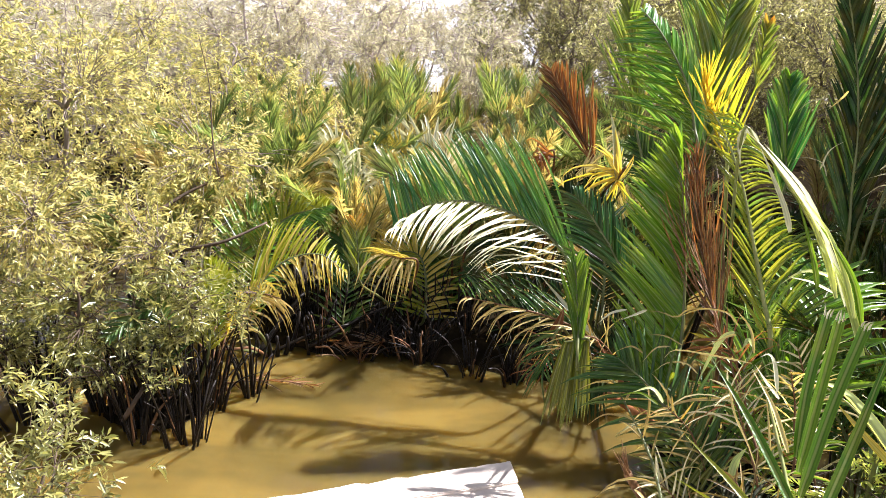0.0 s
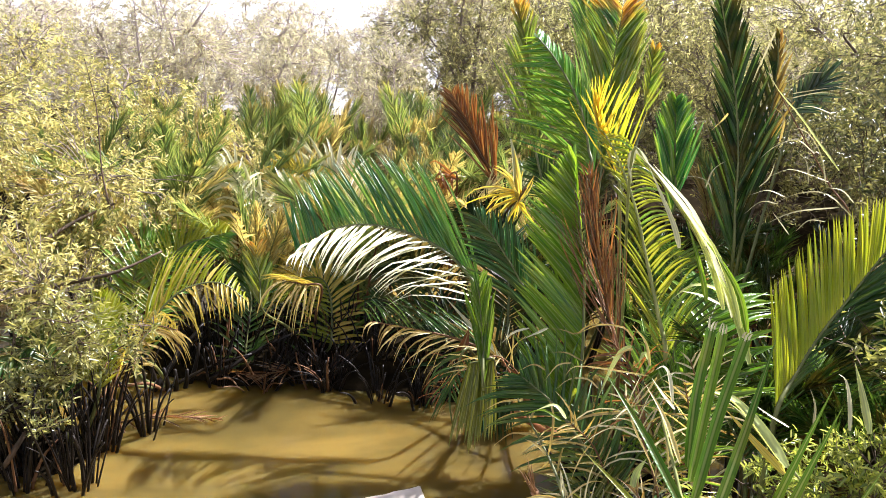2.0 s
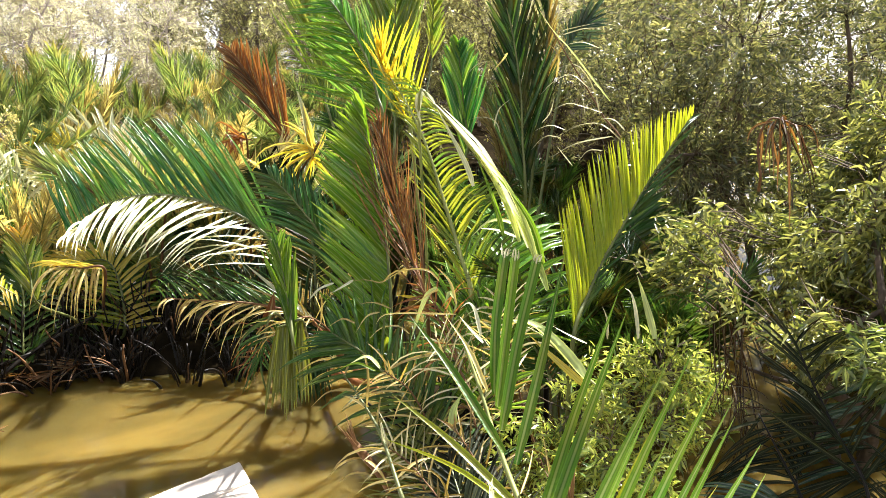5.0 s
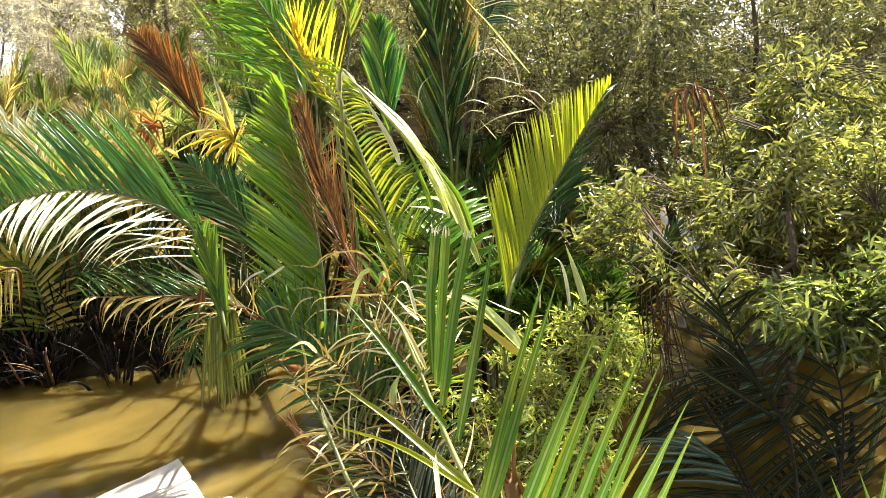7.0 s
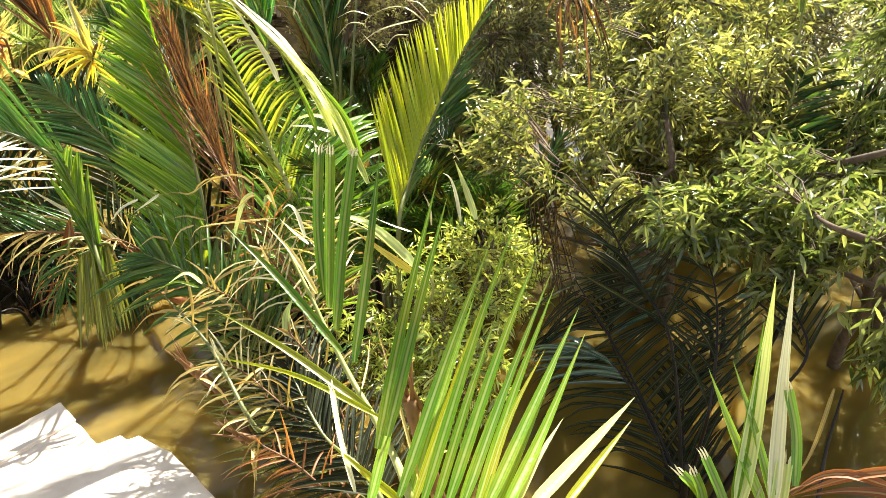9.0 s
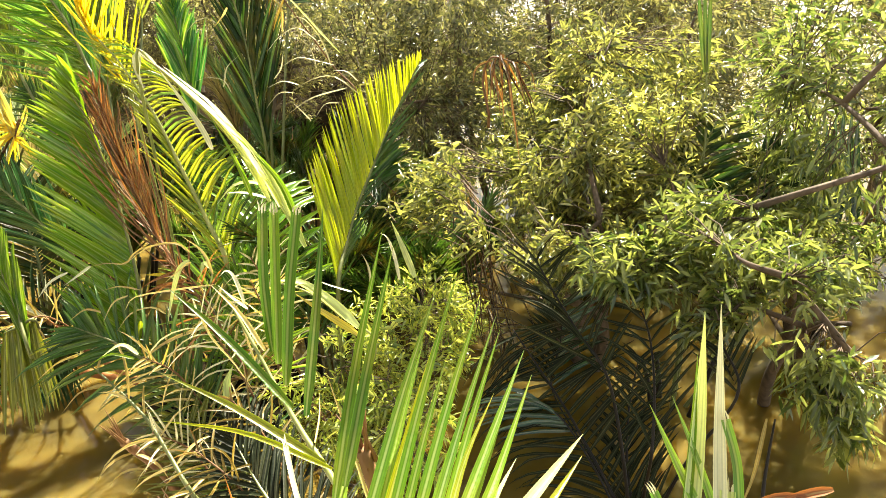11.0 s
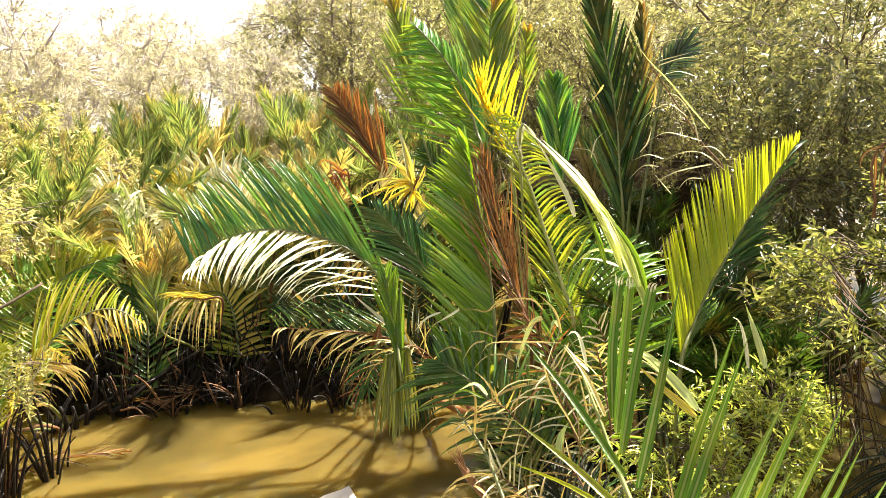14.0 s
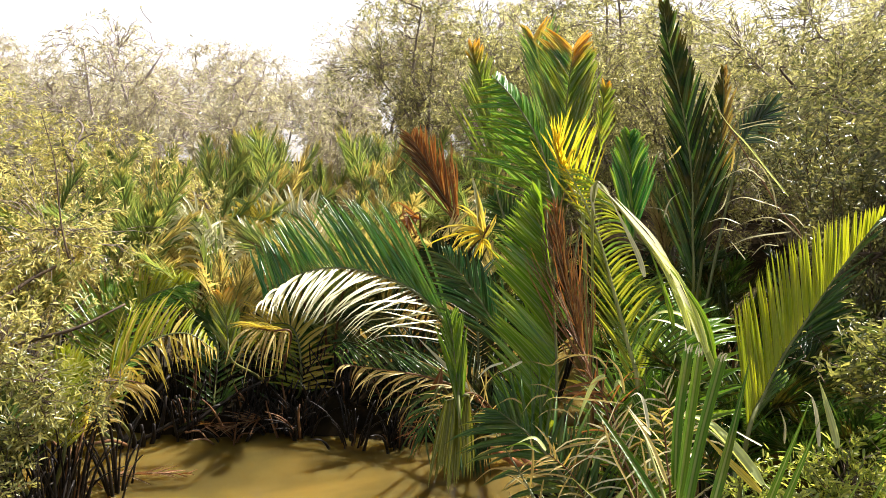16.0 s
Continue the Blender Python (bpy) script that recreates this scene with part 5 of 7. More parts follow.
blade(palm_dark, f, [(3.91, 6.41, 3.37), (4.00, 6.34, 3.27), (3.99, 6.33, 3.06)], 0.02, STRAW)
blade(palm_dark, f, [(3.98, 6.32, 2.88), (3.94, 6.32, 2.72), (3.88, 6.35, 2.63)], 0.014, CURL)
blade(palm_dark, f, [(3.69, 6.54, 3.99), (3.71, 6.52, 4.11), (3.79, 6.48, 4.01), (3.83, 6.46, 3.86)], 0.014, CURL)
blade(palm_dark, f, [(3.25, 6.75, 3.06), (3.33, 6.71, 3.15), (3.43, 6.67, 3.19)], 0.014, CURL)
blade(palm_dark, f, [(3.25, 6.69, 2.63), (3.36, 6.64, 2.66), (3.48, 6.58, 2.63), (3.52, 6.53, 2.52)], 0.014, CURL)
blade(palm_dark, f, [(3.46, 6.64, 3.09), (3.55, 6.61, 3.20), (3.59, 6.59, 3.27)], 0.02, STRAW)
blade(palm_dark, f, [(3.81, 6.37, 2.55), (3.94, 6.30, 2.61), (4.07, 6.22, 2.57)], 0.014, CURL)
blade(palm_dark, f, [(3.63, 6.53, 2.85), (3.52, 6.57, 2.74), (3.47, 6.57, 2.57)], 0.012, CURL)
blade(palm_dark, f, [(3.77, 6.36, 2.36), (3.90, 6.31, 2.50), (4.02, 6.23, 2.50)], 0.014, CURL)
blade(palm_dark, f, [(4.15, 6.10, 2.27), (4.24, 6.06, 2.39), (4.35, 5.99, 2.40)], 0.014, CURL)
blade(palm_dark, f, [(4.12, 6.24, 2.99), (4.19, 6.18, 2.90), (4.22, 6.14, 2.72)], 0.012, CURL)
f = rachis(palm_lime, [(2.87, 4.04, 1.53), (3.08, 4.21, 1.75), (3.30, 4.35, 1.97), (3.54, 4.45, 2.21), (3.80, 4.54, 2.50), (4.12, 4.57, 2.92)], stem=PETIOLE)
fan(palm_lime, f, [(2.87, 4.04, 1.53), (3.08, 4.21, 1.75), (3.30, 4.35, 1.97), (3.54, 4.45, 2.21), (3.80, 4.54, 2.50), (4.12, 4.57, 2.92)], [(2.89, 4.35, 2.32), (3.06, 4.47, 2.44), (3.27, 4.57, 2.65), (3.53, 4.61, 2.79), (3.82, 4.61, 2.92), (4.13, 4.57, 3.01)], 70, 0.033, LEMON, seed=71, ragged=0.02, arch=0.02)
fan(palm_lime, f, [(2.87, 4.04, 1.53), (3.08, 4.21, 1.75), (3.30, 4.35, 1.97), (3.54, 4.45, 2.21), (3.80, 4.54, 2.50), (4.12, 4.57, 2.92)], [(3.15, 4.17, 1.66), (3.38, 4.30, 1.88), (3.62, 4.41, 2.13), (3.88, 4.50, 2.43), (4.14, 4.57, 2.74), (4.30, 4.68, 2.95)], 22, 0.02, DARK, seed=72, ragged=0.06)
f = rachis(palm_lime, [(2.86, 3.63, 1.24), (2.74, 3.81, 1.41), (2.59, 4.01, 1.58), (2.42, 4.15, 1.66)], stem=PETIOLE_LIGHT, thick=0.012, label="folded yellowing frond")
blade(palm_lime, f, [(2.37, 4.07, 1.70), (2.51, 3.98, 1.68), (2.63, 3.85, 1.56), (2.74, 3.66, 1.39)], 0.075, PALE_GREEN, fold=0.5)
blade(palm_lime, f, [(2.47, 3.97, 1.62), (2.60, 3.81, 1.48), (2.73, 3.65, 1.35)], 0.05, YELLOW)
blade(palm_lime, f, [(2.60, 3.93, 1.69), (2.69, 3.84, 1.64), (2.78, 3.76, 1.60)], 0.016, PALE)
blade(palm_lime, f, [(3.26, 4.05, 1.82), (3.29, 4.01, 1.79), (3.30, 3.95, 1.67), (3.28, 3.87, 1.51)], 0.024, CURL)
blade(palm_lime, f, [(3.40, 4.10, 1.88), (3.42, 4.01, 1.70), (3.43, 3.88, 1.48)], 0.05, PALE_GREEN)
blade(palm_lime, f, [(3.06, 4.03, 1.74), (3.08, 3.97, 1.64), (3.06, 3.92, 1.52)], 0.014, CURL)
f = rachis(palm_front, [(1.28, 1.65, 1.77), (1.33, 1.82, 1.82), (1.35, 1.98, 1.89), (1.36, 2.16, 1.97), (1.37, 2.33, 2.07), (1.38, 2.50, 2.19), (1.38, 2.67, 2.32)], stem=PETIOLE_LIGHT, thick=0.02)
blade(palm_front, f, [(1.58, 2.71, 2.65), (1.47, 2.55, 2.42), (1.40, 2.40, 2.20)], 0.04, FRESH, cut=True)
blade(palm_front, f, [(1.62, 2.69, 2.64), (1.51, 2.53, 2.41), (1.39, 2.35, 2.17)], 0.04, FRESH, cut=True)
blade(palm_front, f, [(1.67, 2.60, 2.65), (1.52, 2.45, 2.39), (1.37, 2.27, 2.12)], 0.042, FRESH, cut=True)
blade(palm_front, f, [(1.74, 2.51, 2.69), (1.58, 2.35, 2.39), (1.36, 2.13, 2.06)], 0.04, FRESH, cut=False)
blade(palm_front, f, [(1.22, 2.87, 2.37), (1.30, 2.59, 2.23), (1.37, 2.24, 2.04)], 0.036, FRESH, cut=False)
blade(palm_front, f, [(1.06, 2.64, 2.14), (1.20, 2.34, 2.06), (1.33, 1.98, 1.95)], 0.032, LIME, cut=False)
blade(palm_front, f, [(0.99, 2.52, 2.02), (1.18, 2.25, 2.01), (1.33, 1.94, 1.95)], 0.022, LEMON, cut=False)
blade(palm_front, f, [(1.14, 1.92, 1.93), (1.18, 1.78, 1.89), (1.24, 1.66, 1.82)], 0.03, LEMON, cut=False)
blade(palm_front, f, [(1.22, 2.05, 2.04), (1.17, 1.92, 1.95), (1.13, 1.77, 1.85)], 0.015, PALE, cut=True)
blade(palm_front, f, [(1.52, 2.28, 2.02), (1.44, 2.17, 2.00), (1.35, 2.07, 1.98)], 0.008, STRAW, cut=False)
blade(palm_front, f, [(1.35, 2.77, 2.38), (1.38, 2.60, 2.30), (1.40, 2.46, 2.18)], 0.02, STRAW, cut=False)
f = rachis(palm_front, [(1.19, 1.62, 1.83), (1.32, 1.51, 1.80), (1.49, 1.38, 1.79), (1.64, 1.26, 1.80)], stem=PETIOLE_LIGHT, thick=0.022)
blade(palm_front, f, [(1.70, 2.09, 2.70), (1.46, 1.96, 2.29), (1.22, 1.77, 1.98)], 0.04, FRESH)
blade(palm_front, f, [(1.68, 2.01, 2.66), (1.47, 1.90, 2.32), (1.24, 1.74, 2.04)], 0.04, FRESH)
blade(palm_front, f, [(1.92, 2.04, 2.43), (1.59, 1.88, 2.13), (1.22, 1.65, 1.87)], 0.04, FRESH)
blade(palm_front, f, [(1.99, 2.00, 2.48), (1.66, 1.84, 2.15), (1.26, 1.59, 1.84)], 0.037, SPRING)
blade(palm_front, f, [(1.98, 2.02, 2.40), (1.61, 1.83, 2.10), (1.24, 1.61, 1.84)], 0.029, LIME)
blade(palm_front, f, [(2.09, 1.97, 2.34), (1.73, 1.79, 2.08), (1.32, 1.54, 1.84)], 0.04, SPRING)
blade(palm_front, f, [(2.12, 1.91, 2.29), (1.74, 1.73, 2.03), (1.36, 1.51, 1.84)], 0.032, FRESH)
blade(palm_front, f, [(2.11, 1.88, 2.24), (1.74, 1.70, 1.99), (1.39, 1.48, 1.84)], 0.036, SPRING)
blade(palm_front, f, [(2.18, 1.81, 2.15), (1.77, 1.63, 1.97), (1.41, 1.46, 1.84)], 0.04, FRESH)
blade(palm_front, f, [(2.16, 1.75, 2.07), (1.77, 1.57, 1.91), (1.45, 1.42, 1.84)], 0.04, SPRING)
blade(palm_front, f, [(1.94, 1.75, 2.08), (1.67, 1.64, 1.96), (1.40, 1.47, 1.84)], 0.024, LIME)
blade(palm_front, f, [(1.87, 1.57, 1.92), (1.69, 1.51, 1.87), (1.50, 1.43, 1.80)], 0.02, PALE_GREEN)
blade(palm_front, f, [(2.13, 1.47, 1.95), (1.86, 1.44, 1.88), (1.54, 1.40, 1.81)], 0.04, PALE_GREEN)
blade(palm_front, f, [(2.09, 1.44, 1.89), (1.87, 1.39, 1.86), (1.62, 1.33, 1.83)], 0.029, LIME)
blade(palm_front, f, [(1.82, 1.89, 2.20), (1.60, 1.77, 2.02), (1.31, 1.59, 1.80)], 0.032, FRESH)
blade(palm_front, f, [(1.91, 1.82, 2.13), (1.63, 1.68, 1.96), (1.37, 1.54, 1.80)], 0.032, GREEN)
blade(palm_front, f, [(1.99, 1.73, 2.02), (1.71, 1.60, 1.88), (1.46, 1.47, 1.81)], 0.032, GREEN)
blade(palm_front, f, [(1.45, 1.99, 2.10), (1.33, 1.86, 1.99), (1.12, 1.68, 1.84)], 0.036, GREEN)
blade(palm_front, f, [(1.82, 2.01, 2.24), (1.55, 1.86, 1.99), (1.24, 1.64, 1.80)], 0.036, GREEN)
blade(palm_front, f, [(1.42, 2.08, 2.24), (1.38, 1.90, 2.06), (1.30, 1.62, 1.82)], 0.012, STRAW)
f = rachis(palm_side, [(2.58, 1.15, 1.31), (2.62, 1.17, 1.36), (2.68, 1.19, 1.43)], stem=PETIOLE_LIGHT, thick=0.02)
blade(palm_side, f, [(3.08, 1.44, 2.19), (2.89, 1.29, 1.75), (2.65, 1.11, 1.37)], 0.046, PALE, cut=False)
blade(palm_side, f, [(3.04, 1.49, 2.15), (2.85, 1.36, 1.73), (2.58, 1.21, 1.33)], 0.056, PALE_GREEN, cut=False)
blade(palm_side, f, [(2.96, 1.46, 1.98), (2.79, 1.35, 1.65), (2.57, 1.23, 1.33)], 0.04, SPRING, cut=False)
blade(palm_side, f, [(2.77, 1.56, 1.76), (2.71, 1.35, 1.55), (2.64, 1.13, 1.36)], 0.044, GREEN, cut=False)
blade(palm_side, f, [(2.83, 1.49, 1.81), (2.76, 1.29, 1.58), (2.66, 1.10, 1.37)], 0.036, GREEN, cut=False)
blade(palm_side, f, [(2.52, 1.45, 1.39), (2.53, 1.37, 1.35), (2.51, 1.28, 1.29)], 0.04, GREEN, cut=True)
blade(palm_side, f, [(2.61, 1.41, 1.46), (2.58, 1.31, 1.38), (2.55, 1.23, 1.31)], 0.04, GREEN, cut=True)
blade(palm_side, f, [(2.77, 1.16, 1.52), (2.72, 1.13, 1.45), (2.65, 1.09, 1.36)], 0.05, PALE_GREEN, cut=True)
blade(palm_side, f, [(2.90, 1.27, 1.76), (2.84, 1.17, 1.62), (2.75, 1.09, 1.46)], 0.04, GREEN, cut=True)
blade(palm_side, f, [(2.55, 1.41, 1.40), (2.53, 1.35, 1.35), (2.49, 1.30, 1.28)], 0.04, FRESH, cut=True)
f = rachis(palm_side, [(2.67, 1.15, 1.25), (2.75, 1.12, 1.32), (2.80, 1.12, 1.38), (2.88, 1.05, 1.45)], stem=PETIOLE_DRY, thick=0.012, label="withered orange-brown frond")
blade(palm_side, f, [(2.77, 1.12, 1.35), (2.87, 1.07, 1.45), (2.94, 0.98, 1.50), (2.99, 0.84, 1.51)], 0.04, RUST)
blade(palm_side, f, [(2.79, 1.11, 1.37), (2.89, 1.02, 1.45), (2.97, 0.93, 1.52), (3.03, 0.84, 1.57)], 0.04, RUST)
blade(palm_side, f, [(2.81, 1.08, 1.38), (2.90, 0.97, 1.44), (2.96, 0.86, 1.48), (2.99, 0.78, 1.49)], 0.04, RUST)
f = rachis(palm_side, [(3.31, 1.18, 0.88), (3.48, 1.26, 1.13), (3.65, 1.32, 1.40)], stem=STALK, thick=0.022)
blade(palm_side, f, [(3.29, 1.30, 0.99), (3.43, 1.30, 1.17), (3.59, 1.34, 1.42)], 0.02, STRAW)
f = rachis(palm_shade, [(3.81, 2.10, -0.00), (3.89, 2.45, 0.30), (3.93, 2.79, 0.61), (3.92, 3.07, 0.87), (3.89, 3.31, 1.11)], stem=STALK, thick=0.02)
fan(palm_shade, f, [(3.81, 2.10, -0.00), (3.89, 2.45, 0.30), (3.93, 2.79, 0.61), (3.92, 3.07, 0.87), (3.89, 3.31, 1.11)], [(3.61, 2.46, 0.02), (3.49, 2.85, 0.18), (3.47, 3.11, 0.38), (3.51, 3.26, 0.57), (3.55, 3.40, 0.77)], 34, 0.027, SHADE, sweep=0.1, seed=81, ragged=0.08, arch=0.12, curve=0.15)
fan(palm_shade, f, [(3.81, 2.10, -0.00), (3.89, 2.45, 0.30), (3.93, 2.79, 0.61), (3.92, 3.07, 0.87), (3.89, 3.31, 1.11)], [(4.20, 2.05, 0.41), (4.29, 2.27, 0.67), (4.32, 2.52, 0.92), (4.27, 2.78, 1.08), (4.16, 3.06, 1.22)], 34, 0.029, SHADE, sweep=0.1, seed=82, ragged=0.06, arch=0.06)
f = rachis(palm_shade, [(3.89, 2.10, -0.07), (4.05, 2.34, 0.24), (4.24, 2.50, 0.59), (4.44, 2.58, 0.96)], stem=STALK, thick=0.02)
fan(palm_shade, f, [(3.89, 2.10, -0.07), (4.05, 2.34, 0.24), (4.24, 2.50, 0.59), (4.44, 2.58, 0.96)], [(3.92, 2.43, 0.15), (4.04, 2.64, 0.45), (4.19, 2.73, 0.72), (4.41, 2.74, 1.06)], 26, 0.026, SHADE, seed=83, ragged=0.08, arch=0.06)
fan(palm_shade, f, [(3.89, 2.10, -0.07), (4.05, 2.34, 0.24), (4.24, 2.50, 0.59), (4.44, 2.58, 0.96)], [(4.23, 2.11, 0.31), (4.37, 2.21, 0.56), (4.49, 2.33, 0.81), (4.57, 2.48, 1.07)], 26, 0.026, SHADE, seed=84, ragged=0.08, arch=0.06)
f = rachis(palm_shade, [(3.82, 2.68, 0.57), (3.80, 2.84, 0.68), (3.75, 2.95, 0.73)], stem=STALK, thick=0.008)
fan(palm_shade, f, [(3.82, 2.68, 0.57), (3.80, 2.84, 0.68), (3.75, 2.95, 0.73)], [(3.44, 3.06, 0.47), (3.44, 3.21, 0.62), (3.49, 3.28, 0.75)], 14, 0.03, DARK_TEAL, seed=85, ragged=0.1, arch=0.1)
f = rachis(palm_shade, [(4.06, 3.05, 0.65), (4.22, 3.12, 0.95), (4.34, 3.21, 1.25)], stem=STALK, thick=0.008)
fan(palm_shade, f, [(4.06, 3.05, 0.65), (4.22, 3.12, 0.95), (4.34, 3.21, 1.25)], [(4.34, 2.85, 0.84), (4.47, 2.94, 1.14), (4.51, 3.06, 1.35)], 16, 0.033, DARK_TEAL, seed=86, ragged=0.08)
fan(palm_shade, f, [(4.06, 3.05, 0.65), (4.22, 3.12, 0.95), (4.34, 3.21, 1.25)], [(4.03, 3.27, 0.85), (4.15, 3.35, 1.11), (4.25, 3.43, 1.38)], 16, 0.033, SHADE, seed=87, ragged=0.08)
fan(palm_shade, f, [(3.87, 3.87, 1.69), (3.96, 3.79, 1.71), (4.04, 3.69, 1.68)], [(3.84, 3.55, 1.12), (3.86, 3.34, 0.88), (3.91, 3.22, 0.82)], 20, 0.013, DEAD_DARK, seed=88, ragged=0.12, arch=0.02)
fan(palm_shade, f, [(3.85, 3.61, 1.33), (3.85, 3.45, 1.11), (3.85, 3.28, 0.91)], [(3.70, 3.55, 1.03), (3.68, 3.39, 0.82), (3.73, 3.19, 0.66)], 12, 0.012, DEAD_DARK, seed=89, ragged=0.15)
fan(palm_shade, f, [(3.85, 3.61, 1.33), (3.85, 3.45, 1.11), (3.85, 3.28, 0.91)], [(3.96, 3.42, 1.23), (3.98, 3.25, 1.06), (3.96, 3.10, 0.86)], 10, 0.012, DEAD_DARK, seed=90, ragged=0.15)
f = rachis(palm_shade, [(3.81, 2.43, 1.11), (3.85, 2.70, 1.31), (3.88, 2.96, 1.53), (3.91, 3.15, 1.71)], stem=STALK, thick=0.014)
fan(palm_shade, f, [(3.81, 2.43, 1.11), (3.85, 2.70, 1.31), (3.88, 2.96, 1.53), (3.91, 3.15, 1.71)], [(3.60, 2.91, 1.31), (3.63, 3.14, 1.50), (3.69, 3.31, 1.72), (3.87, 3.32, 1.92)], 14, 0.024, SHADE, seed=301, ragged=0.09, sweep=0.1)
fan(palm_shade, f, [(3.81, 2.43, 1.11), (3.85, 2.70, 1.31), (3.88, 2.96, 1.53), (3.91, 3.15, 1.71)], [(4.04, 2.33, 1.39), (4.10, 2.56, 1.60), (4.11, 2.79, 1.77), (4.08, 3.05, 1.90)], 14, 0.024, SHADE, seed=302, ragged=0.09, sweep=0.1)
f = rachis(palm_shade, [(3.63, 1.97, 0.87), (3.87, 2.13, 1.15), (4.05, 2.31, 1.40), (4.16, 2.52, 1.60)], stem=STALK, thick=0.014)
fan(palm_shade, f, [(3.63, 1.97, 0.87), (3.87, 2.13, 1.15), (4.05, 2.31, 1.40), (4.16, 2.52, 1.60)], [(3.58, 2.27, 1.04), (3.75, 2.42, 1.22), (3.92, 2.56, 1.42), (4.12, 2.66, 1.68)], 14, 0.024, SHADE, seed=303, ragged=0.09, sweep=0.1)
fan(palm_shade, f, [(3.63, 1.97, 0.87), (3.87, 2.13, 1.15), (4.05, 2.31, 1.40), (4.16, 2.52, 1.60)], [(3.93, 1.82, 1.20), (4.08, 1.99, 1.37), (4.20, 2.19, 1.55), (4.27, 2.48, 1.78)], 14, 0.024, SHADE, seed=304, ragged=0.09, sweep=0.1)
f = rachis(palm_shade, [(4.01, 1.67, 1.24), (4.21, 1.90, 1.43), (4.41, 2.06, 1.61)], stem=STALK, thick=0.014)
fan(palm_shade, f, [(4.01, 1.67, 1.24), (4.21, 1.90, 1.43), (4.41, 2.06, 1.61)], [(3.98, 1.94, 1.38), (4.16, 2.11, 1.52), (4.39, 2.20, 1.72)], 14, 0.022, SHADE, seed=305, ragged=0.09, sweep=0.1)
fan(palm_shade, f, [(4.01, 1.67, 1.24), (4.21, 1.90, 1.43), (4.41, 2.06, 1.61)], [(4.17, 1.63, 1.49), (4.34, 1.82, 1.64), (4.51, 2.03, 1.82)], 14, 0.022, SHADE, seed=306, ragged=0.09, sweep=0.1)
f = rachis(palm_deep, [(5.38, 2.76, 1.30), (5.50, 2.86, 1.73), (5.60, 2.89, 2.13), (5.70, 2.84, 2.49)])
fan(palm_deep, f, [(5.38, 2.76, 1.30), (5.50, 2.86, 1.73), (5.60, 2.89, 2.13), (5.70, 2.84, 2.49)], [(5.34, 3.11, 1.66), (5.42, 3.17, 2.01), (5.53, 3.11, 2.29), (5.66, 2.97, 2.59)], 27, 0.04, DEEP_SHADE, sweep=0.2, seed=91, ragged=0.08)
fan(palm_deep, f, [(5.38, 2.76, 1.30), (5.50, 2.86, 1.73), (5.60, 2.89, 2.13), (5.70, 2.84, 2.49)], [(5.75, 2.29, 1.72), (5.82, 2.35, 2.06), (5.84, 2.45, 2.30), (5.78, 2.71, 2.58)], 27, 0.04, DEEP_SHADE, sweep=0.2, seed=92, ragged=0.08, mat2=DARK)
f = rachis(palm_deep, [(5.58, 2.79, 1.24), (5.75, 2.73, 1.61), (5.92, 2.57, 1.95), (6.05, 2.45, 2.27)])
fan(palm_deep, f, [(5.58, 2.79, 1.24), (5.75, 2.73, 1.61), (5.92, 2.57, 1.95), (6.05, 2.45, 2.27)], [(5.73, 2.83, 1.69), (5.87, 2.75, 2.02), (5.99, 2.61, 2.30), (6.09, 2.45, 2.44)], 19, 0.033, DEEP_SHADE, sweep=0.2, seed=93, ragged=0.08)
fan(palm_deep, f, [(5.58, 2.79, 1.24), (5.75, 2.73, 1.61), (5.92, 2.57, 1.95), (6.05, 2.45, 2.27)], [(5.88, 2.36, 1.53), (6.00, 2.28, 1.81), (6.10, 2.23, 2.12), (6.11, 2.36, 2.37)], 19, 0.033, DEEP_SHADE, sweep=0.2, seed=94, ragged=0.08)
f = rachis(palm_deep, [(5.64, 2.88, 2.26), (5.69, 2.95, 2.70), (5.70, 3.00, 3.04)], stem=PETIOLE)
blade(palm_deep, f, [(5.57, 3.09, 3.66), (5.59, 3.03, 3.29), (5.60, 2.94, 2.86)], 0.034, DARK)
blade(palm_deep, f, [(5.59, 3.04, 3.66), (5.61, 3.00, 3.30), (5.61, 2.93, 2.86)], 0.034, DARK)
blade(palm_deep, f, [(5.62, 2.99, 3.66), (5.63, 2.97, 3.30), (5.61, 2.92, 2.86)], 0.034, DARK)
f = rachis(palm_deep, [(6.51, 2.02, 1.42), (6.57, 2.10, 1.68), (6.60, 2.16, 1.85)], stem=PETIOLE)
blade(palm_deep, f, [(6.72, 2.26, 2.60), (6.66, 2.19, 2.13), (6.56, 2.08, 1.64)], 0.075, DARK_TEAL)
blade(palm_deep, f, [(6.73, 2.20, 2.57), (6.68, 2.13, 2.13), (6.59, 2.01, 1.65)], 0.075, DARK_TEAL)
blade(palm_deep, f, [(6.66, 2.35, 2.43), (6.63, 2.27, 2.12), (6.55, 2.13, 1.63)], 0.075, DARK_TEAL)
blade(palm_deep, f, [(6.63, 2.41, 2.37), (6.60, 2.34, 2.11), (6.52, 2.19, 1.62)], 0.075, DARK_TEAL)
blade(palm_deep, f, [(6.59, 2.46, 2.26), (6.58, 2.41, 2.10), (6.50, 2.26, 1.61)], 0.075, DARK_TEAL)
blade(palm_deep, f, [(6.74, 2.15, 2.54), (6.69, 2.08, 2.14), (6.60, 1.96, 1.66)], 0.075, DARK_TEAL)
blade(palm_deep, f, [(6.69, 2.30, 2.50), (6.64, 2.23, 2.12), (6.56, 2.10, 1.63)], 0.075, DARK_TEAL)
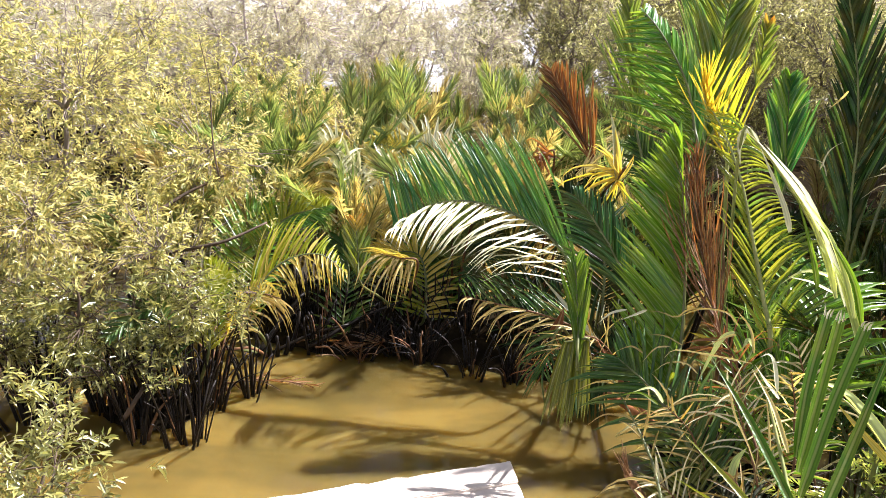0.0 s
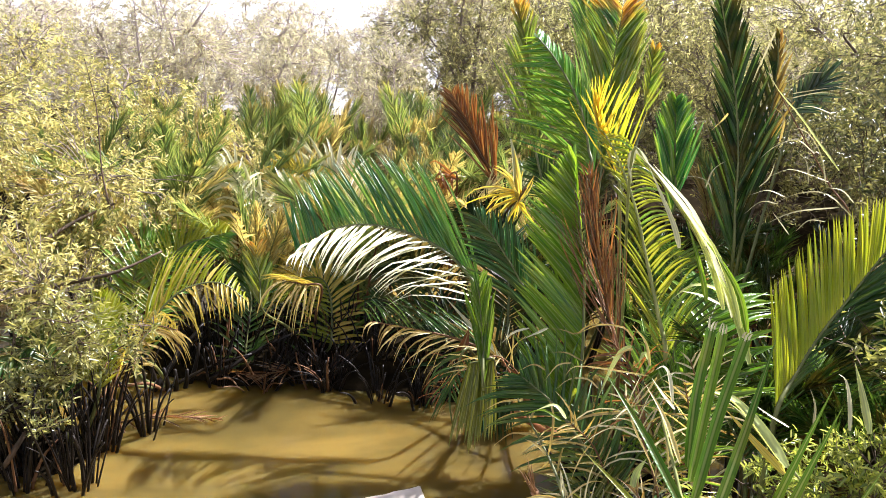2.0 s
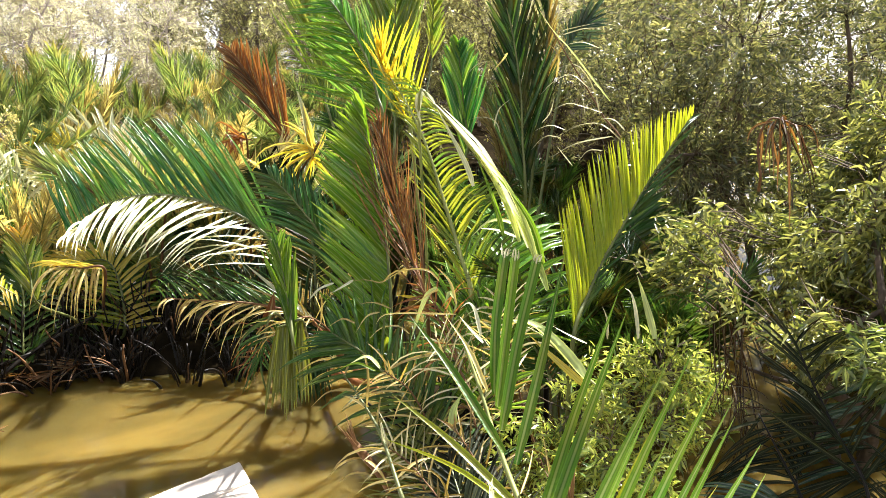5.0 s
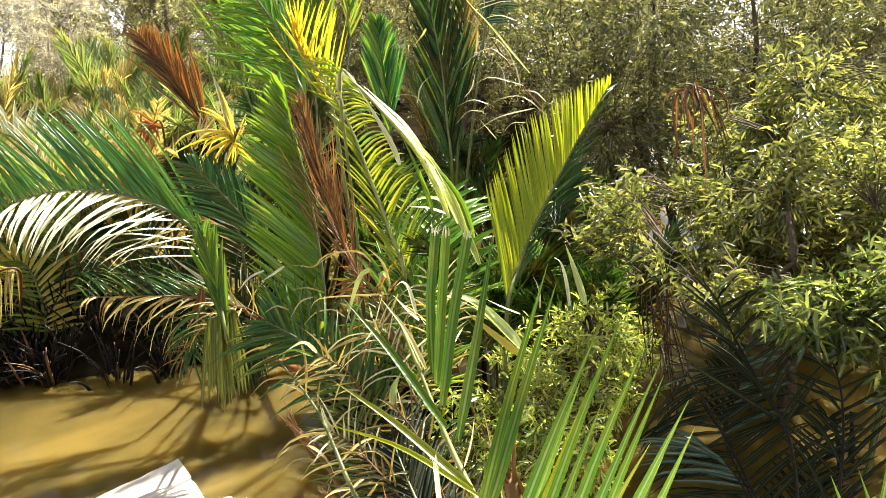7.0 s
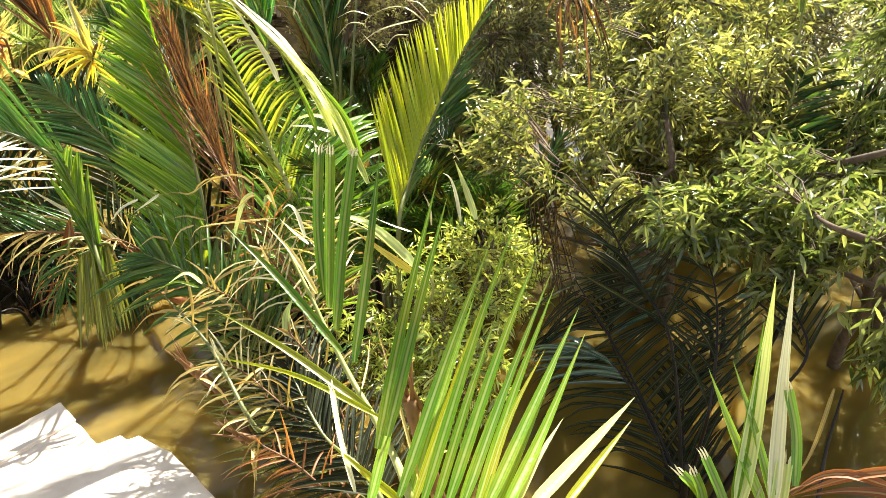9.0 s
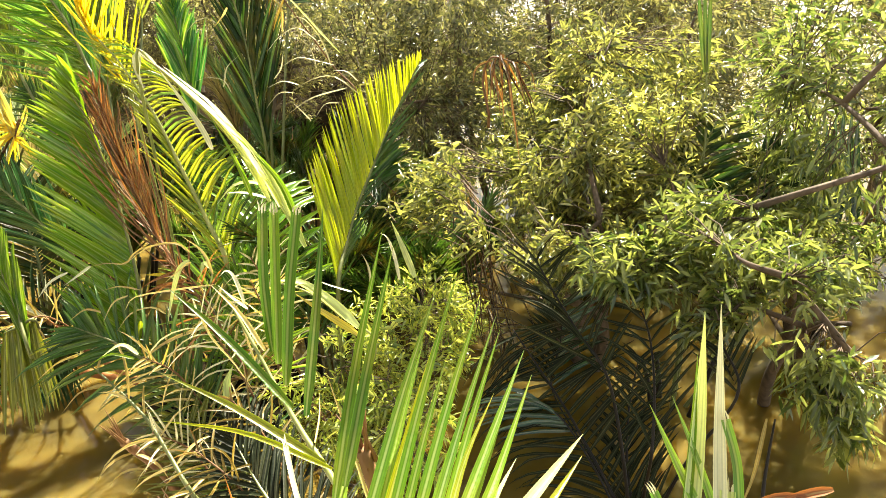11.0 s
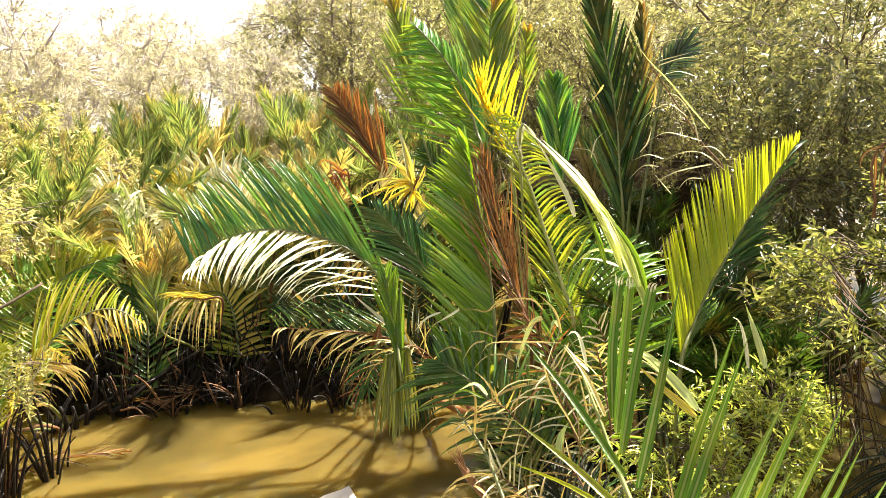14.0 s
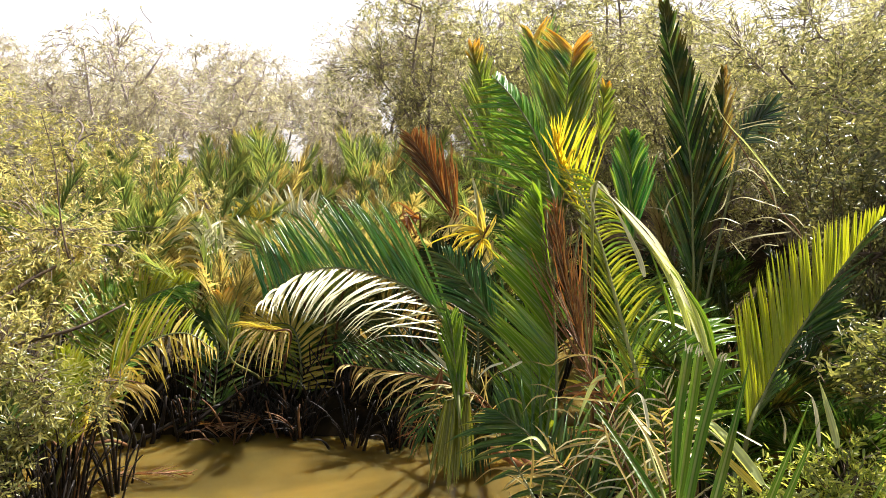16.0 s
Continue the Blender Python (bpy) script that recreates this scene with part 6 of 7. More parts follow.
f = rachis(palm_back, [(2.00, 7.79, 2.24), (1.97, 7.78, 2.17), (1.95, 7.78, 2.11)], stem=PETIOLE_DRY)
fan(palm_back, f, [(2.00, 7.79, 2.24), (1.97, 7.78, 2.17), (1.95, 7.78, 2.11)], [(1.51, 7.89, 2.19), (1.65, 7.81, 1.94), (2.16, 7.67, 1.88)], 22, 0.026, YELLOW, seed=95, ragged=0.15, curve=0.2, arch=0.12, mat2=GOLD)
fan(palm_back, f, [(2.00, 7.79, 2.24), (1.97, 7.78, 2.17), (1.95, 7.78, 2.11)], [(1.68, 7.90, 2.40), (1.83, 7.87, 2.46), (2.07, 7.80, 2.38)], 14, 0.026, YELLOW, seed=96, ragged=0.15)
blade(palm_back, f, [(1.83, 7.92, 2.85), (1.90, 7.86, 2.53), (1.95, 7.79, 2.16)], 0.1, PALE)
blade(palm_back, f, [(1.89, 7.89, 2.68), (1.94, 7.84, 2.44), (1.97, 7.78, 2.16)], 0.06, YELLOW)
f = rachis(palm_back, [(2.20, 10.07, 1.84), (1.96, 10.20, 2.31), (1.74, 10.29, 2.74), (1.51, 10.35, 3.10)], stem=PETIOLE_DRY, label="withered red-brown frond")
fan(palm_back, f, [(2.20, 10.07, 1.84), (1.96, 10.20, 2.31), (1.74, 10.29, 2.74), (1.51, 10.35, 3.10)], [(1.71, 10.22, 2.14), (1.51, 10.31, 2.61), (1.43, 10.35, 2.97), (1.35, 10.38, 3.20)], 35, 0.04, BROWN, sweep=0.3, seed=97, ragged=0.08)
fan(palm_back, f, [(2.20, 10.07, 1.84), (1.96, 10.20, 2.31), (1.74, 10.29, 2.74), (1.51, 10.35, 3.10)], [(2.18, 10.17, 2.47), (2.00, 10.25, 2.86), (1.79, 10.31, 3.13), (1.55, 10.35, 3.24)], 35, 0.04, RUST, sweep=0.3, seed=98, ragged=0.08)
f = rachis(palm_back, [(1.49, 9.23, 2.11), (1.38, 9.25, 2.15), (1.27, 9.26, 2.13)], stem=PETIOLE_DRY)
fan(palm_back, f, [(1.49, 9.23, 2.11), (1.38, 9.25, 2.15), (1.27, 9.26, 2.13)], [(1.24, 9.29, 2.29), (1.30, 9.20, 1.82), (1.70, 9.16, 1.94)], 19, 0.033, RUST, seed=99, ragged=0.3, curve=0.3)
f = rachis(palm_small, [(-0.14, 7.23, 1.29), (-0.32, 7.23, 1.32), (-0.54, 7.23, 1.36)], stem=PETIOLE_DRY)
fan(palm_small, f, [(-0.14, 7.23, 1.29), (-0.32, 7.23, 1.32), (-0.54, 7.23, 1.36)], [(-0.21, 7.11, 0.96), (-0.48, 7.09, 0.94), (-0.80, 7.12, 1.10)], 16, 0.023, STRAW, seed=101, ragged=0.12, curve=0.25, arch=0.15)
fan(palm_small, f, [(-0.14, 7.23, 1.29), (-0.32, 7.23, 1.32), (-0.54, 7.23, 1.36)], [(-0.40, 7.24, 1.36), (-0.61, 7.24, 1.40), (-0.76, 7.21, 1.36)], 14, 0.02, YELLOW, seed=102, ragged=0.1, arch=0.1)
f = rachis(palm_small, [(-0.75, 7.49, 0.93), (-0.79, 7.59, 1.21), (-0.84, 7.68, 1.55)])
fan(palm_small, f, [(-0.75, 7.49, 0.93), (-0.79, 7.59, 1.21), (-0.84, 7.68, 1.55)], [(-0.95, 7.59, 1.29), (-0.96, 7.66, 1.51), (-0.93, 7.70, 1.67)], 14, 0.04, GREEN_ORANGE, seed=103)
fan(palm_small, f, [(-0.75, 7.49, 0.93), (-0.79, 7.59, 1.21), (-0.84, 7.68, 1.55)], [(-0.67, 7.61, 1.26), (-0.69, 7.68, 1.48), (-0.75, 7.72, 1.67)], 14, 0.04, GREEN_ORANGE, seed=104)
f = rachis(palm_left, [(-1.87, 6.97, 0.67), (-1.75, 7.13, 0.99), (-1.50, 7.27, 1.23), (-1.16, 7.35, 1.28), (-0.87, 7.32, 1.08)])
fan(palm_left, f, [(-1.87, 6.97, 0.67), (-1.75, 7.13, 0.99), (-1.50, 7.27, 1.23), (-1.16, 7.35, 1.28), (-0.87, 7.32, 1.08)], [(-1.82, 7.39, 1.30), (-1.66, 7.48, 1.49), (-1.40, 7.57, 1.62), (-1.12, 7.56, 1.43), (-0.90, 7.48, 1.10)], 46, 0.023, LEMON, sweep=0.2, seed=105, ragged=0.07, arch=0.08, mat2=YELLOW)
fan(palm_left, f, [(-1.87, 6.97, 0.67), (-1.75, 7.13, 0.99), (-1.50, 7.27, 1.23), (-1.16, 7.35, 1.28), (-0.87, 7.32, 1.08)], [(-1.69, 6.93, 0.72), (-1.54, 7.01, 0.84), (-1.37, 7.07, 0.92), (-1.11, 7.16, 1.03), (-0.85, 7.20, 1.05)], 35, 0.023, YELLOW, sweep=0.15, seed=106, ragged=0.1, curve=0.3, arch=0.12)
f = rachis(palm_left, [(-2.01, 6.63, 0.51), (-1.92, 6.77, 0.76), (-1.73, 6.91, 0.97), (-1.50, 6.94, 0.93)], stem=PETIOLE_DRY)
fan(palm_left, f, [(-2.01, 6.63, 0.51), (-1.92, 6.77, 0.76), (-1.73, 6.91, 0.97), (-1.50, 6.94, 0.93)], [(-2.00, 6.79, 0.87), (-1.86, 6.91, 1.06), (-1.68, 6.98, 1.13), (-1.47, 6.97, 0.97)], 30, 0.02, YELLOW, seed=107, ragged=0.12, curve=0.2)
fan(palm_left, f, [(-2.01, 6.63, 0.51), (-1.92, 6.77, 0.76), (-1.73, 6.91, 0.97), (-1.50, 6.94, 0.93)], [(-1.78, 6.76, 0.64), (-1.64, 6.82, 0.71), (-1.50, 6.86, 0.73), (-1.40, 6.92, 0.81)], 24, 0.02, STRAW, seed=108, ragged=0.15, curve=0.3)


# ---------- clumps of palms behind ----------
def plain_palm(label, seed, height, count, mat, mat2, spread=0.5, leaf=0.8):
    p = palm((0, 60, 0), label, "nipa palms behind")
    rng = random.Random(seed)
    for i in range(count):
        a = i * 2.4 + rng.uniform(-0.5, 0.5)
        h = height * rng.uniform(0.7, 1.08)
        o = spread * h * rng.uniform(0.25, 1.0)
        d = Vector((math.cos(a), math.sin(a), 0))
        base = d * o * 0.22 + Vector((0, 0, h * 0.34))
        mid = d * o * 0.5 + Vector((0, 0, h * 0.70))
        tip = d * o * 1.1 + Vector((0, 0, h * rng.uniform(0.88, 1.1)))
        m = mat if rng.random() < 0.72 else mat2
        frond(p, [d * 0.1 + Vector((0, 0, -0.08)), base, mid, tip], leaf * rng.uniform(0.8, 1.1), m, face=(d.x * -0.4, d.y * -0.4, 0.9) if rng.random() < 0.5 else (0, -1, 0.3),
              ang=rng.uniform(18, 40), droop=rng.uniform(0.1, 1.0), n=56, width=0.022, seed=seed * 50 + i, single=False, segs=4, ragged=0.16,
              stem=PETIOLE if m is mat else PETIOLE_DRY)
    return p


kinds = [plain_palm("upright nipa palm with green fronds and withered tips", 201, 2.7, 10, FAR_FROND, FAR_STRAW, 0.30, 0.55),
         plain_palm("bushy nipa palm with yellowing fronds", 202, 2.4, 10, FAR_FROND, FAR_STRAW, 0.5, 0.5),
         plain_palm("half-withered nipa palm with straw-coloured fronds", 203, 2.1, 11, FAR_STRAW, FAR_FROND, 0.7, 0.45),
         # darker copy that paints in the shade beneath the trees
         plain_palm("nipa palm with shade painted in as dark green", 204, 1.7, 9, DARK, DEEP_SHADE, 0.75, 0.5)]
rng = random.Random(5)
SPOTS = [(0, -2.6, 12.5), (0, -0.4, 13.6), (0, 1.4, 14.2), (0, 3.6, 14.0), (1, -1.4, 10.6), (1, 0.6, 11.6), (1, 2.9, 11.2), (3, 4.4, 9.4), (2, -0.2, 9.8), (2, 0.9, 9.0),
         (2, 2.6, 9.0), (3, 3.6, 7.8), (3, 5.6, 8.4), (1, -3.4, 10.2), (0, 5.2, 14.6), (1, 7.4, 13.4), (0, -1.2, 15.6), (3, 6.0, 9.6), (2, -2.5, 9.2), (3, 3.7, 5.5), (3, 5.4, 6.6), (3, 7.0, 4.6), (3, 7.8, 2.6), (3, 2.9, 8.4), (3, 0.4, 9.6), (3, 6.4, 7.6), (3, 8.8, 5.4), (3, 4.4, 4.8), (2, -3.4, 8.4), (2, -1.9, 11.4), (2, -0.6, 11.9), (2, 1.6, 12.4), (0, -1.6, 13.2), (0, 0.4, 14.8), (2, -3.2, 12.0), (1, 2.0, 13.2), (0, 2.4, 15.2), (2, -1.0, 9.0), (2, 0.3, 8.9), (0, -3.6, 14.4), (1, -2.2, 10.0)]
used = set()
for k, x, y in SPOTS:
    m = pose(x, y, 0, 0, 0, rng.uniform(0, 360)) @ Matrix.Scale(rng.uniform(0.88, 1.1), 4)
    if k in used:
        ob = copy_thing(kinds[k], m)
        ob.scale = m.to_scale()
    else:
        used.add(k)
        kinds[k].location = (x, y, 0)


# ---------- stalk thickets at the water ----------
def thicket(at, rx, ry, count, height, seed, label):
    """Tussocks of old palm stalks, each fanning out from one foot."""
    root = thing("stalk_thicket", at, label, "stalks", "stalk thickets")
    rng = random.Random(seed)
    shapes = []
    for i in range(8):
        b = rng.uniform(-0.1, 0.3)
        v, f = tube(spline([Vector((0, 0, -0.1)), Vector((b * 0.15, 0.02, 0.4)), Vector((b * 0.5, 0.03, 0.75)), Vector((b, 0.05, 1.0))], 7), 0.015, 0.006, 6)
        shapes.append(mesh_of("stalk", v, f, STALK if i < 7 else PETIOLE_DRY))
    feet = [(rng.uniform(-rx, rx) * 0.8, rng.uniform(-ry, ry) * 0.8) for i in range(max(3, count // 14))]
    for i in range(count):
        fx, fy = feet[i % len(feet)]
        a = rng.uniform(0, 6.28)
        r = abs(rng.gauss(0, 0.09))
        s = part("stalk", shapes[rng.randrange(8)], root)
        s.location = (fx + r * math.cos(a), fy + r * math.sin(a), 0)
        s.rotation_euler = (rng.gauss(0, 0.05), min(0.35, r * 1.3 + abs(rng.gauss(0, 0.06))), a)
        k = rng.uniform(0.6, 1.3)
        s.scale = (k, k, height * rng.uniform(0.45, 1.2))
    return root


thicket((-2.2, 6.2, 0), 0.6, 0.6, 170, 0.85, 11, "dense thicket of wet palm stalks in water, shade painted into their black")
thicket((-3.1, 6.0, 0), 0.8, 0.7, 110, 0.8, 12, "dense thicket of wet palm stalks in water, shade painted into their black")
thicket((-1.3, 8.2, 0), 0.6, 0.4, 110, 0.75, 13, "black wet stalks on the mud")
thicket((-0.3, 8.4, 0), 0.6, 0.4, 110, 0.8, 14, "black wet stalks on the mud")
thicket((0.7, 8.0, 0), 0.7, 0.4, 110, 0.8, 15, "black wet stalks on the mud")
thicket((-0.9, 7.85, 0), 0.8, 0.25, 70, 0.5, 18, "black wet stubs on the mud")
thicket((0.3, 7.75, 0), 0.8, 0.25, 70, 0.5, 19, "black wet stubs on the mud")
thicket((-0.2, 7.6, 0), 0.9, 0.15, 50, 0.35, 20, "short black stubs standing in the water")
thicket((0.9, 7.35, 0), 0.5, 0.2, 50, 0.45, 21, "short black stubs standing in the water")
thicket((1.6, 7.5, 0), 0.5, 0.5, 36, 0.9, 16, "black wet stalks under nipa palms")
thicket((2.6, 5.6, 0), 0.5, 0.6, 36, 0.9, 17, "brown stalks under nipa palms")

# ---------- dead wood and broken stalks ----------
def dead_frond(at, turn, label, length=1.0):
    root = thing("dead_frond", at, label, "dead frond", "dead fronds")
    frond(root, [(0, 0, 0.02), (0.12 * length, 0.02, 0.06), (0.55 * length, 0.05, 0.07), (length, 0, 0.04)], 0.26, BROWN, face=(0, 0.2, 1), ang=35, droop=0.7, n=16, width=0.02,
          seed=int(at[1] * 10), thick=0.014, stem=PETIOLE_DRY, ragged=0.25)
    root.rotation_euler = (0, 0, radians(turn))
    return root


dead_frond((-2.1, 6.72, 0.0), 5, "reddish dead frond floating on the water", 1.0)
dead_frond((-1.5, 7.75, 0.05), -12, "dead dark frond lying on the mud", 0.8)
dead_frond((-0.4, 7.75, 0.10), 200, "pale dead frond hanging at the mud edge", 0.5)


withered = thing("dead_frond", (3.96, 3.67, 2.63), "withered red-brown frond caught in the mangrove", "dead frond", "dead fronds")
f = rachis(withered, [(3.89, 3.61, 2.67), (3.88, 3.66, 2.88), (3.93, 3.63, 3.03), (4.04, 3.50, 2.99)], stem=PETIOLE_DRY, thick=0.012)
fan(withered, f, [(3.89, 3.66, 2.95), (3.97, 3.59, 3.04), (4.04, 3.50, 2.99)], [(3.84, 3.60, 2.73), (3.95, 3.46, 2.67), (4.08, 3.32, 2.73)], 26, 0.016, BROWN, seed=140, ragged=0.26, curve=0.15, mat2=DEAD_DARK)


def fallen_stick(a, b, r, mat, label):
    a, b = Vector(a), Vector(b)
    root = thing("fallen_stick", a, label, "stick", "fallen sticks")
    m = (b - a) * 0.5 + Vector((0.02, 0.03, 0.05))
    part("stem", mesh_of("stem", *tube(spline([Vector((0, 0, 0)), m, b - a], 9), r, r * 0.5, 7), mat), root)
    part("side_twig", mesh_of("side_twig", *tube(spline([m, m + Vector((0.12, -0.05, 0.1)), m + Vector((0.22, -0.02, 0.22))], 5), r * 0.5, r * 0.2, 5), mat), root)
    return root


fallen_stick((-1.75, 7.55, 0.02), (-0.9, 7.7, 0.35), 0.022, STALK, "wet black stick leaning over the mud")
fallen_stick((-1.35, 7.6, 0.08), (-0.3, 8.0, 0.55), 0.03, STALK, "wet black log across the mud")
fallen_stick((-1.9, 7.5, 0.0), (-1.45, 8.0, 0.6), 0.035, STALK, "leaning black trunk at the water edge")
fallen_stick((-0.2, 7.6, 0.02), (0.15, 7.8, 0.30), 0.012, PETIOLE_DRY, "pale dry stick at the water edge")
fallen_stick((-1.25, 7.55, 0.12), (-1.0, 7.45, 0.05), 0.012, PETIOLE_DRY, "short pale stick on the mud")


def broken_stalk(at, top, label):
    root = thing("broken_stalk", at, label, "stalk", "broken stalks")
    t = Vector(top) - Vector(at)
    rng = random.Random(int(at[0] * 100))
    part("stalk", mesh_of("stalk", *tube(spline([Vector((0, 0, -0.1)), t * 0.5 + Vector((0.04, 0.03, 0.05)), t], 9), 0.035, 0.028, 8), PETIOLE_DRY), root)
    for i in range(6):
        o = Vector((rng.gauss(0, 0.016), rng.gauss(0, 0.016), 0))
        w = t.normalized() * rng.uniform(0.12, 0.26) + Vector((rng.gauss(0, 0.035), rng.gauss(0, 0.035), 0.02))
        part("splinter", mesh_of("splinter", *tube([t + o - w * 0.3, t + o + w * 0.5, t + o * 1.5 + w], 0.010, 0.002, 4), PETIOLE_DRY), root)
    for i in range(5):
        d = Vector((rng.gauss(0, 1), rng.gauss(0, 1), 0.3)).normalized()
        v, f, a = leaflet(t * rng.uniform(0.6, 0.95), d, Vector((0, 0, 1)), rng.uniform(0.2, 0.4), 0.025, 5.0, 0.3, rng)
        part("leaflet", mesh_of("leaflet", v, f, STRAW, a), root)
    return root


broken_stalk((1.75, 4.2, 0.0), (1.36, 4.2, 0.9), "broken red-brown palm stalk with splintered end")
broken_stalk((1.85, 3.8, 0.0), (1.45, 3.75, 0.6), "broken red-brown palm stalk with curled dry leaves")
broken_stalk((1.85, 1.9, 0.0), (1.45, 1.92, 1.98), "cut fibrous brown palm stalk")

# ---------- mangroves ----------
leaning = mangrove("mangrove_tree", (-4.2, 8.2, 0), [(0, 0, 2.2, 1.6, 1.2, 1.4), (1.6, 0.2, 1.7, 1.1, 0.9, 0.9), (-1.5, -0.5, 2.0, 1.5, 1.2, 1.3), (0.7, -1.4, 1.6, 1.3, 0.8, 0.6)],
                   3400, 0.088, LEAF_LEFT, "sunlit yellow-green mangrove tree leaning over the creek", BARK_MID, seed=1, trunks=3, per=10)
for bent in ([(1.05, -1.3, 1.1), (1.2, -0.9, 1.5), (1.5, -0.5, 1.75), (1.9, -0.3, 1.95)], [(1.85, -0.32, 1.94), (1.78, -0.25, 2.3), (1.72, -0.1, 2.9), (1.6, 0.0, 3.4)],
             [(1.1, -1.2, 1.2), (1.5, -0.9, 1.25), (2.0, -0.8, 1.35), (2.4, -0.5, 1.5)]):
    thin = 0.012 if bent[-1][2] > 3 else 0.034
    part("limb", mesh_of("limb", *tube(spline([Vector(q) for q in bent], 14), thin, thin * 0.35, 6), BARK), leaning)
# low clumps split off the leaning tree to carry painted shade
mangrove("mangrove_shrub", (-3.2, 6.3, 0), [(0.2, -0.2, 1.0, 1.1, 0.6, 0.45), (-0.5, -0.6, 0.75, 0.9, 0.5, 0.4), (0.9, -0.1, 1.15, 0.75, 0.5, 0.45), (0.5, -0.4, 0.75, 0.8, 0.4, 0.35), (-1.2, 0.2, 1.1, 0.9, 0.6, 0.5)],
         1100, 0.085, LEAF_LOW, "low mangrove foliage over dark stalks, shade painted into its olive leaves", seed=31, trunks=4, thick=0.03, category="shrub", per=10)
mangrove("mangrove_tree", (-6.2, 8.6, 0), [(0, 0, 2.9, 1.8, 1.5, 1.8), (-1.2, -1.2, 1.8, 1.4, 1.2, 1.3), (1.2, -1.8, 2.2, 1.3, 1.0, 1.3), (0.8, -2.4, 1.2, 1.2, 0.9, 0.7)],
         3000, 0.09, LEAF_LEFT, "tall sunlit yellow-green mangrove tree", BARK_MID, seed=2, trunks=3, per=10)
mangrove("mangrove_tree", (-3.0, 11.5, 0), [(0, 0, 2.0, 1.5, 1.2, 1.2), (-1.6, 0.4, 2.4, 1.5, 1.3, 1.4), (1.2, 0.3, 1.5, 1.0, 0.9, 0.9)],
         2300, 0.09, LEAF_LEFT, "yellow-green mangrove tree behind the palms", BARK_MID, seed=3, trunks=3)
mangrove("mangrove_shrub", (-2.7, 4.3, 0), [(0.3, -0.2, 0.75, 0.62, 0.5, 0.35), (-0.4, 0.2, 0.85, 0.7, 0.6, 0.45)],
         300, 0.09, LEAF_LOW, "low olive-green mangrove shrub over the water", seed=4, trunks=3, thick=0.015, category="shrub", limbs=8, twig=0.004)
mangrove("mangrove_tree", (5.6, 4.0, 0), [(-1.39, -0.84, 1.73, 0.35, 0.35, 0.30), (-1.19, -1.19, 1.65, 0.40, 0.40, 0.30), (-1.02, -1.54, 1.58, 0.40, 0.40, 0.30), (-0.64, -1.74, 1.70, 0.40, 0.40, 0.30), (-1.83, 0.06, 1.92, 0.35, 0.35, 0.30), (-1.47, -0.06, 2.19, 0.45, 0.45, 0.35), (-2.15, 0.35, 1.96, 0.20, 0.20, 0.12), (-1.75, -0.34, 1.86, 0.30, 0.30, 0.20), (-0.9, 0.7, 1.75, 0.75, 0.6, 0.6), (-0.1, 0.4, 2.05, 0.9, 0.8, 0.7), (-0.6, -0.3, 1.65, 0.8, 0.7, 0.6), (0.6, 0.3, 2.65, 0.75, 0.6, 0.6), (0.2, -0.9, 2.0, 0.9, 0.7, 0.7), (0.7, -0.6, 2.5, 0.7, 0.7, 0.6), (-0.3, -0.7, 2.4, 0.75, 0.6, 0.5), (-1.3, -0.85, 1.6, 0.5, 0.35, 0.28), (0.3, -0.5, 1.4, 0.8, 0.6, 0.5), (0.5, 0.9, 1.8, 0.9, 0.7, 0.7), (1.0, 0.0, 1.9, 0.9, 0.8, 0.8)],
         2600, 0.105, LEAF_RIGHT, "olive-green mangrove tree with narrow leaves", seed=5, trunks=4, gaps=0.03, hang=0.12, per=10)
mangrove("mangrove_tree", (7.9, 6.6, 0), [(0, 0, 3.2, 1.8, 1.5, 1.6), (-1.0, 0.6, 2.8, 1.3, 1.2, 1.3), (0.8, -1.6, 2.4, 1.5, 1.4, 1.5), (-1.4, 0.2, 1.7, 1.0, 0.9, 0.9), (0.4, -1.8, 1.2, 1.3, 1.2, 0.8), (-2.2, 0.3, 3.3, 0.8, 0.8, 0.7)],
         3300, 0.11, LEAF_BACK, "tall olive-green mangrove tree", seed=6, trunks=4, gaps=-0.06, hang=0.1, per=10)
LOW_BOUGH = [(-2.5, 0.6, 1.80, 0.35, 0.3, 0.25), (-2.35, 0.15, 1.62, 0.3, 0.35, 0.3), (-2.3, -0.2, 1.86, 0.35, 0.3, 0.3), (-2.3, -0.5, 1.7, 0.3, 0.3, 0.35), (-2.5, -0.75, 1.93, 0.3, 0.25, 0.3),
             (-2.7, -0.75, 1.62, 0.22, 0.22, 0.3), (-2.82, -1.0, 1.58, 0.2, 0.2, 0.3), (-2.2, 0.3, 2.05, 0.35, 0.3, 0.25)]
mangrove("mangrove_tree", (6.6, 2.0, 0), [(-2.06, -0.33, 1.79, 0.40, 0.40, 0.30), (-2.16, -0.64, 1.85, 0.40, 0.40, 0.30), (-2.37, -0.79, 1.55, 0.25, 0.25, 0.15), (-2.23, -0.43, 1.58, 0.20, 0.20, 0.12), (-1.88, -0.09, 1.90, 0.40, 0.40, 0.30), (0, 0, 2.6, 1.1, 1.2, 1.1), (-1.0, 0.2, 1.75, 0.8, 0.7, 0.6), (0.6, -1.2, 2.2, 1.2, 1.2, 1.2), (0.6, 0.6, 1.4, 1.2, 1.0, 0.8)] + 2 * LOW_BOUGH,
         2200, 0.115, LEAF_FRESH, "green mangrove tree with long hanging leaves", seed=7, trunks=3, gaps=0.0, hang=0.3, per=10)
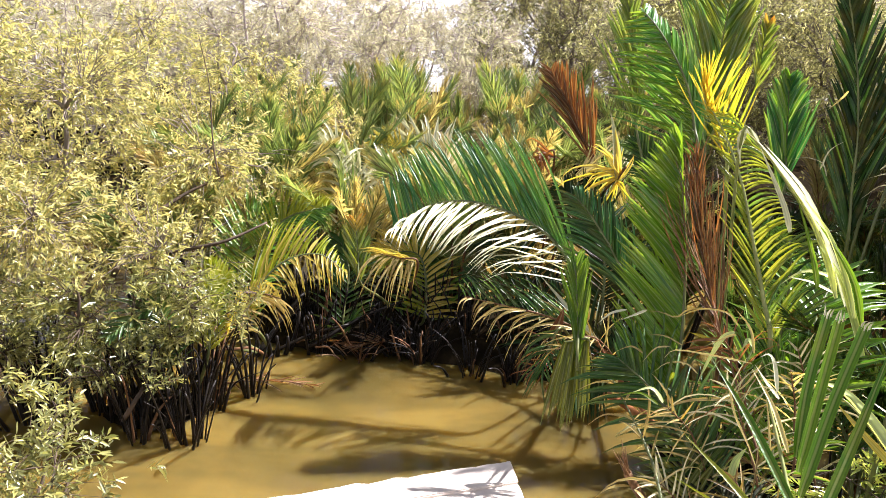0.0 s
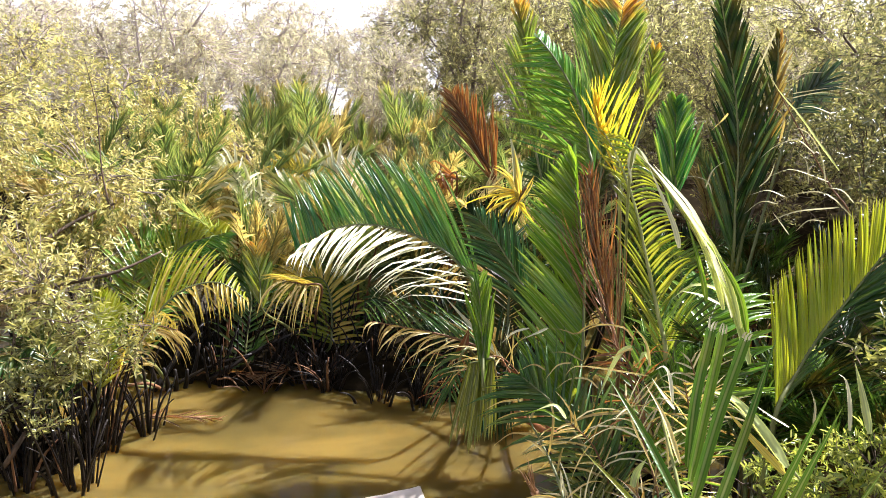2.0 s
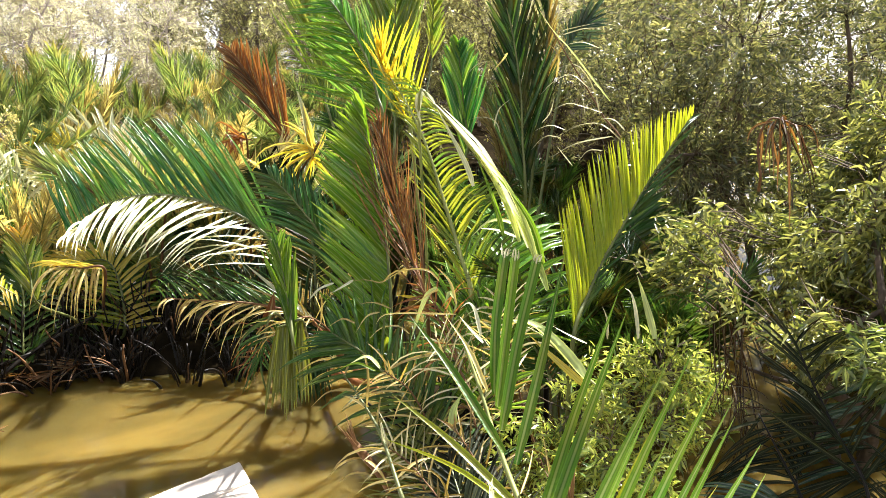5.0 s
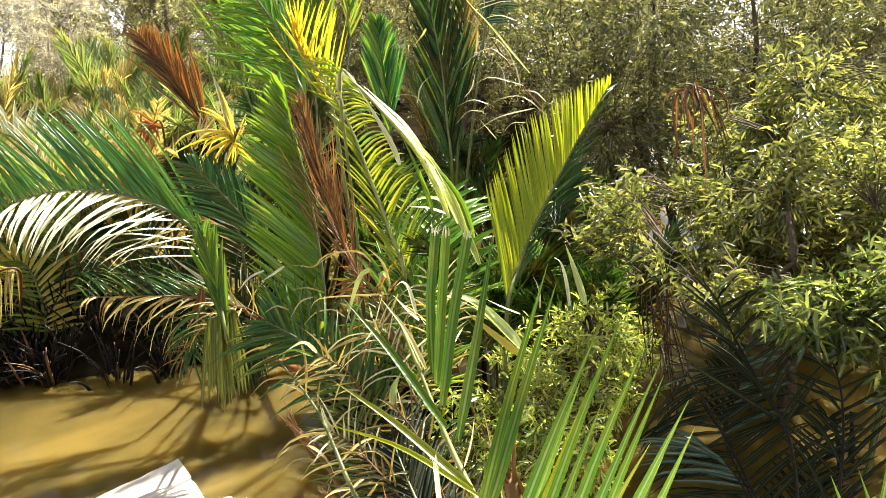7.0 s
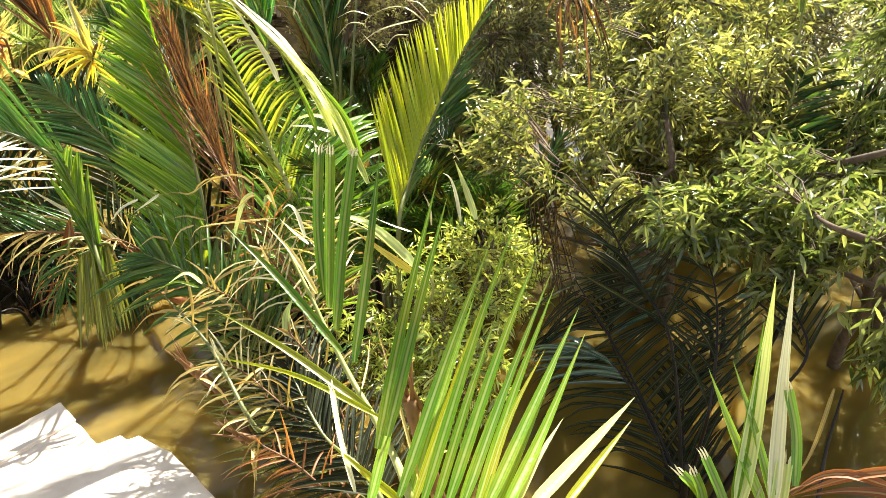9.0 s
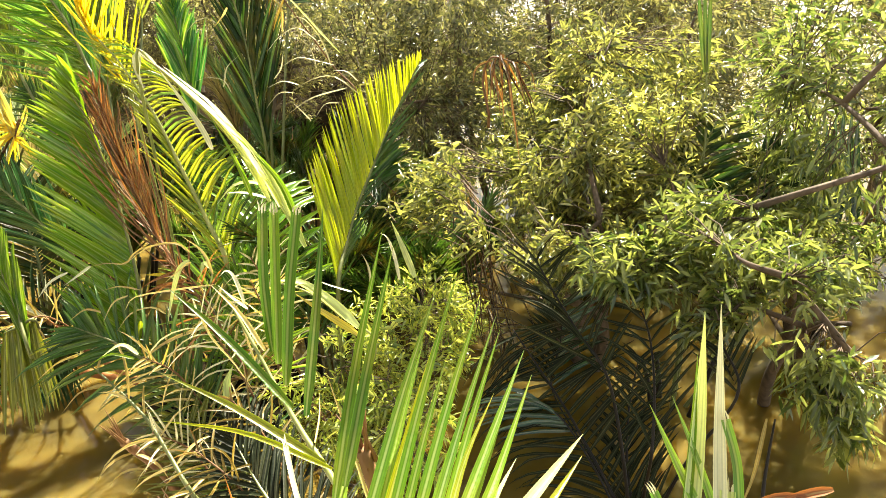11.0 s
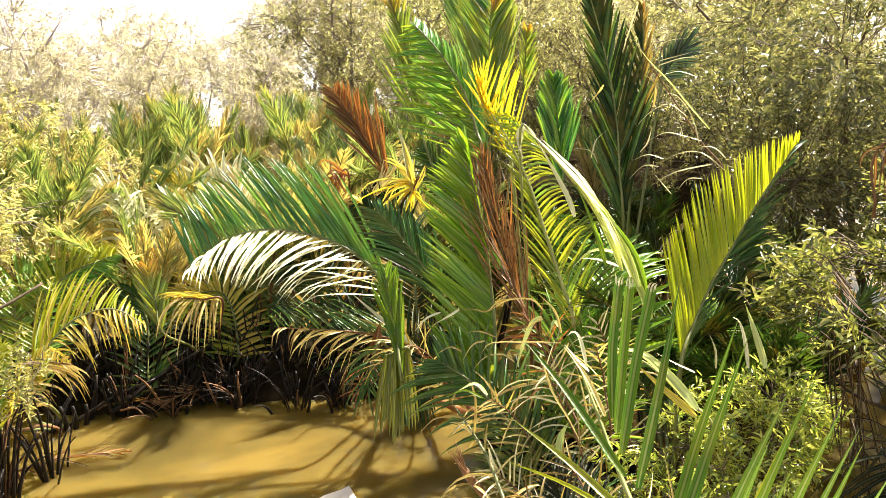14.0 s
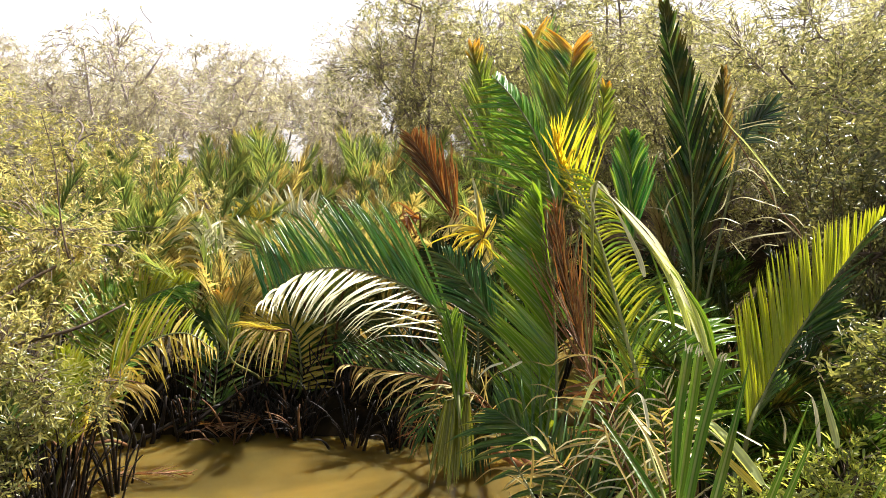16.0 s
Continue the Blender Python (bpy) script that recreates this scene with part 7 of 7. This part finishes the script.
mangrove("mangrove_tree", (9.6, 9.4, 0), [(0, 0, 3.6, 2.0, 1.6, 1.9), (1.4, -1.6, 3.2, 1.8, 1.5, 1.9), (-1.6, 0.8, 3.2, 1.6, 1.5, 1.7), (0.6, -1.8, 1.5, 1.8, 1.2, 1.1)],
         2900, 0.11, LEAF_BACK, "tall olive-green mangrove tree", seed=8, trunks=4, per=10)
mangrove("mangrove_shrub", (3.0, 3.75, 0), [(-0.25, 0.15, 0.75, 0.55, 0.5, 0.5), (0.5, 0.2, 1.0, 0.7, 0.5, 0.55), (-0.1, -0.35, 0.65, 0.5, 0.4, 0.45), (0.6, 0.5, 0.5, 0.7, 0.5, 0.4)],
         700, 0.085, LEAF_SHRUB, "fresh green mangrove shrub among the fronds", seed=9, trunks=4, thick=0.014, category="shrub", limbs=8, twig=0.004, per=10)
mangrove("mangrove_tree", (10.6, 4.0, 0), [(0, 0, 2.6, 1.8, 1.8, 2.0), (0.4, -2.0, 2.4, 1.6, 1.6, 1.9), (-0.6, 1.4, 1.4, 1.5, 1.4, 1.1)],
         1700, 0.13, LEAF_BACK, "olive-green mangrove tree at the creek side", seed=10, trunks=4, per=10)

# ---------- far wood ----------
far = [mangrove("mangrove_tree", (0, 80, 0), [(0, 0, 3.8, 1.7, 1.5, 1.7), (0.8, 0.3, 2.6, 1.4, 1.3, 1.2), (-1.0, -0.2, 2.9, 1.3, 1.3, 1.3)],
                1300, 0.13, LEAF_FAR, "thin mangrove tree of the far wood, haze painted into its pale colours", BARK_FAR, seed=21, trunks=5, four=False, thick=0.06, twig=0.014, group="far mangroves", limbs=26),
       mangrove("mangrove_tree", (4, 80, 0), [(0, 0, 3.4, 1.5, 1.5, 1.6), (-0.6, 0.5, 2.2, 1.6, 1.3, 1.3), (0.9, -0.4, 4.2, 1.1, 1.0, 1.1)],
                1150, 0.13, LEAF_FAR, "thin mangrove tree of the far wood, haze painted into its pale colours", BARK_FAR, seed=22, trunks=5, four=False, thick=0.06, twig=0.014, group="far mangroves", limbs=26)]
# paler leaf colour puts haze on the trees behind the palms
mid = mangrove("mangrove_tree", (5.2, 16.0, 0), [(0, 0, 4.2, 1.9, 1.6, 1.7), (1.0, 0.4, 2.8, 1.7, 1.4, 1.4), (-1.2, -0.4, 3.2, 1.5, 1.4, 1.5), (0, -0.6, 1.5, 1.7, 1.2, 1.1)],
               3000, 0.12, LEAF_MID, "olive mangrove tree behind the palms, haze painted into its pale leaves", BARK_MID, seed=23, trunks=5, four=False, twig=0.010, group="mangroves behind the palms", limbs=24)
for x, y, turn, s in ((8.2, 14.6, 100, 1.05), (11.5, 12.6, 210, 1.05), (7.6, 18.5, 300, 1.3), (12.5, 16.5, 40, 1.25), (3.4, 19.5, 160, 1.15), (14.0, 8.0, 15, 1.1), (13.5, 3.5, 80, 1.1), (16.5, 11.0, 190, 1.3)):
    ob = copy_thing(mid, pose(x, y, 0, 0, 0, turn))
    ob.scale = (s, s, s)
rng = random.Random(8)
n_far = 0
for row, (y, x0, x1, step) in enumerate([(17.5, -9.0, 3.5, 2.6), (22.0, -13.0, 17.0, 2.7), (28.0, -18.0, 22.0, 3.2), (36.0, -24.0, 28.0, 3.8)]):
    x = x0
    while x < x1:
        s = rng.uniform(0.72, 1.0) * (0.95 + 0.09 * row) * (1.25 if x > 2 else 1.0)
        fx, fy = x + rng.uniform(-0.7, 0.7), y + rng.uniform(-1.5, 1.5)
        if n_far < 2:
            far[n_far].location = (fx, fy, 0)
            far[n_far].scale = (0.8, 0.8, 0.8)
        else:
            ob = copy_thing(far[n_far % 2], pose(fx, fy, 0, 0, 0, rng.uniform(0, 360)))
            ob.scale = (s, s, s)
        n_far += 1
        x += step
